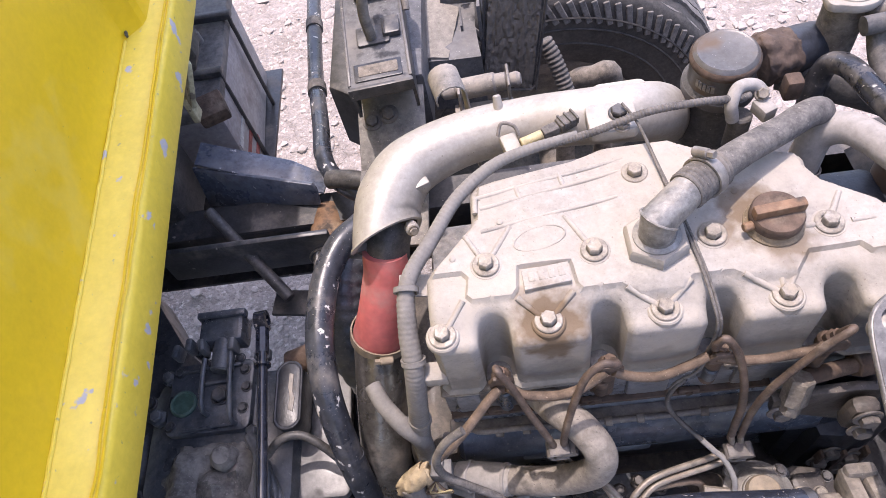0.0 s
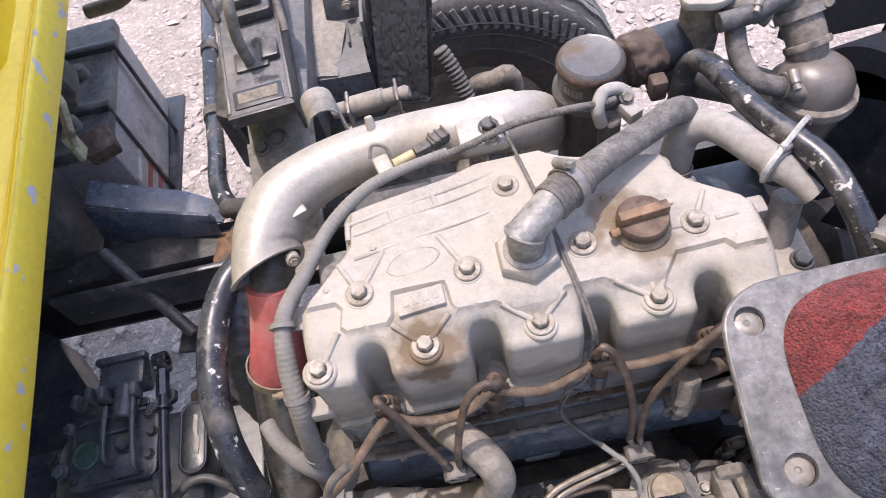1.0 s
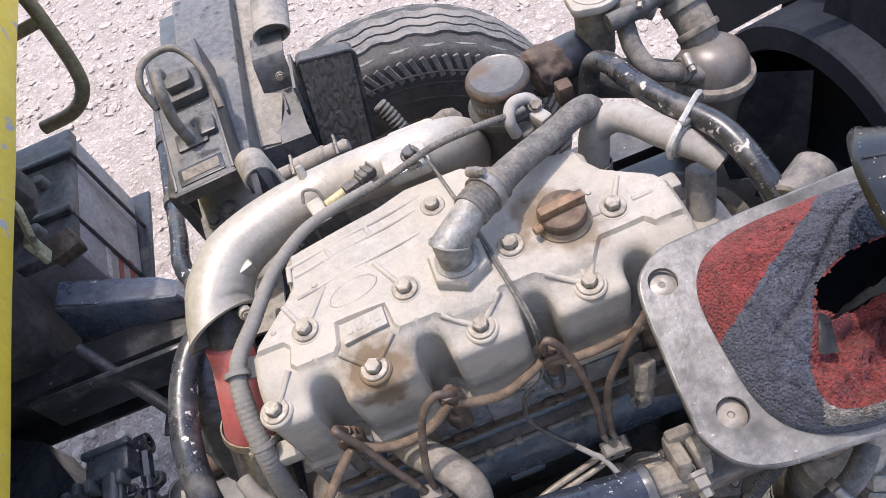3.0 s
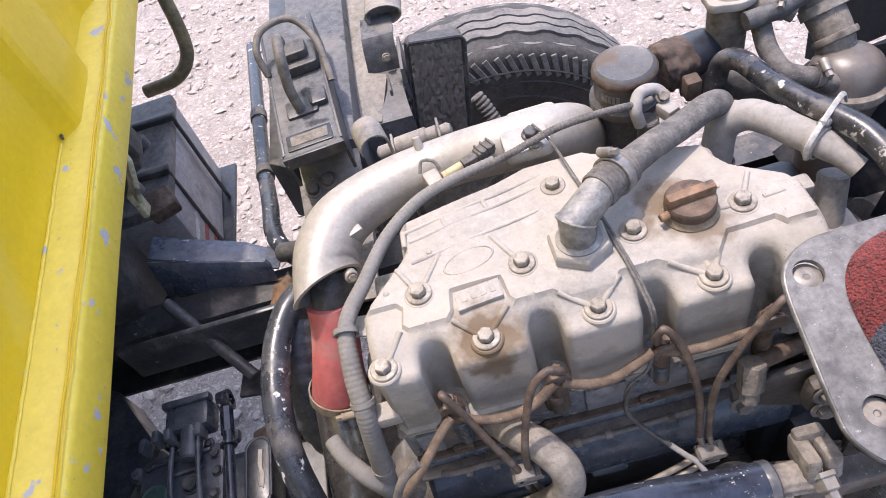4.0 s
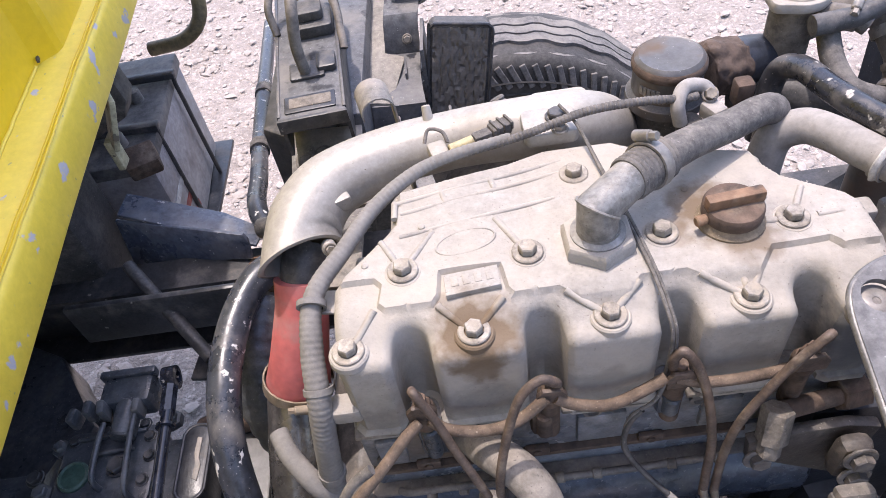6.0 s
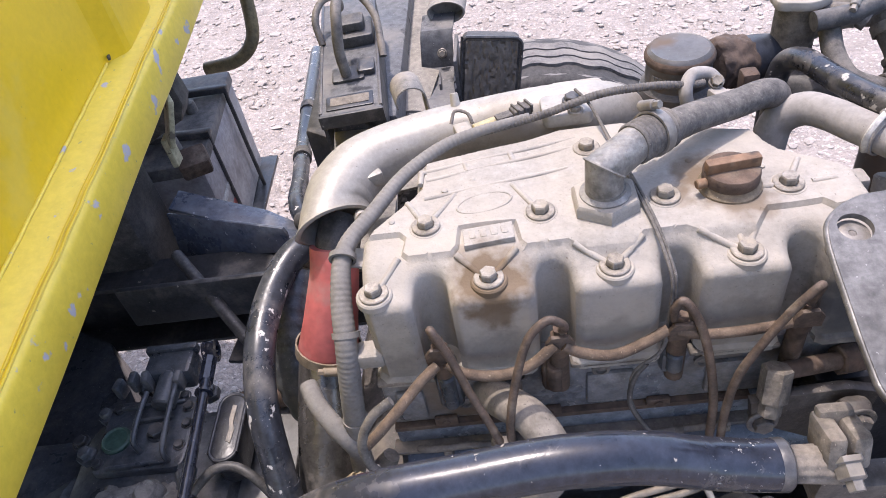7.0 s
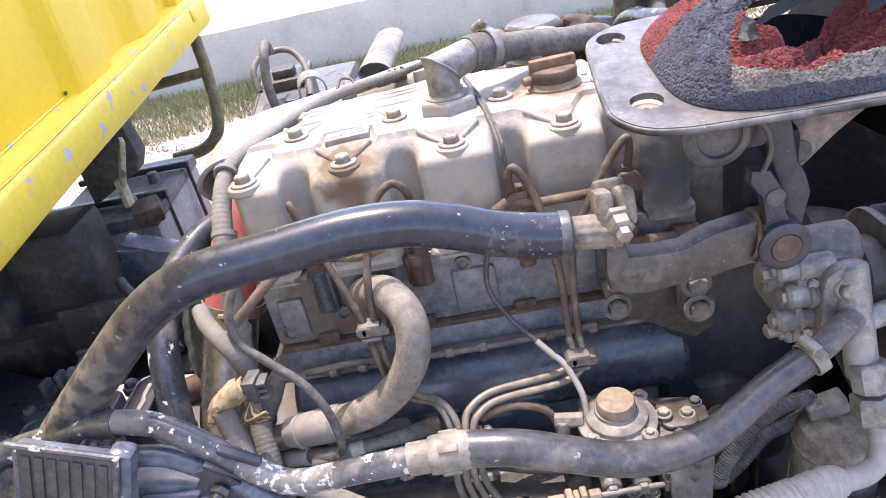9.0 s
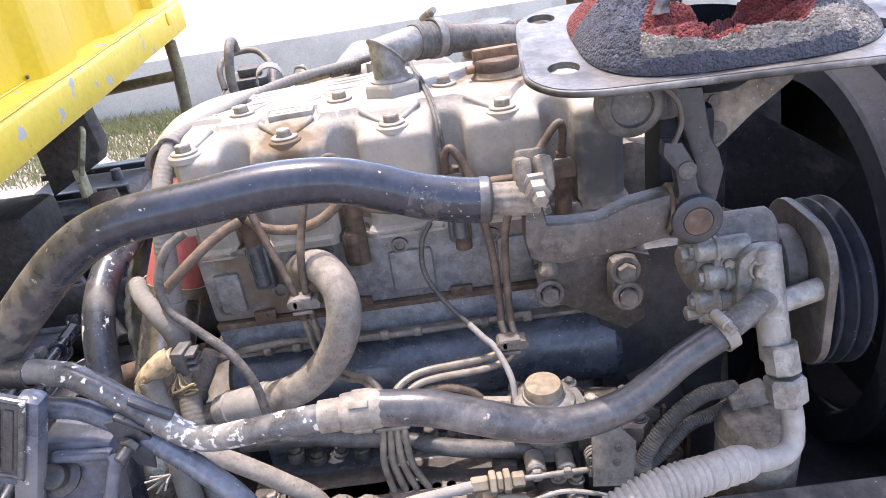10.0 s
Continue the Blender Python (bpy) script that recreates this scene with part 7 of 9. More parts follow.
# ---- power steering pump, pulley, hoses ----
def steering_pump():
    o = thing("power_steering_pump", "dusty cast power-steering pump with pulley", "pump", L(0.50, -0.24, -0.25))
    bm = bmesh.new()
    box(bm, L(0.475, -0.215, -0.150), (0.075, 0.06, 0.062), bevel=0.014)
    rod(bm, L(0.44, -0.212, -0.130), L(0.52, -0.212, -0.130), 0.024, n=20, edge=0.004)
    rod(bm, L(0.43, -0.225, -0.142), L(0.47, -0.225, -0.142), 0.0145, n=16, edge=0.003)
    part("body", bm, "iron", o)
    # stacked rounded barrels and webs of the casting
    for x0, x1, y, z, r in ((0.436, 0.488, -0.243, -0.124, 0.0105), (0.444, 0.492, -0.247, -0.150, 0.0125), (0.438, 0.486, -0.243, -0.178, 0.0115), (0.448, 0.49, -0.240, -0.198, 0.009)):
        bm = bmesh.new()
        rod(bm, L(x0, y, z), L(x1, y, z), r, n=20, edge=0.003)
        rod(bm, L(x0 - 0.004, y, z), L(x0 + 0.003, y, z), r * 0.62, n=6, edge=0.001)
        rod(bm, L(x0 + 0.018, y, z), L(x0 + 0.023, y, z), r * 1.14, n=20, edge=0.001)
        part("casting_barrel", bm, "rust_silver", o)
    for x in (0.456, 0.474):
        bm = bmesh.new()
        slab(bm, rounded(-0.026, -0.044, 0.0, 0.040, 0.008, 4), -0.003, 0.003, Matrix.Translation(L(x, -0.226, -0.160)) @ Matrix.Rotation(radians(90), 4, 'Z') @ Matrix.Rotation(radians(90), 4, 'X'), bevel=0.001)
        part("casting_web", bm, "rust_silver", o)
    for x, z in ((0.466, -0.137), (0.482, -0.164), (0.464, -0.19)):
        shared("bolt", BOLT_S, o, axis_pose(L(x, -0.2495, z), (0, -1, 0.1)) @ Matrix.Scale(0.8, 4))
    bm = bmesh.new()
    slab(bm, rounded(-0.02, -0.042, 0.02, 0.042, 0.019, 6), -0.006, 0.006, Matrix.Translation(L(0.490, -0.258, -0.160)) @ Matrix.Rotation(radians(90), 4, 'X'), bevel=0.002)
    part("flange", bm, "rust_silver", o)
    bm = bmesh.new()
    rod(bm, L(0.4951, -0.2545, -0.120), L(0.500, -0.285, -0.225), 0.0140, n=22, edge=0.003)
    rod(bm, L(0.500, -0.268, -0.176), L(0.548, -0.262, -0.168), 0.0105, n=18, edge=0.002)
    part("valve_body", bm, "rust_silver", o, "grey cast valve body")
    bm = bmesh.new()
    rod(bm, L(0.501, -0.285, -0.205), L(0.503, -0.294, -0.232), 0.0160, n=8, edge=0.002)
    rod(bm, L(0.503, -0.295, -0.234), L(0.506, -0.300, -0.262), 0.0180, n=6, edge=0.003)
    part("union_nut", bm, "rust_silver", o)
    for x, z in ((0.489, -0.139), (0.491, -0.180)):
        shared("bolt", BOLT_S, o, axis_pose(L(x, -0.264, z), (0, -1, 0.1)) @ Matrix.Scale(1.2, 4))
    for z, x in ((-0.128, 0.425), (-0.192, 0.432)):
        bm = bmesh.new()
        rod(bm, L(x, -0.24, z), L(x + 0.05, -0.235, z), 0.007, n=6, edge=0.001)
        part("stud", bm, "steel", o)
    bm = bmesh.new()
    slab(bm, rounded(-0.278, -0.262, -0.150, -0.112, 0.042, 8), -0.005, 0.004, Matrix(((0, 0, 1, 0.549), (1, 0, 0, 0), (0, 1, 0, H), (0, 0, 0, 1))), bevel=0.002)
    part("mount_plate", bm, "iron_brown", o, "rounded brown-grey mounting plate")
    bm = bmesh.new()
    rod(bm, L(0.520, -0.212, -0.165), L(0.545, -0.212, -0.165), 0.036, n=28, edge=0.004)
    part("pump_nose", bm, "iron_brown", o)
    bm = bmesh.new()
    lathe(bm, [(0.02, -0.002), (0.045, -0.001), (0.06, -0.004), (0.072, -0.010), (0.080, -0.010), (0.084, -0.007), (0.084, -0.004), (0.076, 0.002), (0.084, 0.008), (0.0845, 0.010), (0.076, 0.016), (0.085, 0.022), (0.085, 0.025), (0.078, 0.030), (0.03, 0.030)], L(0.568, -0.19, -0.205), (1, 0, 0), 56)
    part("pulley", bm, "shroud", o, "dull dark steel pulley wheel")
    return o


steering_pump()


def steering_hose():
    o = thing("steering_hose", "black rubber steering hose joined to a chipped metal pipe", "hose", L(0.2, -0.31, -0.25))
    bm = bmesh.new()
    tube(bm, [L(0.146, -0.347, -0.171), L(0.187, -0.353, -0.173), L(0.227, -0.354, -0.188), L(0.264, -0.352, -0.204), L(0.302, -0.349, -0.211), L(0.343, -0.340, -0.209), L(0.375, -0.326, -0.201), L(0.406, -0.313, -0.188), L(0.448, -0.302, -0.172)], [0.0150, 0.0150, 0.0150, 0.0148, 0.0145, 0.0140, 0.0135, 0.0131, 0.0130], 24, 8)
    part("rubber_hose", bm, "bar_dusty", o, "dusty black rubber hose")
    bm = bmesh.new()
    tube(bm, [L(0.440, -0.304, -0.174), L(0.460, -0.296, -0.166), L(0.478, -0.284, -0.163), L(0.494, -0.270, -0.168)], [0.0112, 0.0115, 0.0118, 0.012], 20, 7)
    part("elbow", bm, "rubber", o, "dull cast elbow")
    clamp(o, L(0.443, -0.3035, -0.1735), Vector((0.035, 0.010, 0.014)), 0.0138, "steel", 0.011, (-0.5, -0.4, 1))
    bm = bmesh.new()
    tube(bm, [L(0.150, -0.3475, -0.171), L(0.143, -0.3475, -0.171), L(0.122, -0.348, -0.171), L(0.116, -0.348, -0.171)], [0.0150, 0.0165, 0.0165, 0.0155], 12, 5)
    sleeve = part("crimp_sleeve", bm, "clip_grey", o, "tan dusty crimped sleeve")
    for a in range(4):
        bm = bmesh.new()
        q = Vector((0, math.cos(a * 1.57 + 0.6), math.sin(a * 1.57 + 0.6)))
        box(bm, L(0.1325, -0.348, -0.171) + q * 0.0165, (0.016, 0.006, 0.003), Matrix.Rotation(a * 1.57 + 0.6 - 1.57, 3, 'X'), bevel=0.001)
        part("crimp_flat", bm, "clip_grey", sleeve)
    bm = bmesh.new()
    tube(bm, [L(0.120, -0.348, -0.171), L(0.099, -0.348, -0.172), L(0.065, -0.346, -0.176), L(0.034, -0.343, -0.181)], [0.0125, 0.0115, 0.0112, 0.011], 22, 7)
    tube(bm, [L(-0.047, -0.326, -0.166), L(-0.070, -0.319, -0.151), L(-0.095, -0.312, -0.135), L(-0.123, -0.303, -0.126), L(-0.172, -0.295, -0.124), L(-0.24, -0.285, -0.14), L(-0.36, -0.275, -0.17)], 0.011, 22, 7)
    pipe = part("metal_pipe", bm, "chipped_dusty", o, "chipped dusty black metal pipe")
    bm = bmesh.new()
    tube(bm, [L(0.036, -0.3433, -0.1807), L(0.003, -0.338, -0.187), L(-0.020, -0.332, -0.185), L(-0.048, -0.3257, -0.1655)], 0.0111, 22, 8)
    part("worn_bend", bm, "chipped_heavy", pipe, "bend scraped down to pale bare metal")
    bm = bmesh.new()
    lathe(bm, [(0.0112, -0.010), (0.0136, -0.010), (0.0136, 0.010), (0.0112, 0.010)], L(0.108, -0.348, -0.1715), (1, 0, 0.03), 22, cap=False)
    part("ferrule_ring", bm, "clip_grey", pipe)
    bm = bmesh.new()
    box(bm, L(-0.043, -0.331, -0.153), (0.038, 0.010, 0.006), Matrix.Rotation(0.62, 3, 'Y'), bevel=0.002)
    box(bm, L(-0.060, -0.333, -0.165), (0.036, 0.008, 0.005), Matrix.Rotation(0.62, 3, 'Y'), bevel=0.002)
    part("clip_strap", bm, "blue_black", pipe)
    bm = bmesh.new()
    slab(bm, [(-0.084, -0.160), (-0.066, -0.157), (-0.050, -0.180), (-0.056, -0.213), (-0.070, -0.206)], -0.002, 0.002, Matrix.Translation(L(0, -0.334, 0)) @ Matrix.Rotation(radians(90), 4, 'X'), bevel=0.001)
    bracket = part("pipe_bracket", bm, "blue_black", o, "folded blue-black pipe bracket")
    bm = bmesh.new()
    rod(bm, L(-0.066, -0.336, -0.181), L(-0.074, -0.352, -0.188), 0.0055, n=12, edge=0.001)
    rod(bm, L(-0.0665, -0.336, -0.1815), L(-0.069, -0.342, -0.1835), 0.0085, n=6, edge=0.001)
    part("clamp_screw", bm, "black", bracket)
    bm = bmesh.new()
    tube(bm, [L(-0.175, -0.306, -0.152), L(-0.139, -0.310, -0.154), L(-0.114, -0.312, -0.158), L(-0.090, -0.318, -0.167), L(-0.066, -0.324, -0.180), L(-0.039, -0.334, -0.197), L(-0.009, -0.344, -0.220), L(0.017, -0.354, -0.246), L(0.035, -0.362, -0.29), L(0.040, -0.37, -0.36)], 0.0098, 20, 7)
    part("second_pipe", bm, "blue_gloss", o, "blue-black second pipe")
    bm = bmesh.new()
    lathe(bm, [(0.0112, -0.010), (0.0128, -0.010), (0.0128, 0.010), (0.0112, 0.010)], L(-0.160, -0.297, -0.1245), (1, -0.15, 0.0), 20, cap=False)
    part("rubber_sleeve", bm, "rubber_dark", o)
    return o


steering_hose()


def pressure_line():
    o = thing("pressure_line", "grey metal pressure pipe ending in a ribbed flexible hose", "hose", L(0.47, -0.33, -0.35))
    bm = bmesh.new()
    tube(bm, [L(0.505, -0.297, -0.25), L(0.511, -0.30, -0.275), L(0.512, -0.304, -0.298), L(0.504, -0.312, -0.309), L(0.482, -0.325, -0.303), L(0.454, -0.336, -0.292)], 0.0100, 20, 7)
    part("metal_pipe", bm, "hose_pale", o, "pale dusty bent pipe")
    bm = bmesh.new()
    tube(bm, [L(0.459, -0.3335, -0.2935), L(0.451, -0.337, -0.291), L(0.430, -0.344, -0.288), L(0.412, -0.350, -0.287)], [0.0135, 0.0158, 0.0160, 0.0160], 22, 6)
    ferrule = part("ferrule", bm, "hose_pale", o, "crimped ferrule with worn marks")
    for k in range(3):
        bm = bmesh.new()
        lathe(bm, [(0.0155, -0.0016), (0.0166, -0.0008), (0.0166, 0.0008), (0.0155, 0.0016)], L(0.446 - 0.010 * k, -0.3385 - 0.0036 * k, -0.2903 + 0.0014 * k), (-0.93, -0.33, 0.14), 20, cap=False)
        part("crimp_ring", bm, "hose_pale", ferrule)
    bm = bmesh.new()
    tube(bm, [L(0.416, -0.349, -0.287), L(0.392, -0.356, -0.284), L(0.360, -0.362, -0.287), L(0.32, -0.370, -0.305), L(0.28, -0.38, -0.35), L(0.25, -0.385, -0.42)], 0.0172, 24, 7, ridge=0.0026, pitch=0.0058)
    part("ribbed_hose", bm, "hose_pale", o, "dusty ribbed flexible hose")
    return o


pressure_line()


# ---- fuel pump and filter head ----
def lift_pump():
    o = thing("fuel_lift_pump", "cast fuel filter head with a domed brown cap", "fuel pump", L(0.296, -0.194, -0.42))
    c = L(0.296, -0.194, -0.312)
    bm = bmesh.new()
    lathe(bm, [(0.030, -0.06), (0.031, -0.034), (0.035, -0.03), (0.035, -0.014), (0.038, -0.012), (0.043, -0.009), (0.0435, -0.006), (0.043, -0.002), (0.036, 0.0), (0.034, 0.001), (0.033, 0.006), (0.027, 0.010), (0.0235, 0.011), (0.0225, 0.0145), (0.020, 0.015)], c, (0, -0.05, 1), 36)
    for k in range(4):
        a = 0.7 + k * math.pi / 2
        rod(bm, c + Vector((0.042 * math.cos(a), 0.042 * math.sin(a), -0.008)), c + Vector((0.042 * math.cos(a), 0.042 * math.sin(a), 0.002)), 0.009, n=14, edge=0.001)
    part("body", bm, "rust_silver", o)
    for k in range(4):
        a = 0.7 + k * math.pi / 2
        shared("bolt", BOLT_S, o, Matrix.Translation(c + Vector((0.042 * math.cos(a), 0.042 * math.sin(a), 0.001))) @ Matrix.Scale(0.75, 4))
    bm = bmesh.new()
    lathe(bm, [(0.021, 0.010), (0.021, 0.022), (0.019, 0.0265), (0.0, 0.028)], c, (0, -0.05, 1), 30, cap=False)
    part("cap", bm, "brass", o, "dusty brown domed cap")
    bm = bmesh.new()
    rod(bm, c + Vector((-0.035, 0.004, 0.0)), c + Vector((-0.066, 0.01, 0.0)), 0.0085, n=6, edge=0.001)
    rod(bm, c + Vector((-0.058, 0.004, 0.003)), c + Vector((-0.058, 0.004, -0.05)), 0.0075, n=6, edge=0.001)
    part("banjo_union", bm, "clip_grey", o, "dusty steel union")
    bm = bmesh.new()
    slab(bm, [(0.03, 0.028), (0.055, 0.036), (0.085, 0.03), (0.10, 0.012), (0.098, -0.012), (0.108, -0.03), (0.095, -0.045), (0.07, -0.04), (0.05, -0.03), (0.03, -0.03)], -0.05, -0.014, Matrix.Translation(c), bevel=0.004)
    slab(bm, rounded(0.045, -0.02, 0.085, 0.024, 0.012, 5), -0.014, -0.008, Matrix.Translation(c), bevel=0.003)
    part("bracket", bm, "iron_brown", o)
    for dx, dy in ((0.095, -0.03), (0.04, 0.026), (0.09, 0.018), (0.06, -0.026)):
        shared("bolt", BOLT_D, o, Matrix.Translation(c + Vector((dx, dy, -0.014))) @ Matrix.Scale(0.6, 4))
    for dx, dz, r in ((-0.02, -0.05, 0.011), (0.012, -0.052, 0.010)):
        bm = bmesh.new()
        rod(bm, c + Vector((dx, -0.025, dz)), c + Vector((dx, -0.052, dz)), r, n=18, edge=0.002)
        rod(bm, c + Vector((dx, -0.052, dz)), c + Vector((dx, -0.058, dz)), r * 0.7, n=6, edge=0.001)
        part("plunger_plug", bm, "steel", o)
    for dx, dz in ((0.05, -0.005), (0.075, -0.01)):
        shared("bolt", BOLT_S, o, Matrix.Translation(c + Vector((dx, -0.002, dz))))
    return o


lift_pump()


def injection_pump():
    o = thing("injection_pump", "dust-caked fuel injection pump low on the engine", "injection pump", L(0.16, -0.21, -0.55))
    bm = bmesh.new()
    box(bm, L(0.13, -0.19, -0.43), (0.30, 0.10, 0.09), bevel=0.015)
    box(bm, L(0.13, -0.20, -0.50), (0.28, 0.12, 0.09), bevel=0.02)
    part("body", bm, "iron_brown", o)
    # row of nuts and ribs on the dark upper face
    for k in range(9):
        x = 0.0 + 0.027 * k
        y, z = -0.150 - 0.008 * (k % 2), -0.372 - 0.004 * (k % 3)
        bm = bmesh.new()
        rod(bm, L(x, y, z - 0.03), L(x, y, z), 0.0105, n=16, edge=0.002)
        rod(bm, L(x, y, z), L(x, y, z + 0.008), 0.0075, n=6, edge=0.001)
        part("barrel_nut", bm, "iron_brown", o)
    for k in range(6):
        bm = bmesh.new()
        box(bm, L(-0.005 + 0.045 * k, -0.243, -0.43), (0.006, 0.012, 0.07), bevel=0.002)
        part("side_rib", bm, "iron_brown", o)
    for k in range(7):
        shared("bolt", BOLT_S, o, axis_pose(L(0.015 + 0.038 * k, -0.2405, -0.398 - 0.02 * (k % 2)), (0, -1, 0.2)) @ Matrix.Scale(0.85, 4))
    bm = bmesh.new()
    box(bm, L(0.10, -0.158, -0.392), (0.26, 0.05, 0.014), bevel=0.004)
    part("barrel_deck", bm, "gear", o)
    for k in range(4):
        bm = bmesh.new()
        lathe(bm, [(0.0075, 0), (0.0075, 0.012), (0.006, 0.014), (0.0055, 0.02)], L(0.135 + 0.016 * k, -0.222, -0.405), (0, 0, 1), 8)
        part("delivery_valve", bm, "brass", o)
    bm = bmesh.new()
    box(bm, L(0.26, -0.24, -0.42), (0.07, 0.03, 0.05), bevel=0.006)
    box(bm, L(0.215, -0.245, -0.405), (0.025, 0.02, 0.05), Matrix.Rotation(0.5, 3, 'Y'), bevel=0.004)
    part("governor_lever", bm, "iron_brown", o)
    for x, y, z in ((0.03, -0.235, -0.38), (0.06, -0.235, -0.385), (0.19, -0.24, -0.40), (0.09, -0.24, -0.385)):
        shared("bolt", BOLT_I, o, Matrix.Translation(L(x, y, z)))
    bm = bmesh.new()
    box(bm, L(0.065, -0.225, -0.40), (0.11, 0.05, 0.03), bevel=0.006)
    part("top_plate", bm, "iron_brown", o)
    for x, y, z, w, d, h in ((0.30, -0.225, -0.41, 0.05, 0.06, 0.05), (0.345, -0.215, -0.40, 0.03, 0.04, 0.07), (0.245, -0.205, -0.385, 0.03, 0.03, 0.03), (-0.02, -0.20, -0.41, 0.05, 0.07, 0.05)):
        bm = bmesh.new()
        box(bm, L(x, y, z), (w, d, h), bevel=0.007)
        part("pump_lug", bm, "iron_brown", o)
    for x, y, z in ((0.30, -0.235, -0.384), (0.345, -0.215, -0.364), (0.318, -0.24, -0.384), (-0.02, -0.21, -0.384)):
        shared("bolt", BOLT_S, o, Matrix.Translation(L(x, y, z)))
    for k in range(2):
        bm = bmesh.new()
        rod(bm, L(0.285 + 0.03 * k, -0.25, -0.395), L(0.285 + 0.03 * k, -0.275, -0.395), 0.012, n=18, edge=0.002)
        part("rack_plug", bm, "steel", o)
    bm = bmesh.new()
    slab(bm, [(-0.022, -0.03), (0.018, -0.034), (0.026, 0.012), (0.008, 0.034), (-0.018, 0.024)], -0.002, 0.002, Matrix.Translation(L(0.352, -0.262, -0.335)) @ Matrix.Rotation(radians(70), 4, 'X'), bevel=0.0008)
    lever = part("stop_lever", bm, "iron", o, "drilled steel stop lever")
    for dx, dz in ((0.006, 0.012), (0.004, -0.006)):
        bm = bmesh.new()
        rod(bm, L(0.352 + dx, -0.2645, -0.335 + dz), L(0.352 + dx, -0.268, -0.335 + dz), 0.0038, n=12)
        part("pin", bm, "rubber_dark", lever)
    bm = bmesh.new()
    tube(bm, [L(0.338 + 0.010 * math.cos(a) , -0.255 + 0.0007 * a, -0.345 + 0.010 * math.sin(a)) for a in [0.5 * k for k in range(40)]], 0.0014, 6, 2)
    part("return_spring", bm, "steel", o)
    return o


injection_pump()


def throttle_cable():
    o = thing("throttle_cable", "pale dusty control cable with brass adjuster nuts", "control cable", L(0.25, -0.25, -0.42))
    bm = bmesh.new()
    tube(bm, [L(0.06, -0.30, -0.40), L(0.09, -0.292, -0.365), L(0.130, -0.28, -0.350), L(0.175, -0.268, -0.352), L(0.222, -0.256, -0.357)], 0.0056, 14, 7)
    part("outer_sleeve", bm, "hose_pale", o)
    for k, (r, h) in enumerate(((0.0085, 0.018), (0.0130, 0.007), (0.0105, 0.006), (0.0130, 0.007), (0.0085, 0.013))):
        bm = bmesh.new()
        x = 0.206 + (0, 0.019, 0.027, 0.034, 0.043)[k]
        rod(bm, L(x, -0.257 + 0.06 * (x - 0.22), -0.3565 - 0.05 * (x - 0.22)), L(x + h, -0.257 + 0.06 * (x + h - 0.22), -0.3565 - 0.05 * (x + h - 0.22)), r, n=6, edge=0.0012)
        part("adjuster_nut", bm, "brass", o, "dusty brass nut")
    bm = bmesh.new()
    tube(bm, [L(0.255, -0.254, -0.359), L(0.31, -0.249, -0.363), L(0.352, -0.246, -0.366)], 0.0032, 10, 5)
    part("inner_rod", bm, "steel", o)
    bm = bmesh.new()
    rod(bm, L(0.330, -0.247, -0.364), L(0.374, -0.243, -0.367), 0.0085, n=16, edge=0.001)
    bmesh.ops.create_icosphere(bm, subdivisions=3, radius=0.0145, matrix=Matrix.Translation(L(0.385, -0.242, -0.369)))
    part("ball_joint", bm, "iron_dust", o, "dusty ball joint")
    bm = bmesh.new()
    tube(bm, [L(0.236, -0.262, -0.376), L(0.262, -0.262, -0.384), L(0.30, -0.262, -0.376), L(0.335, -0.262, -0.385), L(0.37, -0.262, -0.40)], 0.0026, 8, 6)
    part("stop_wire", bm, "hose_pale", o)
    bm = bmesh.new()
    rod(bm, L(0.230, -0.262, -0.376), L(0.262, -0.262, -0.382), 0.0072, n=12, edge=0.001)
    part("wire_ferrule", bm, "brass", o)
    return o


throttle_cable()


def corrugated_loom():
    o = thing("corrugated_conduit", "dark ribbed plastic wiring conduit by the pump", "conduit", L(0.40, -0.25, -0.38))
    for k, (pts, r) in enumerate((([L(0.386, -0.250, -0.362), L(0.400, -0.244, -0.340), L(0.428, -0.234, -0.316), L(0.460, -0.222, -0.306), L(0.495, -0.212, -0.311)], 0.0088),
                                  ([L(0.392, -0.246, -0.372), L(0.416, -0.238, -0.356), L(0.444, -0.225, -0.340), L(0.476, -0.214, -0.340), L(0.506, -0.205, -0.330)], 0.0078))):
        bm = bmesh.new()
        tube(bm, pts, r, 14, 12, ridge=0.0011, pitch=0.0030)
        part("ribbed_conduit", bm, "rubber_dark", o)
    bm = bmesh.new()
    box(bm, L(0.505, -0.222, -0.316), (0.040, 0.020, 0.022), Matrix.Rotation(-0.3, 3, 'Y'), bevel=0.003)
    part("clip_bracket", bm, "grey_sheet", o, "grey folded clip")
    return o


corrugated_loom()


def front_crossmember():
    bm = bmesh.new()
    box(bm, L(0.62, 0.05, -0.62), (0.62, 0.98, 0.09), bevel=0.02)
    o = thing("front_crossmember", "dark dusty front chassis crossmember", "crossmember", L(0.62, 0.05, -0.66))
    part("beam", bm, "arm_black", o)
    for y in (-0.30, -0.12, 0.22, 0.40):
        bm = bmesh.new()
        slab(bm, rounded(0.36, y - 0.03, 0.44, y + 0.03, 0.012, 4), -0.576, -0.568, Matrix.Translation((0, 0, H)), bevel=0.002)
        part("mount_pad", bm, "iron_brown", o)
        shared("bolt", BOLT_I, o, Matrix.Translation(L(0.40, y, -0.568)))
    bm = bmesh.new()
    box(bm, L(0.86, -0.32, -0.36), (0.36, 0.02, 0.62), bevel=0.006)
    solo("radiator_side_panel", bm, "blue_black", "blue-black sheet panel beside the radiator", "panel", L(0.86, -0.32, -0.6))


front_crossmember()


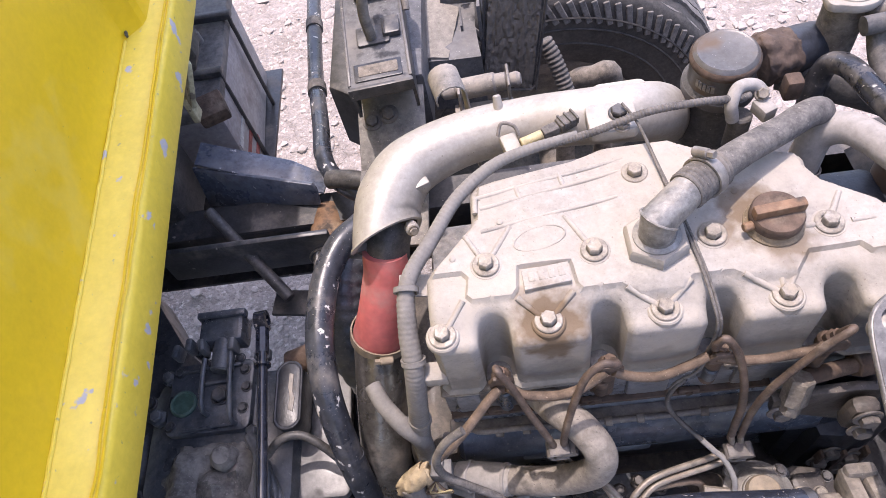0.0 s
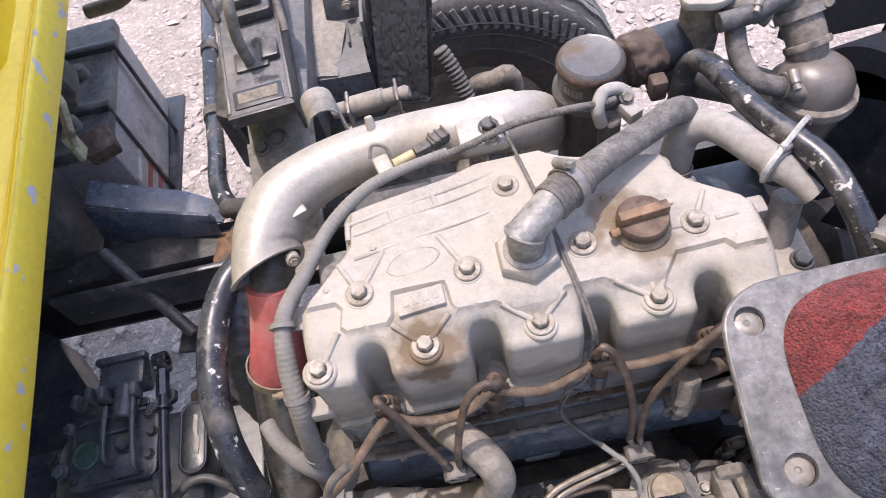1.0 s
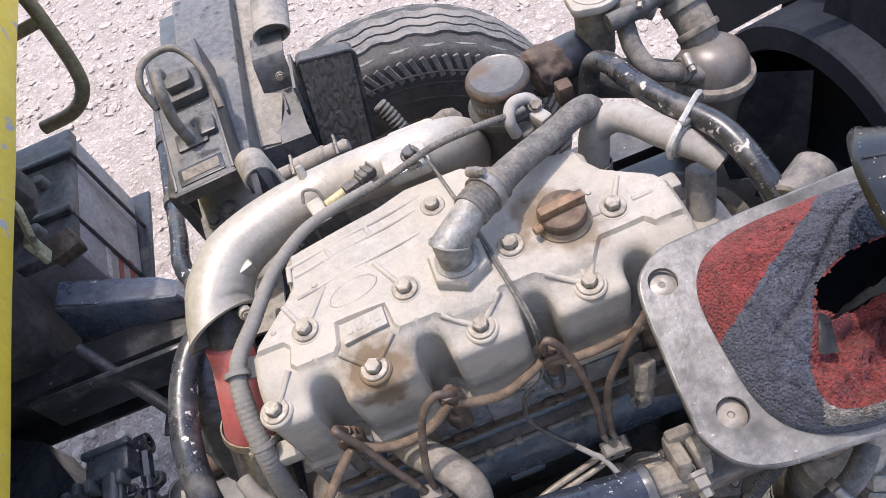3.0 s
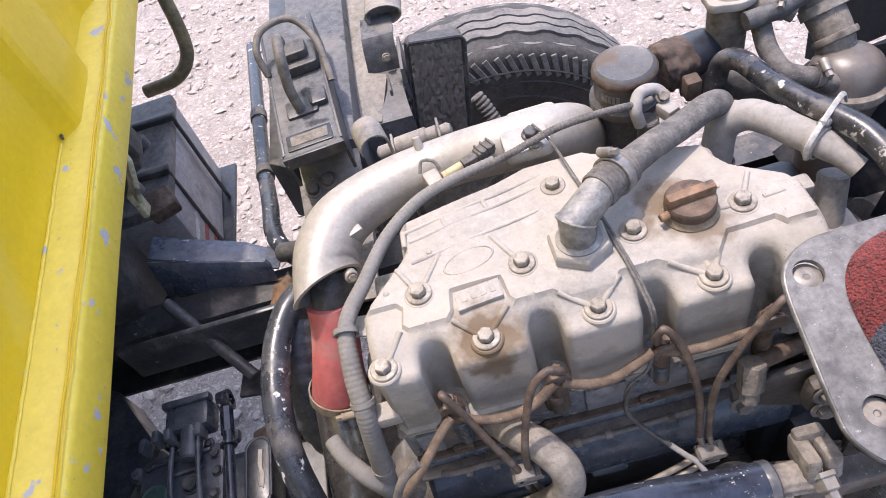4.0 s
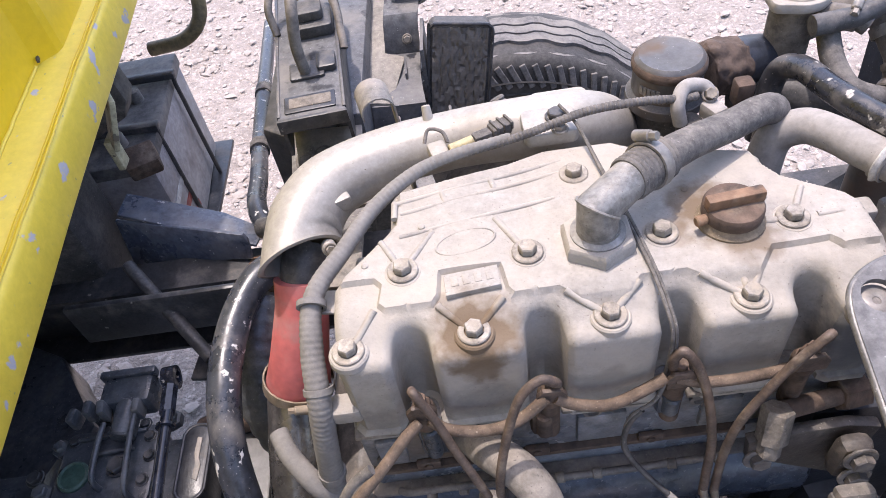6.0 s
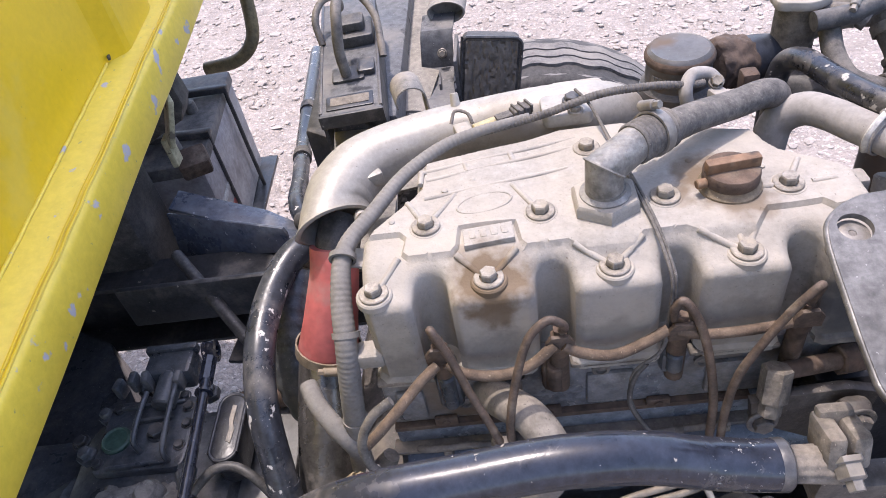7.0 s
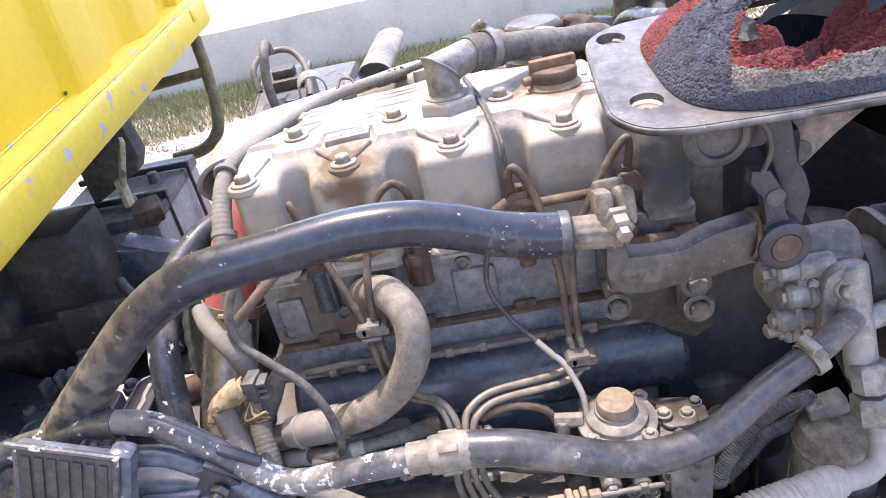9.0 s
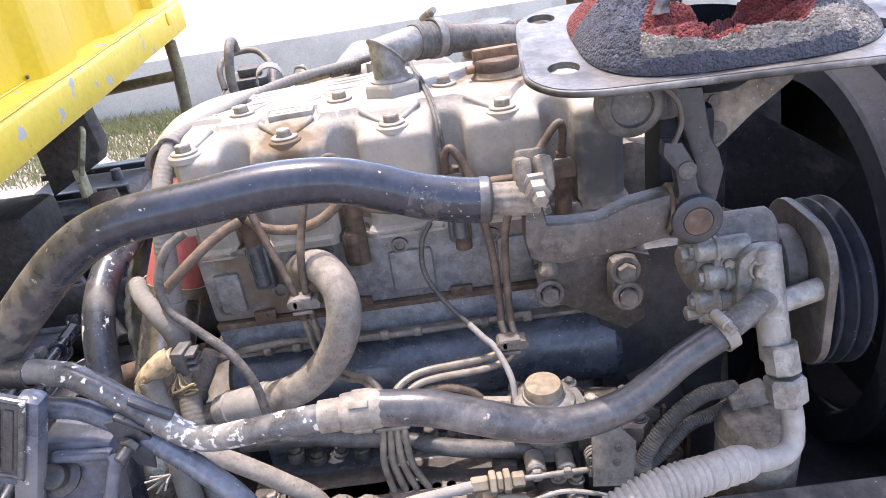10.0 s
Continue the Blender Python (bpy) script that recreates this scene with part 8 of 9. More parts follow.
def oil_filter():
    o = thing("oil_filter", "dusty tan cylindrical filter canister", "filter", L(0.508, -0.232, -0.52))
    c = L(0.508, -0.232, -0.52)
    bm = bmesh.new()
    lathe(bm, [(0.0, 0.0), (0.037, 0.003), (0.042, 0.012), (0.042, 0.180), (0.038, 0.192), (0.02, 0.196), (0.0, 0.197)], c, (0.02, -0.04, 1), 36, cap=False)
    part("canister", bm, "iron_dust", o)
    for h in (0.03, 0.170):
        bm = bmesh.new()
        lathe(bm, [(0.0415, -0.003), (0.044, -0.001), (0.044, 0.001), (0.0415, 0.003)], c + Vector((0.02, -0.04, 1)).normalized() * h, (0.02, -0.04, 1), 36, cap=False)
        part("seam_ring", bm, "iron_dust", o)
    bm = bmesh.new()
    rod(bm, L(0.30, -0.36, -0.47), L(0.66, -0.34, -0.44), 0.034, n=28, edge=0.006)
    solo("steering_drag_link", bm, "grey_sheet", "dusty grey round cross tube low at the front", "tube", L(0.45, -0.35, -0.47))


oil_filter()


def front_bracket():
    o = thing("engine_front_bracket", "dark bolted triangular bracket at the engine front", "bracket", L(0.38, -0.12, -0.25))
    bm = bmesh.new()
    tri = [(0.306, -0.190), (0.312, -0.232), (0.335, -0.240), (0.407, -0.284), (0.428, -0.272), (0.434, -0.190), (0.40, -0.178), (0.34, -0.182)]
    slab(bm, tri, -0.006, 0.006, Matrix.Translation(L(0, -0.112, 0)) @ Matrix.Rotation(radians(90), 4, 'X'), bevel=0.002)
    part("plate", bm, "iron_brown", o)
    for x, y, z in ((0.321, -0.120, -0.221), (0.400, -0.146, -0.190), (0.401, -0.150, -0.219)):
        shared("bolt", BOLT_I, o, axis_pose(L(x, y, z), (0, -1, 0.1)))
    bm = bmesh.new()
    box(bm, L(0.400, -0.134, -0.208), (0.034, 0.024, 0.062), bevel=0.012)
    part("boss", bm, "iron_brown", o)
    bm = bmesh.new()
    rod(bm, L(0.335, -0.105, -0.155), L(0.43, -0.085, -0.170), 0.0095, n=16, edge=0.001)
    rod(bm, L(0.395, -0.092, -0.165), L(0.425, -0.086, -0.17), 0.0165, n=6, edge=0.002)
    part("rusty_pipe", bm, "rust", o, "rusty red-brown pipe and nut")
    bm = bmesh.new()
    rod(bm, L(0.328, -0.108, -0.142), L(0.322, -0.124, -0.178), 0.015, n=6, edge=0.002)
    rod(bm, L(0.322, -0.124, -0.178), L(0.319, -0.132, -0.192), 0.011, n=6, edge=0.002)
    part("banjo_bolt", bm, "iron_dust", o)
    # front pale upright casting seen beyond the cover
    bm = bmesh.new()
    rod(bm, L(0.456, 0.000, -0.09), L(0.466, 0.026, -0.030), 0.0165, n=24, edge=0.002)
    rod(bm, L(0.457, -0.035, -0.15), L(0.457, -0.035, -0.085), 0.011, n=18, edge=0.002)
    slab(bm, rounded(0.424, -0.048, 0.484, 0.028, 0.024), -0.092, -0.078, Matrix.Translation((0, 0, H)), bevel=0.003)
    part("water_neck", bm, "grey_sheet", o, "pale dusty water neck")
    bm = bmesh.new()
    box(bm, L(0.452, 0.0, -0.15), (0.07, 0.10, 0.14), bevel=0.012)
    part("front_casting", bm, "iron_brown", o)
    shared("bolt", BOLT_D, o, Matrix.Translation(L(0.470, -0.030, -0.078)))
    return o


front_bracket()

bm = bmesh.new()
rod(bm, L(0.500, -0.078, 0.004), L(0.546, -0.052, 0.008), 0.0215, n=32, edge=0.003)
solo("alternator_end", bm, "iron", "dull grey round casting at the engine front", "casting", L(0.53, -0.05, -0.02))

# ---- left side: chipped tube, gearbox, linkage ----
def guard_tube():
    o = thing("guard_tube", "black painted tube with large white paint chips", "tube", L(-0.22, 0.0, -0.3))
    bm = bmesh.new()
    tube(bm, [L(-0.175, 0.19, -0.165), L(-0.205, 0.158, -0.162), L(-0.226, 0.115, -0.170), L(-0.236, 0.06, -0.180), L(-0.238, 0.01, -0.195), L(-0.236, -0.035, -0.225), L(-0.230, -0.075, -0.275), L(-0.222, -0.115, -0.35), L(-0.215, -0.14, -0.46), L(-0.21, -0.15, -0.6)], 0.0195, 24, 7)
    part("tube", bm, "chipped", o)
    for p, d in ((L(-0.2265, -0.095, -0.31), (0.1, -0.45, -0.85)),):
        bm = bmesh.new()
        lathe(bm, [(0.0193, -0.004), (0.0208, -0.003), (0.0208, 0.003), (0.0193, 0.004)], p, d, 24, cap=False)
        part("weld_band", bm, "chipped", o)
    return o


guard_tube()


def bellows_hose():
    o = thing("air_bellows_hose", "scuffed black ribbed rubber air hose with a brown cuff", "hose", L(-0.30, 0.22, -0.50))
    bm = bmesh.new()
    tube(bm, [L(-0.290, 0.300, -0.400), L(-0.288, 0.262, -0.405), L(-0.294, 0.222, -0.418), L(-0.302, 0.185, -0.440), L(-0.312, 0.150, -0.480)], 0.033, 28, 8, ridge=0.0022, pitch=0.016)
    part("bellows", bm, "chipped_dusty", o)
    bm = bmesh.new()
    tube(bm, [L(-0.294, 0.395, -0.408), L(-0.292, 0.350, -0.402), L(-0.290, 0.305, -0.400)], [0.036, 0.037, 0.036], 28, 6)
    part("cuff", bm, "rustcap", o, "brown dusty cuff")
    clamp(o, L(-0.2905, 0.298, -0.400), Vector((0.0, -1.0, -0.08)), 0.0355, "steel", 0.012, (0.7, 0, 0.7))
    return o


bellows_hose()

bm = bmesh.new()
tube(bm, [L(-0.20, 0.17, -0.20), L(-0.22, 0.13, -0.24), L(-0.225, 0.08, -0.30), L(-0.20, 0.04, -0.36), L(-0.15, 0.0, -0.42)], 0.041, 24, 7, ridge=0.0022, pitch=0.02)
solo("flexible_duct", bm, "gear", "dark ribbed flexible rubber duct", "duct", L(-0.2, 0.1, -0.4))
bm = bmesh.new()
lathe(bm, [(0.04, 0), (0.043, 0.02), (0.04, 0.045), (0.026, 0.058), (0, 0.06)], L(-0.195, 0.18, -0.255), (-0.5, -0.4, 0.9), 28, cap=False)
solo("brown_round_casting", bm, "hose_brown", "dusty brown round casting end", "casting", L(-0.2, 0.19, -0.24))


def gearbox():
    o = thing("gearbox", "dark dusty gearbox top with bolts and selector housing", "gearbox", L(-0.42, 0.03, -0.65))
    bm = bmesh.new()
    box(bm, L(-0.46, -0.03, -0.50), (0.26, 0.26, 0.22), bevel=0.04)
    box(bm, L(-0.235, -0.02, -0.555), (0.18, 0.30, 0.15), bevel=0.03)
    part("case", bm, "gear", o)
    bm = bmesh.new()
    box(bm, L(-0.71, -0.03, -0.52), (0.26, 0.24, 0.20), bevel=0.04)
    rod(bm, L(-0.58, -0.03, -0.48), L(-1.0, -0.03, -0.56), 0.07, n=24, edge=0.01)
    part("rear_housing", bm, "gear", o)
    for y, z in ((-0.10, -0.40), (0.05, -0.40), (0.085, -0.45)):
        shared("bolt", BOLT_D, o, Matrix.Translation(L(-0.585, y, z + 0.008)))
    bm = bmesh.new()
    slab(bm, rounded(-0.545, -0.015, -0.405, 0.105, 0.015), -0.42, -0.376, Matrix.Translation((0, 0, H)), bevel=0.005)
    cov = part("top_cover", bm, "gear", o, "blue-black gearbox cover")
    bm = bmesh.new()
    rod(bm, L(-0.455, 0.08, -0.365), L(-0.452, 0.135, -0.36), 0.018, n=18, edge=0.003)
    box(bm, L(-0.455, 0.15, -0.365), (0.075, 0.05, 0.045), bevel=0.008)
    box(bm, L(-0.455, 0.172, -0.345), (0.082, 0.012, 0.018), bevel=0.003)
    part("selector_tower", bm, "gear", o)
    bm = bmesh.new()
    lathe(bm, [(0.022, 0), (0.022, 0.006), (0.019, 0.009), (0.017, 0.006), (0.0, 0.006)], L(-0.517, 0.036, -0.378), (0, 0, 1), 28, cap=False)
    part("core_plug", bm, "green", cov, "dull green core plug")
    shared("bolt", BOLT_D, o, Matrix.Translation(L(-0.457, 0.044, -0.376)) @ Matrix.Scale(1.25, 4))
    for x, y in ((-0.53, 0.09), (-0.42, 0.085), (-0.418, 0.02), (-0.535, 0.0), (-0.415, 0.055), (-0.43, 0.105), (-0.485, 0.10)):
        shared("bolt", BOLT_D, o, Matrix.Translation(L(x, y, -0.376)) @ Matrix.Scale(0.7, 4))
    bm = bmesh.new()
    tube(bm, [L(-0.372, 0.125, -0.315), L(-0.362, 0.03, -0.308), L(-0.348, -0.112, -0.300), L(-0.330, -0.30, -0.29)], 0.0078, 14, 5)
    rodp = part("selector_rod", bm, "bar", o, "slim black selector rod")
    bm = bmesh.new()
    lathe(bm, [(0.009, -0.010), (0.017, -0.009), (0.017, 0.009), (0.009, 0.010), (0.009, -0.010)], L(-0.374, 0.136, -0.316), (1, 0.1, 0), 22, cap=False)
    part("rod_end", bm, "bar", rodp)
    bm = bmesh.new()
    rod(bm, L(-0.368, 0.078, -0.3135), L(-0.372, 0.122, -0.315), 0.0108, n=8, edge=0.001)
    part("coupling_nut", bm, "bar", rodp)
    bm = bmesh.new()
    lathe(bm, [(0.0075, -0.003), (0.0128, -0.002), (0.0128, 0.002), (0.0075, 0.003)], L(-0.365, 0.058, -0.311), (0.09, -1, 0), 16)
    part("collar", bm, "bar", rodp)
    bm = bmesh.new()
    slab(bm, rounded(-0.352, -0.035, -0.312, 0.072, 0.018, 6), -0.40, -0.338, Matrix.Translation((0, 0, H)), bevel=0.006)
    unit = part("switch_unit", bm, "arm_black", o, "black oval switch housing")
    bm = bmesh.new()
    slab(bm, [(-0.330, -0.006), (-0.323, -0.010), (-0.321, 0.012), (-0.325, 0.022), (-0.324, 0.050), (-0.331, 0.052), (-0.332, 0.030), (-0.329, 0.014)], -0.338, -0.3365, Matrix.Translation((0, 0, H)), bevel=0.001)
    part("pale_tag", bm, "grey_sheet", unit, "pale worn strip")
    bm = bmesh.new()
    loop = rounded(-0.351, -0.034, -0.313, 0.071, 0.018, 6)
    tube(bm, [L(x, y, -0.340) for x, y in loop + loop[:1]], 0.0026, 8, 2)
    part("rim", bm, "arm_black", unit)
    bm = bmesh.new()
    slab(bm, rounded(-0.345, -0.12, -0.255, 0.12, 0.012), -0.44, -0.42, Matrix.Translation((0, 0, H)), bevel=0.004)
    part("pale_plate", bm, "pale_sheet", o, "pale dusty metal plate")
    bm = bmesh.new()
    lump = [[bm.verts.new(L(-0.55 + 0.0065 * i, -0.27 + 0.0065 * j, (-0.368 - 0.03 * ((i - 12) / 12) ** 4 - 0.03 * ((j - 19) / 19) ** 6 + 0.022 * noise.noise(Vector((i * 0.21, j * 0.17, 1))) + 0.008 * noise.noise(Vector((i * 0.6, j * 0.6, 5)))) if 0 < i < 24 and 0 < j < 38 else -0.50)) for j in range(39)] for i in range(25)]
    for i in range(24):
        for j in range(38):
            bm.faces.new((lump[i][j], lump[i + 1][j], lump[i + 1][j + 1], lump[i][j + 1]))
    part("dusty_casting", bm, "gear_dust", o, "dust-caked gearbox casting")
    for x, y, z, r in ((-0.435, -0.06, -0.385, 0.016), (-0.50, -0.13, -0.39, 0.02), (-0.44, -0.16, -0.39, 0.013)):
        bm = bmesh.new()
        lathe(bm, [(r * 1.3, -0.02), (r * 1.25, 0.0), (r, 0.006), (r * 0.8, 0.012), (r * 0.45, 0.013), (0.0, 0.012)], L(x, y, z + 0.025), (0.1, -0.1, 1), 24, cap=False)
        part("casting_boss", bm, "gear_dust", o)
    for k in range(5):
        bm = bmesh.new()
        box(bm, L(-0.53 + 0.024 * k, 0.118 + 0.006 * (k % 2), -0.36 + 0.006 * (k % 3)), (0.012, 0.022, 0.03), Matrix.Rotation(0.2 * (k % 3 - 1), 3, 'Z'), bevel=0.004)
        part("selector_lug", bm, "gear", o)
    for y, w in ((0.092, 0.10), (0.066, 0.055), (-0.008, 0.09)):
        bm = bmesh.new()
        box(bm, L(-0.475 + 0.2 * (0.1 - w), y, -0.3735), (w, 0.006, 0.008), Matrix.Rotation(0.05, 3, 'Z'), bevel=0.0025)
        part("cover_rib", bm, "gear", cov)
    for p, q in ((L(-0.48, 0.10, -0.352), L(-0.475, 0.018, -0.35)), (L(-0.437, 0.12, -0.35), L(-0.428, 0.0, -0.352))):
        bm = bmesh.new()
        tube(bm, [p, (p + q) / 2 + Vector((0, 0, 0.004)), q, q - Vector((0, 0.004, 0.03))], 0.004, 10, 5)
        part("breather_pipe", bm, "gear", o)
    for x, y, r in ((-0.56, 0.02, 0.010), (-0.55, 0.085, 0.009), (-0.40, -0.02, 0.009), (-0.395, 0.11, 0.010), (-0.50, 0.125, 0.008)):
        bm = bmesh.new()
        lathe(bm, [(r * 1.5, -0.012), (r * 1.5, 0.0), (r, 0.001), (r, 0.008), (r * 0.8, 0.010), (0, 0.010)], L(x, y, -0.378), (0, 0, 1), 6, cap=False)
        part("cover_nut", bm, "gear", o)
    for k in range(4):
        bm = bmesh.new()
        tube(bm, [L(-0.40 + 0.012 * k, -0.03 - 0.02 * k, -0.372), L(-0.375 + 0.012 * k, -0.07 - 0.02 * k, -0.352), L(-0.37 + 0.014 * k, -0.13 - 0.02 * k, -0.352), L(-0.385 + 0.014 * k, -0.19 - 0.02 * k, -0.37)], 0.009 - 0.001 * k, 12, 6)
        part("casting_ridge", bm, "gear", o)
    bm = bmesh.new()
    slab(bm, [(-0.69, 0.34), (-0.59, 0.19), (-0.62, 0.10), (-0.90, 0.12), (-0.90, 0.45)], -0.60, -0.50, Matrix.Translation((0, 0, H)), bevel=0.006)
    part("mount_arm", bm, "gear", o)
    bm = bmesh.new()
    tube(bm, [L(-0.365, -0.070, -0.35), L(-0.335, -0.052, -0.332), L(-0.305, -0.050, -0.332), L(-0.275, -0.066, -0.345), L(-0.25, -0.085, -0.39)], 0.0065, 12, 6)
    part("cable", bm, "rubber_dark", o)
    bm = bmesh.new()
    tube(bm, [L(-0.36, 0.105, -0.42), L(-0.30, 0.112, -0.405), L(-0.23, 0.105, -0.39), L(-0.17, 0.097, -0.38)], 0.022, 20, 6)
    part("exhaust_stub", bm, "rust", o)
    return o


gearbox()

# ---- lower left: air dryer box and connectors ----
def cleaner_box():
    o = thing("steering_reservoir_bracket", "blue-black steel bracket housing with a ribbed dark panel", "bracket", L(-0.2, -0.33, -0.4))
    bm = bmesh.new()
    box(bm, L(-0.190, -0.332, -0.157), (0.090, 0.018, 0.086), Matrix.Rotation(0.4, 3, 'Y'), bevel=0.004)
    part("housing", bm, "blue_gloss", o)
    bm = bmesh.new()
    box(bm, L(-0.184, -0.343, -0.143), (0.076, 0.008, 0.078), Matrix.Rotation(0.4, 3, 'Y'), bevel=0.003)
    panel = part("ribbed_panel", bm, "rubber_dark", o, "worn dark ribbed panel")
    lean = Matrix.Rotation(0.4, 3, 'Y')
    for k in range(7):
        bm = bmesh.new()
        box(bm, L(-0.184, -0.3476, -0.143) + lean @ Vector((-0.030 + 0.010 * k, 0, 0)), (0.0075, 0.003, 0.064), lean, bevel=0.001)
        part("panel_rib", bm, "rubber_dark", panel)
    bm = bmesh.new()
    tube(bm, [L(-0.184, -0.346, -0.143) + lean @ Vector(q) for q in ((-0.045, 0, 0.040), (0.034, 0, 0.040), (0.039, 0, 0.036), (0.039, 0, -0.034), (0.034, 0, -0.039), (-0.045, 0, -0.039))], 0.0028, 8, 4)
    part("panel_rim", bm, "chipped_dusty", panel)
    bm = bmesh.new()
    box(bm, L(-0.166, -0.331, -0.205), (0.0225, 0.022, 0.175), Matrix.Rotation(0.39, 3, 'Y'), bevel=0.007)
    part("frame_bar", bm, "blue_gloss", o, "rounded blue-black frame bar")
    bm = bmesh.new()
    slab(bm, [(-0.162, -0.190), (-0.120, -0.195), (-0.103, -0.200), (-0.101, -0.225), (-0.122, -0.262), (-0.135, -0.34), (-0.20, -0.34), (-0.195, -0.25)], -0.03, 0.012, Matrix.Translation(L(0, -0.298, 0)) @ Matrix.Rotation(radians(90), 4, 'X'), bevel=0.008)
    cast = part("pedestal", bm, "blue_gloss", o, "rounded blue-black casting")
    bm = bmesh.new()
    box(bm, L(-0.128, -0.314, -0.206), (0.055, 0.012, 0.010), Matrix.Rotation(0.1, 3, 'Y'), bevel=0.004)
    part("casting_ridge", bm, "blue_gloss", cast)
    bm = bmesh.new()
    lathe(bm, [(0.0185, 0.0), (0.0185, 0.003), (0.0125, 0.005), (0.0115, 0.006), (0.0112, 0.016), (0.009, 0.018), (0.0, 0.018)], L(-0.155, -0.314, -0.226), (0.05, -0.75, 0.65), 24, cap=False)
    part("big_bolt", bm, "rubber_dark", o, "large dark bolt")
    bm = bmesh.new()
    tube(bm, [L(-0.093, -0.325, -0.205), L(-0.105, -0.33, -0.235), L(-0.122, -0.335, -0.275)], 0.0065, 12, 6)
    part("stay_rod", bm, "blue_gloss", o)
    return o


cleaner_box()


def loom_connector():
    o = thing("taped_connector", "beige-taped wiring plug with dark multi-pin connector", "connector", L(-0.12, -0.15, -0.26))
    bm = bmesh.new()
    tube(bm, [L(-0.144, -0.160, -0.250), L(-0.134, -0.157, -0.238), L(-0.120, -0.153, -0.228), L(-0.107, -0.150, -0.224), L(-0.102, -0.149, -0.223)], [0.006, 0.0120, 0.0145, 0.0135, 0.011], 30, 12)
    for v in bm.verts:
        v.co += Vector((1, 0.6, 1)) * (0.008 * noise.noise(v.co * 70) + 0.004 * noise.noise(v.co * 210))
    part("taped_plug", bm, "tape", o, "beige taped plug")
    bm = bmesh.new()
    box(bm, L(-0.093, -0.146, -0.226), (0.015, 0.026, 0.030), Matrix.Rotation(-0.15, 3, 'Z'), bevel=0.002)
    conn = part("connector", bm, "plastic_dusty", o, "grey multi-pin connector")
    for k in range(3):
        bm = bmesh.new()
        box(bm, L(-0.081, -0.148, -0.234 + 0.0085 * k), (0.011, 0.020, 0.0042), bevel=0.001)
        part("pin_row", bm, "plastic_dusty", conn)
    for k in range(5):
        bm = bmesh.new()
        a = -0.5 + 0.35 * k
        tube(bm, [L(-0.098, -0.158, -0.236), L(-0.090 - 0.006 * k, -0.166, -0.246 - 0.003 * k), L(-0.086 + 0.006 * math.cos(a), -0.168, -0.252 + 0.006 * math.sin(a * 3)), L(-0.106 + 0.004 * k, -0.165, -0.262)], 0.0016, 6, 5)
        part("loose_wire", bm, "white_sleeve" if k % 2 else "hose_brown", o)
    bm = bmesh.new()
    tube(bm, [L(-0.132, -0.158, -0.240), L(-0.124, -0.170, -0.275), L(-0.114, -0.190, -0.310), L(-0.112, -0.20, -0.34), L(-0.113, -0.205, -0.42)], 0.0135, 16, 6, ridge=0.0005, pitch=0.010)
    part("loom_tail", bm, "rubber_loom", o, "grey taped loom tail")
    bm = bmesh.new()
    for k in range(7):
        a = 0.9 * k
        tube(bm, [L(-0.122, -0.207, -0.334), L(-0.130 + 0.007 * math.cos(a), -0.216, -0.334 + 0.007 * math.sin(a)), L(-0.135 + 0.012 * math.cos(a), -0.220, -0.335 + 0.012 * math.sin(a))], 0.0013, 5, 3)
    part("frayed_tie", bm, "hose_pale", o, "frayed pale tie ends")
    return o


loom_connector()

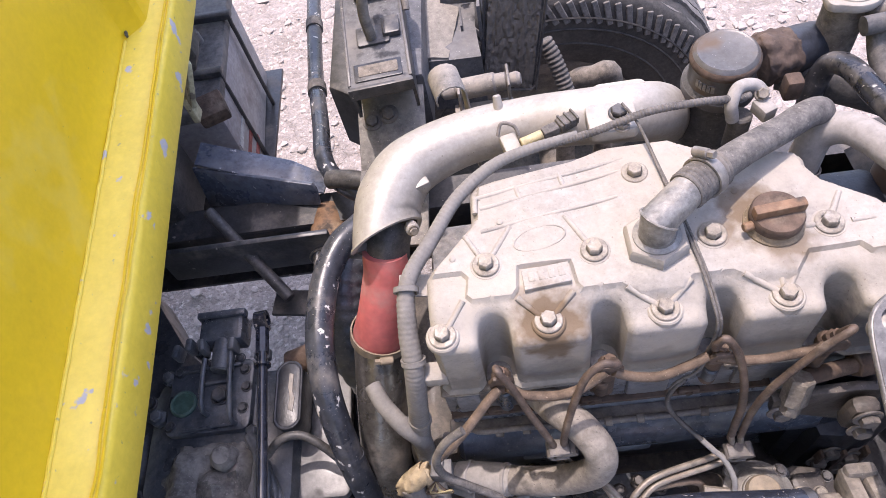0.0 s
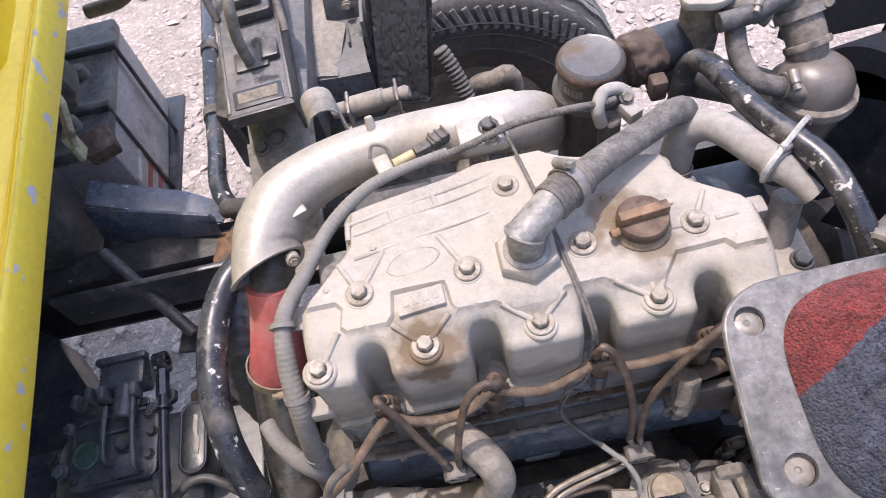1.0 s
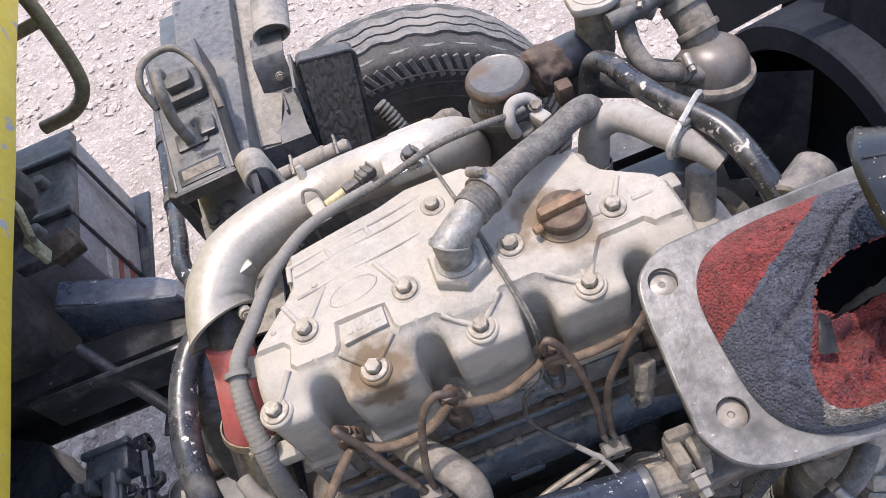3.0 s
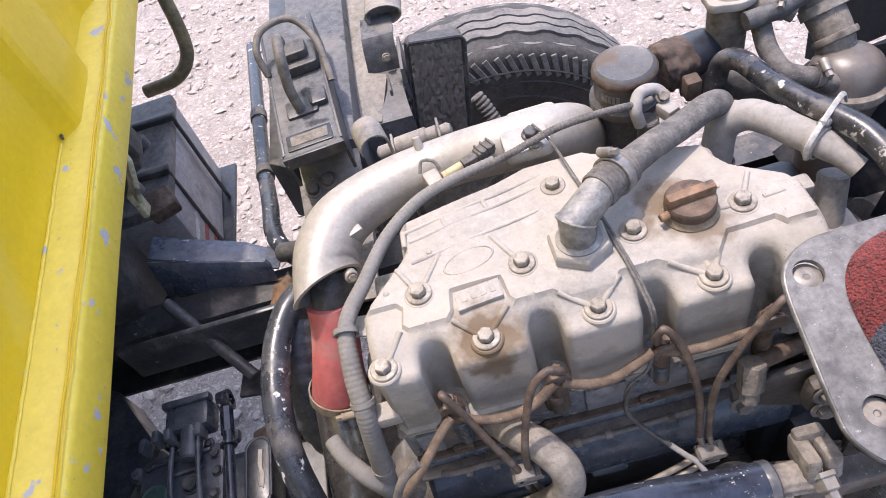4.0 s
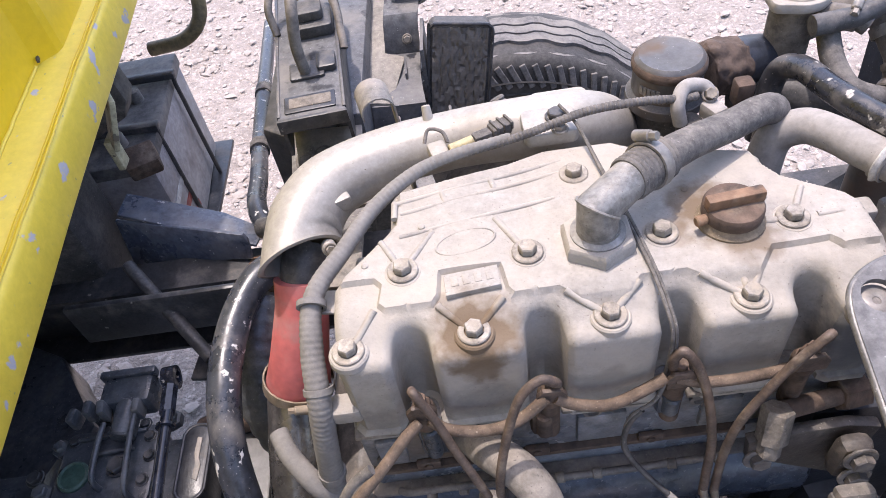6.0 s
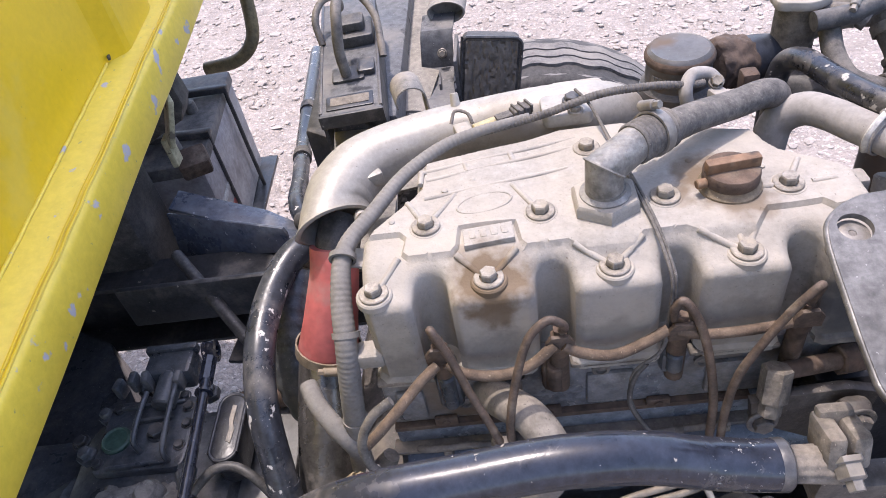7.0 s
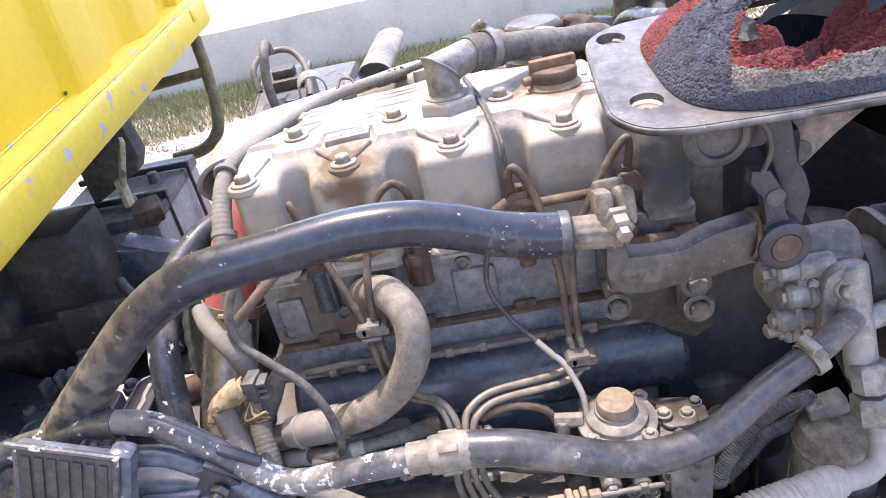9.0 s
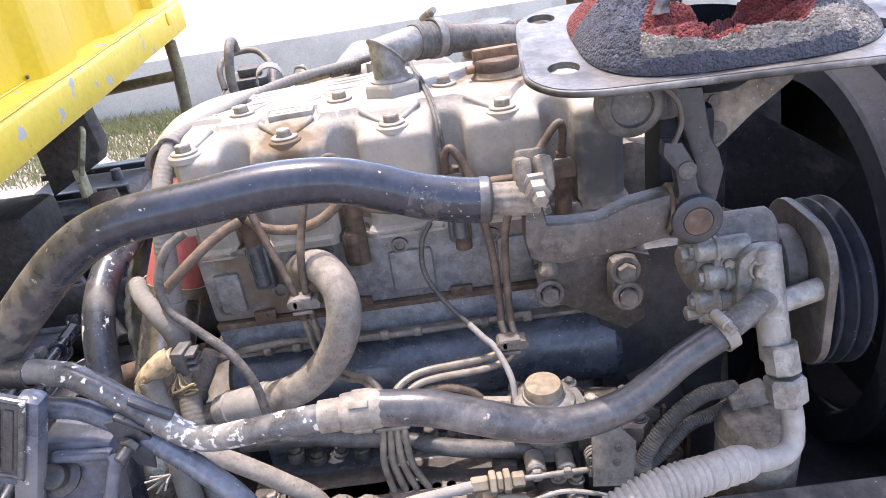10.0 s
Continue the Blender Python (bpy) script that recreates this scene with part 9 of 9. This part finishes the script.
line_thing("grey_wire_loop", "single grey cable looping down over the coolant hose", "cable", [
    ([L(-0.045, -0.150, -0.075), L(-0.066, -0.158, -0.088), L(-0.080, -0.167, -0.116), L(-0.076, -0.175, -0.146), L(-0.052, -0.183, -0.170), L(-0.022, -0.192, -0.198), L(-0.004, -0.200, -0.232), L(-0.001, -0.200, -0.268), L(-0.010, -0.178, -0.310), L(-0.030, -0.158, -0.342)], 0.0048)], L(-0.03, -0.18, -0.35), "rubber")
def lower_fuel_hoses():
    o = thing("lower_fuel_hose", "dark fuel hose with pale fittings tied low beside the block", "hose", L(0.0, -0.16, -0.36))
    a = [L(-0.12, -0.125, -0.362), L(-0.091, -0.136, -0.349), L(-0.055, -0.155, -0.333), L(-0.016, -0.17, -0.323), L(0.04, -0.162, -0.322), L(0.090, -0.150, -0.322)]
    bm = bmesh.new()
    tube(bm, a, 0.0095, 14, 7)
    part("hose", bm, "rubber", o)
    for p, q, mt in ((a[1], a[2], "hose_pale"), (L(-0.004, -0.170, -0.3225), L(0.012, -0.167, -0.322), "hose_pale"), (L(0.086, -0.151, -0.322), L(0.100, -0.148, -0.322), "hose_brown")):
        bm = bmesh.new()
        rod(bm, p, q, 0.0108, n=14, edge=0.001)
        part("fitting", bm, mt, o, "pale dusty fitting")
    for k in range(4):
        bm = bmesh.new()
        lathe(bm, [(0.0095, -0.0016), (0.0122, 0.0), (0.0095, 0.0016)], L(-0.022 + 0.004 * k, -0.168, -0.325 + 0.001 * (k % 2)), (1, -0.4 + 0.25 * k, 0.3 - 0.2 * k), 14, cap=False)
        part("wire_tie", bm, "hose_brown", o)
    o2 = thing("black_fuel_hose", "black rubber fuel hose running to the pump", "hose", L(0.03, -0.18, -0.36))
    bm = bmesh.new()
    tube(bm, [L(-0.05, -0.17, -0.335), L(0.03, -0.18, -0.330), L(0.068, -0.183, -0.335), L(0.13, -0.186, -0.345), L(0.20, -0.205, -0.352), L(0.28, -0.21, -0.36)], 0.010, 14, 7)
    part("hose", bm, "rubber_dark", o2)
    o3 = thing("pale_drain_pipe", "pale dusty pipe slanting down past the pump", "pipe", L(0.0, -0.21, -0.4))
    bm = bmesh.new()
    tube(bm, [L(-0.15, -0.225, -0.262), L(-0.105, -0.23, -0.272), L(-0.069, -0.23, -0.288), L(-0.033, -0.232, -0.310), L(0.006, -0.234, -0.340), L(0.040, -0.236, -0.372), L(0.058, -0.24, -0.43)], [0.009, 0.0095, 0.0098, 0.0102, 0.0102, 0.010, 0.010], 16, 7)
    part("pipe", bm, "hose_dusty", o3)


lower_fuel_hoses()
line_thing("fuel_return_pipe", "curved brown fuel return pipe", "fuel pipe", [
    ([L(0.151, -0.18, -0.296), L(0.17, -0.178, -0.288), L(0.195, -0.175, -0.290), L(0.223, -0.172, -0.306), L(0.234, -0.177, -0.328), L(0.232, -0.185, -0.350)], 0.0048)], L(0.19, -0.17, -0.33), "hose_brown", piece="pipe")

# ---- cab mount crossmember, latch ----
def cab_mount():
    o = thing("cab_mount_beam", "dusty black cab mounting crossmember with lock hook", "crossmember", L(-0.13, 0.6, -0.35))
    tilt = Matrix.Rotation(radians(3), 3, 'X')
    bm = bmesh.new()
    slab(bm, [(-0.185, 0.475), (-0.075, 0.470), (-0.055, 1.05), (-0.185, 1.05)], -0.31, -0.165, Matrix.Translation((0, 0, H)), bevel=0.008)
    part("beam", bm, "dusty_black", o)
    bm = bmesh.new()
    slab(bm, [(-0.240, 0.50), (-0.186, 0.46), (-0.186, 1.05), (-0.228, 1.05)], -0.335, -0.19, Matrix.Translation((0, 0, H)), bevel=0.006)
    part("side_plate", bm, "black", o, "dark upright plate beside the pipe")
    m = Matrix.Translation(L(-0.132, 0.398, -0.104)) @ Matrix.Rotation(radians(5), 4, 'X') @ Matrix.Rotation(radians(4), 4, 'Z')
    bm = bmesh.new()
    slab(bm, [(-0.048, 0.0), (0.048, 0.0), (0.050, 0.33), (-0.050, 0.33)], -0.006, 0.0, m, bevel=0.001)
    part("latch_plate", bm, "dusty_black", o, "worn black latch plate")
    for x in (-0.047, 0.047):
        bm = bmesh.new()
        slab(bm, [(x - 0.0025, 0.006), (x + 0.0025, 0.006), (x + 0.0025, 0.33), (x - 0.0025, 0.33)], -0.075, 0.002, m, bevel=0.001)
        part("latch_flange", bm, "black", o)
    bm = bmesh.new()
    slab(bm, [(-0.05, -0.004), (0.05, -0.004), (0.05, 0.002), (-0.05, 0.002)], -0.022, 0.001, m, bevel=0.001)
    part("front_lip", bm, "black", o)
    bm = bmesh.new()
    slab(bm, rounded(-0.038, 0.010, 0.036, 0.044, 0.002, 2), 0.0, 0.0025, m, bevel=0.0008)
    plate = part("label_plate", bm, "arm_black", o, "dark framed label plate")
    bm = bmesh.new()
    slab(bm, rounded(-0.031, 0.018, 0.030, 0.039, 0.002, 2), 0.0025, 0.0035, m, bevel=0.0004)
    part("worn_label", bm, "iron_dust", plate, "tan worn label")
    bm = bmesh.new()
    slab(bm, rounded(-0.028, 0.078, 0.024, 0.116, 0.004, 3), 0.0, 0.005, m, bevel=0.001)
    slab(bm, rounded(0.014, 0.088, 0.042, 0.125, 0.004, 3), 0.0, 0.011, m, bevel=0.002)
    part("hook_base", bm, "black", o)
    bm = bmesh.new()
    tube(bm, [m @ Vector((-0.004, 0.092, 0.0)), m @ Vector((-0.006, 0.097, 0.045)), m @ Vector((0.0, 0.105, 0.085)), m @ Vector((0.003, 0.125, 0.102)), m @ Vector((0.004, 0.15, 0.10)), m @ Vector((0.003, 0.165, 0.082))], 0.0085, 14, 6)
    part("hook", bm, "iron", o, "bent steel lock hook")
    bm = bmesh.new()
    slab(bm, rounded(-0.026, 0.175, 0.044, 0.235, 0.006, 3), 0.0, 0.02, m, bevel=0.003)
    slab(bm, rounded(-0.012, 0.19, 0.032, 0.225, 0.006, 3), 0.02, 0.036, m, bevel=0.003)
    part("latch_block", bm, "rubber_dark", o)
    bm = bmesh.new()
    tube(bm, [m @ Vector(q) for q in ((-0.046, 0.20, 0.0), (-0.05, 0.225, 0.035), (-0.03, 0.255, 0.052), (0.02, 0.26, 0.052), (0.05, 0.22, 0.03), (0.055, 0.17, 0.004), (0.055, 0.15, -0.01))], 0.0062, 12, 6)
    part("guard_loop", bm, "iron", o, "bent round-bar loop")
    bm = bmesh.new()
    slab(bm, [(-0.195, 0.345), (-0.085, 0.335), (-0.078, 0.52), (-0.19, 0.52)], -0.006, 0.0, Matrix.Translation(L(0, 0, -0.377)) @ Matrix.Rotation(radians(22), 4, 'X'), bevel=0.002)
    part("mount_foot", bm, "grey_sheet", o, "dusty grey mounting foot")
    bm = bmesh.new()
    slab(bm, [(-0.205, 0.20), (-0.09, 0.19), (-0.085, 0.34), (-0.195, 0.35)], -0.245, -0.237, Matrix.Translation((0, 0, H)), bevel=0.002)
    part("lower_foot", bm, "grey_sheet", o)
    fm = Matrix.Translation(L(0, 0, -0.377)) @ Matrix.Rotation(radians(22), 4, 'X')
    for x, y in ((-0.140, 0.463), (-0.168, 0.455)):
        shared("bolt", BOLT_I, o, fm @ Matrix.Translation((x, y, 0)))
    return o


cab_mount()


def side_pipe():
    o = thing("air_pipe", "black pipe with sleeves running beside the crossmember", "pipe", L(-0.3, 0.6, -0.4))
    bm = bmesh.new()
    tube(bm, [L(-0.18, 0.36, -0.33), L(-0.225, 0.365, -0.31), L(-0.262, 0.40, -0.30), L(-0.282, 0.455, -0.305), L(-0.300, 0.56, -0.34), L(-0.330, 0.74, -0.385), L(-0.35, 0.95, -0.41), L(-0.38, 1.3, -0.45)], 0.0165, 18, 7)
    part("pipe", bm, "chipped", o)
    for p, d in ((L(-0.322, 0.69, -0.374), (-0.03, 0.18, -0.045)), (L(-0.348, 0.93, -0.408), (-0.02, 0.2, -0.03))):
        bm = bmesh.new()
        lathe(bm, [(0.016, -0.016), (0.0195, -0.016), (0.0195, 0.016), (0.016, 0.016)], p, d, 20, cap=False)
        part("sleeve", bm, "rubber", o)
    bm = bmesh.new()
    tube(bm, [L(-0.265, 0.39, -0.30), L(-0.22, 0.37, -0.285), L(-0.18, 0.355, -0.29), L(-0.15, 0.33, -0.31)], 0.017, 14, 6)
    part("joint", bm, "rubber_dark", o)
    return o


side_pipe()


def bent_sheet(bm, rows, thick):
    """A sheet through rows of points, with thickness."""
    vv = [[bm.verts.new(p) for p in row] for row in rows]
    for a, b in zip(vv, vv[1:]):
        for k in range(len(a) - 1):
            bm.faces.new((a[k], a[k + 1], b[k + 1], b[k]))
    bmesh.ops.recalc_face_normals(bm, faces=bm.faces)
    bmesh.ops.solidify(bm, geom=list(bm.faces), thickness=thick)
    bmesh.ops.recalc_face_normals(bm, faces=bm.faces)
    return bm


def grey_channel():
    o = thing("cab_support_bracket", "dusty grey pressed sheet support bracket", "bracket", L(0.0, 0.68, -0.5))
    bm = bmesh.new()
    bent_sheet(bm, [[L(-0.098, 1.06, -0.205), L(-0.055, 1.05, -0.198), L(-0.012, 1.02, -0.205)],
                    [L(-0.093, 0.77, -0.205), L(-0.050, 0.76, -0.198), L(-0.004, 0.74, -0.205)],
                    [L(-0.088, 0.66, -0.207), L(-0.050, 0.66, -0.202), L(-0.008, 0.66, -0.207)],
                    [L(-0.085, 0.57, -0.222), L(-0.062, 0.565, -0.220), L(-0.035, 0.56, -0.222)],
                    [L(-0.083, 0.555, -0.30), L(-0.062, 0.55, -0.30), L(-0.035, 0.545, -0.30)]], 0.004)
    strip = part("channel_strip", bm, "tan_sheet", o, "dust-caked pressed channel")
    for x in (-0.096, -0.004):
        bm = bmesh.new()
        bent_sheet(bm, [[L(x, 0.60, -0.29), L(x, 1.05, -0.29)], [L(x, 0.62, -0.208), L(x - 0.004, 1.05, -0.206)]], 0.004)
        part("strip_flange", bm, "dusty_black", strip)
    bm = bmesh.new()
    bent_sheet(bm, [[L(-0.072, 0.545, -0.33), L(-0.03, 0.54, -0.33), L(0.024, 0.535, -0.33)],
                    [L(-0.070, 0.562, -0.226), L(-0.03, 0.558, -0.226), L(0.022, 0.556, -0.226)],
                    [L(-0.062, 0.585, -0.218), L(-0.028, 0.582, -0.217), L(0.020, 0.580, -0.218)],
                    [L(-0.050, 0.65, -0.220), L(-0.024, 0.64, -0.218), L(0.018, 0.632, -0.220)],
                    [L(-0.040, 0.682, -0.205), L(-0.020, 0.678, -0.204), L(0.022, 0.674, -0.205)],
                    [L(-0.034, 0.690, -0.150), L(-0.014, 0.688, -0.150), L(0.026, 0.686, -0.150)],
                    [L(-0.032, 0.70, -0.140), L(-0.012, 0.698, -0.140), L(0.028, 0.696, -0.140)],
                    [L(-0.028, 0.76, -0.138), L(-0.006, 0.76, -0.138), L(0.034, 0.755, -0.138)]], 0.004)
    step = part("stepped_bracket", bm, "dusty_black", o, "stepped grey-black bracket")
    shared("bolt", BOLT_S, step, axis_pose(L(0.003, 0.679, -0.178), (0.05, -0.95, 0.3)))
    bm = bmesh.new()
    tube(bm, [L(0.018, 0.735, -0.128), L(0.026, 0.80, -0.124), L(0.036, 0.90, -0.12), L(0.045, 1.02, -0.12)], 0.036, 22, 7, bore=0.9, flat=0.62)
    part("rolled_lip", bm, "grey_sheet", o, "rolled open-ended lip")
    bm = bmesh.new()
    slab(bm, [(0.024, 0.60), (0.030, 0.60), (0.036, 0.70), (0.030, 0.70)], -0.30, -0.155, Matrix.Translation((0, 0, H)), bevel=0.001)
    part("side_cheek", bm, "dusty_black", o)
    return o


grey_channel()


def splash_pad():
    o = thing("splash_pad", "dark bitumen-textured pad in a thin metal tray", "pad", L(0.10, 0.62, -0.36))
    m = Matrix.Translation(L(0.080, 0.612, -0.240)) @ Matrix.Rotation(radians(80), 4, 'X') @ Matrix.Rotation(radians(-9), 4, 'Z')
    bm = bmesh.new()
    n = 40
    g = [[bm.verts.new(m @ Vector((-0.046 + 0.092 * i / n, -0.104 + 0.208 * j / n, 0.012 + 0.002 * noise.fractal(Vector((i * 0.35, j * 0.35, 2)), 1, 2, 3) - 0.004 * max(0, 0.12 - abs(noise.noise(Vector((i * 0.16, j * 0.3, 7))))) / 0.12))) for i in range(n + 1)] for j in range(n + 1)]
    for a, b in zip(g, g[1:]):
        for i in range(n):
            bm.faces.new((a[i], a[i + 1], b[i + 1], b[i]))
    part("pad", bm, "foam", o)
    bm = bmesh.new()
    slab(bm, rounded(-0.052, -0.110, 0.052, 0.110, 0.014), -0.03, 0.006, m, bevel=0.003)
    part("tray", bm, "rubber_dark", o)
    bm = bmesh.new()
    pts = rounded(-0.053, -0.108, 0.053, 0.111, 0.014)
    tube(bm, [m @ Vector((x, y, 0.012)) for x, y in pts + pts[:1]], 0.003, 6, 2)
    part("tray_rim", bm, "black", o)
    return o


splash_pad()


def curl_bracket():
    o = thing("curled_strap", "grey rolled metal strap end beside the intake pipe", "strap", L(-0.03, 0.27, -0.06))
    bm = bmesh.new()
    box(bm, L(-0.055, 0.30, -0.17), (0.16, 0.05, 0.006), Matrix.Rotation(radians(12), 3, 'Z'), bevel=0.001)
    part("foot", bm, "grey_sheet", o)
    bm = bmesh.new()
    pr = [(0.021 * math.cos(a), 0.021 * math.sin(a)) for a in [radians(200 - 22 * k) for k in range(10)]] + [(0.026, -0.06), (0.026, -0.16)]
    outl = pr + [(x * 0.9 if k < 10 else x - 0.004, z * 0.9 if k < 10 else z) for k, (x, z) in reversed(list(enumerate(pr)))]
    slab(bm, outl, -0.022, 0.022, Matrix.Translation(L(-0.026, 0.284, -0.018)) @ Matrix.Rotation(radians(12), 4, 'Z') @ Matrix.Rotation(radians(90), 4, 'X'))
    part("strap", bm, "grey_sheet", o)
    return o


curl_bracket()


def clutch_cylinder():
    o = thing("level_sensor", "small grey cylindrical valve on a bracket", "valve", L(0.0, 0.6, -0.4))
    a, b = L(-0.052, 0.484, -0.228), L(0.082, 0.470, -0.206)
    d = (b - a).normalized()
    bm = bmesh.new()
    ln = (b - a).length
    lathe(bm, [(0.008, 0), (0.013, 0.004), (0.013, 0.025), (0.009, 0.027), (0.009, 0.035), (0.018, 0.037), (0.018, 0.092), (0.015, 0.095), (0.015, 0.112), (0.011, 0.114), (0.013, ln - 0.006), (0.009, ln)], a, d, 22)
    part("body", bm, "grey_sheet", o)
    for t in (0.03, 0.115):
        bm = bmesh.new()
        box(bm, a + d * t + Vector((0, 0, -0.01)), (0.005, 0.05, 0.05), bevel=0.002)
        part("bracket_ear", bm, "grey_sheet", o)
    bm = bmesh.new()
    box(bm, a + d * 0.07 + Vector((0, -0.02, -0.034)), (0.10, 0.03, 0.005), bevel=0.001)
    part("bracket", bm, "grey_sheet", o)
    return o


clutch_cylinder()

bm = bmesh.new()
tube(bm, [L(0.15, 0.72, -0.36), L(0.163, 0.705, -0.385), L(0.18, 0.68, -0.43), L(0.20, 0.64, -0.50)], [0.017, 0.0175, 0.0175, 0.0175], 16, 7, ridge=0.003, pitch=0.010)
solo("spring_wrapped_hose", bm, "rubber", "grey spring-wrapped brake hose by the wheel", "hose", L(0.18, 0.68, -0.5))
bm = bmesh.new()
tube(bm, [Vector((0.19, 0.70, 0.40)), Vector((0.20, 0.72, 0.68)), Vector((0.25, 0.70, 0.74)), Vector((0.29, 0.70, 0.72)), Vector((0.28, 0.72, 0.42))], 0.022, 14, 6)
solo("steering_knuckle", bm, "iron_dust", "dusty cast steering knuckle arm on the axle", "knuckle", (0.24, 0.71, 0.4))


# ---- battery and tray ----
def battery():
    o = thing("truck_battery", "grey truck battery with red markings strapped under the body", "battery", L(-0.64, 0.77, -0.56))
    bm = bmesh.new()
    box(bm, L(-0.63, 0.775, -0.44), (0.25, 0.36, 0.235), Matrix.Rotation(radians(3), 3, 'Z'), bevel=0.008)
    case = part("case", bm, "battery", o)
    bm = bmesh.new()
    box(bm, L(-0.63, 0.775, -0.312), (0.256, 0.366, 0.03), Matrix.Rotation(radians(3), 3, 'Z'), bevel=0.006)
    part("lid", bm, "plastic_dusty", o)
    for k in range(6):
        bm = bmesh.new()
        box(bm, L(-0.5075 + 0.008 * (k % 2), 0.655 + 0.0 * k, -0.40 - 0.022 * k), (0.005, 0.07 + 0.025 * (k % 3), 0.016), Matrix.Rotation(radians(3), 3, 'Z'))
        part("print_bar", bm, "red_print" if k > 1 else "white_print", case)
    for y in (0.69, 0.86):
        bm = bmesh.new()
        tube(bm, [L(-0.75, y - 0.005, -0.292), L(-0.60, y, -0.285), L(-0.508, y + 0.003, -0.292), L(-0.50, y + 0.004, -0.32), L(-0.498, y + 0.004, -0.44), L(-0.495, y + 0.004, -0.57)], 0.0048, 8, 5)
        part("hold_down_rod", bm, "black", o)
        bm = bmesh.new()
        box(bm, L(-0.63, y, -0.286), (0.28, 0.02, 0.014), bevel=0.003)
        part("clamp_bar", bm, "black", o)
    for y in (0.66, 0.80):
        bm = bmesh.new()
        lathe(bm, [(0.014, 0), (0.012, 0.025), (0.0, 0.027)], L(-0.56, y, -0.298), (0, 0, 1), 14, cap=False)
        part("terminal", bm, "grey_sheet", o)
    bm = bmesh.new()
    box(bm, L(-0.497, 0.585, -0.282), (0.058, 0.05, 0.040), Matrix.Rotation(0.4, 3, 'Z') @ Matrix.Rotation(0.3, 3, 'X'), bevel=0.006)
    part("terminal_cover", bm, "rust", o, "dull red-brown terminal cover")
    return o


battery()


def battery_tray():
    o = thing("battery_tray", "black steel battery tray and outrigger arm", "tray", L(-0.55, 0.7, -0.6))
    bm = bmesh.new()
    box(bm, L(-0.63, 0.775, -0.568), (0.30, 0.42, 0.012), bevel=0.003)
    part("tray", bm, "black", o)
    bm = bmesh.new()
    slab(bm, [(-0.535, 0.462), (-0.30, 0.40), (-0.29, 0.44), (-0.36, 0.475), (-0.53, 0.515)], -0.006, 0.0, Matrix.Translation(L(0, 0, -0.42)) @ Matrix.Rotation(radians(14), 4, 'Y'), bevel=0.002)
    slab(bm, [(-0.150, 0.012), (0.084, 0.0), (0.09, -0.012), (0.088, -0.05), (-0.150, -0.085)], -0.004, 0.004, Matrix.Translation(L(-0.385, 0.424, -0.318)) @ Matrix.Rotation(radians(-15.6), 4, 'Z') @ Matrix.Rotation(radians(80), 4, 'X'), bevel=0.002)
    part("outrigger", bm, "blue_gloss", o, "blue-black outrigger arm")
    bm = bmesh.new()
    box(bm, L(-0.472, 0.52, -0.148), (0.010, 0.040, 0.090), Matrix.Rotation(0.5, 3, 'Z') @ Matrix.Rotation(0.35, 3, 'Y'), bevel=0.003)
    box(bm, L(-0.495, 0.525, -0.21), (0.012, 0.03, 0.06), bevel=0.003)
    part("pale_bracket", bm, "cream", o, "dusty cream-painted bracket")
    # dark box added to stand for the shade under the body
    bm = bmesh.new()
    box(bm, L(-0.83, 0.47, -0.33), (0.54, 0.14, 0.22), bevel=0.02)
    part("relay_box", bm, "rubber_dark", o)
    bm = bmesh.new()
    box(bm, L(-0.43, 0.30, -0.37), (0.31, 0.012, 0.09), bevel=0.004)
    box(bm, L(-0.35, 0.23, -0.44), (0.11, 0.05, 0.008), Matrix.Rotation(radians(-8), 3, 'Z'), bevel=0.002)
    part("lower_arm", bm, "black", o)
    bm = bmesh.new()
    rod(bm, L(-0.50, 0.38, -0.33), L(-0.36, 0.22, -0.40), 0.011, n=16, edge=0.002)
    part("strut", bm, "rubber_dark", o)
    return o


battery_tray()


def step_rod():
    o = thing("handrail_rod", "olive painted bent round steel rod by the body", "rod", L(-0.5, 1.1, -0.3))
    bm = bmesh.new()
    tube(bm, [L(-0.475, 1.16, -0.05), L(-0.465, 1.13, -0.13), L(-0.462, 1.09, -0.24), L(-0.475, 1.065, -0.29), L(-0.52, 1.05, -0.32), L(-0.60, 1.05, -0.33)], 0.016, 16, 7)
    part("rod", bm, "hook_paint", o)
    bm = bmesh.new()
    rod(bm, L(-0.466, 1.13, -0.135), L(-0.75, 1.08, -0.145), 0.014, n=14)
    part("cross_rod", bm, "hook_paint", o)
    return o


step_rod()
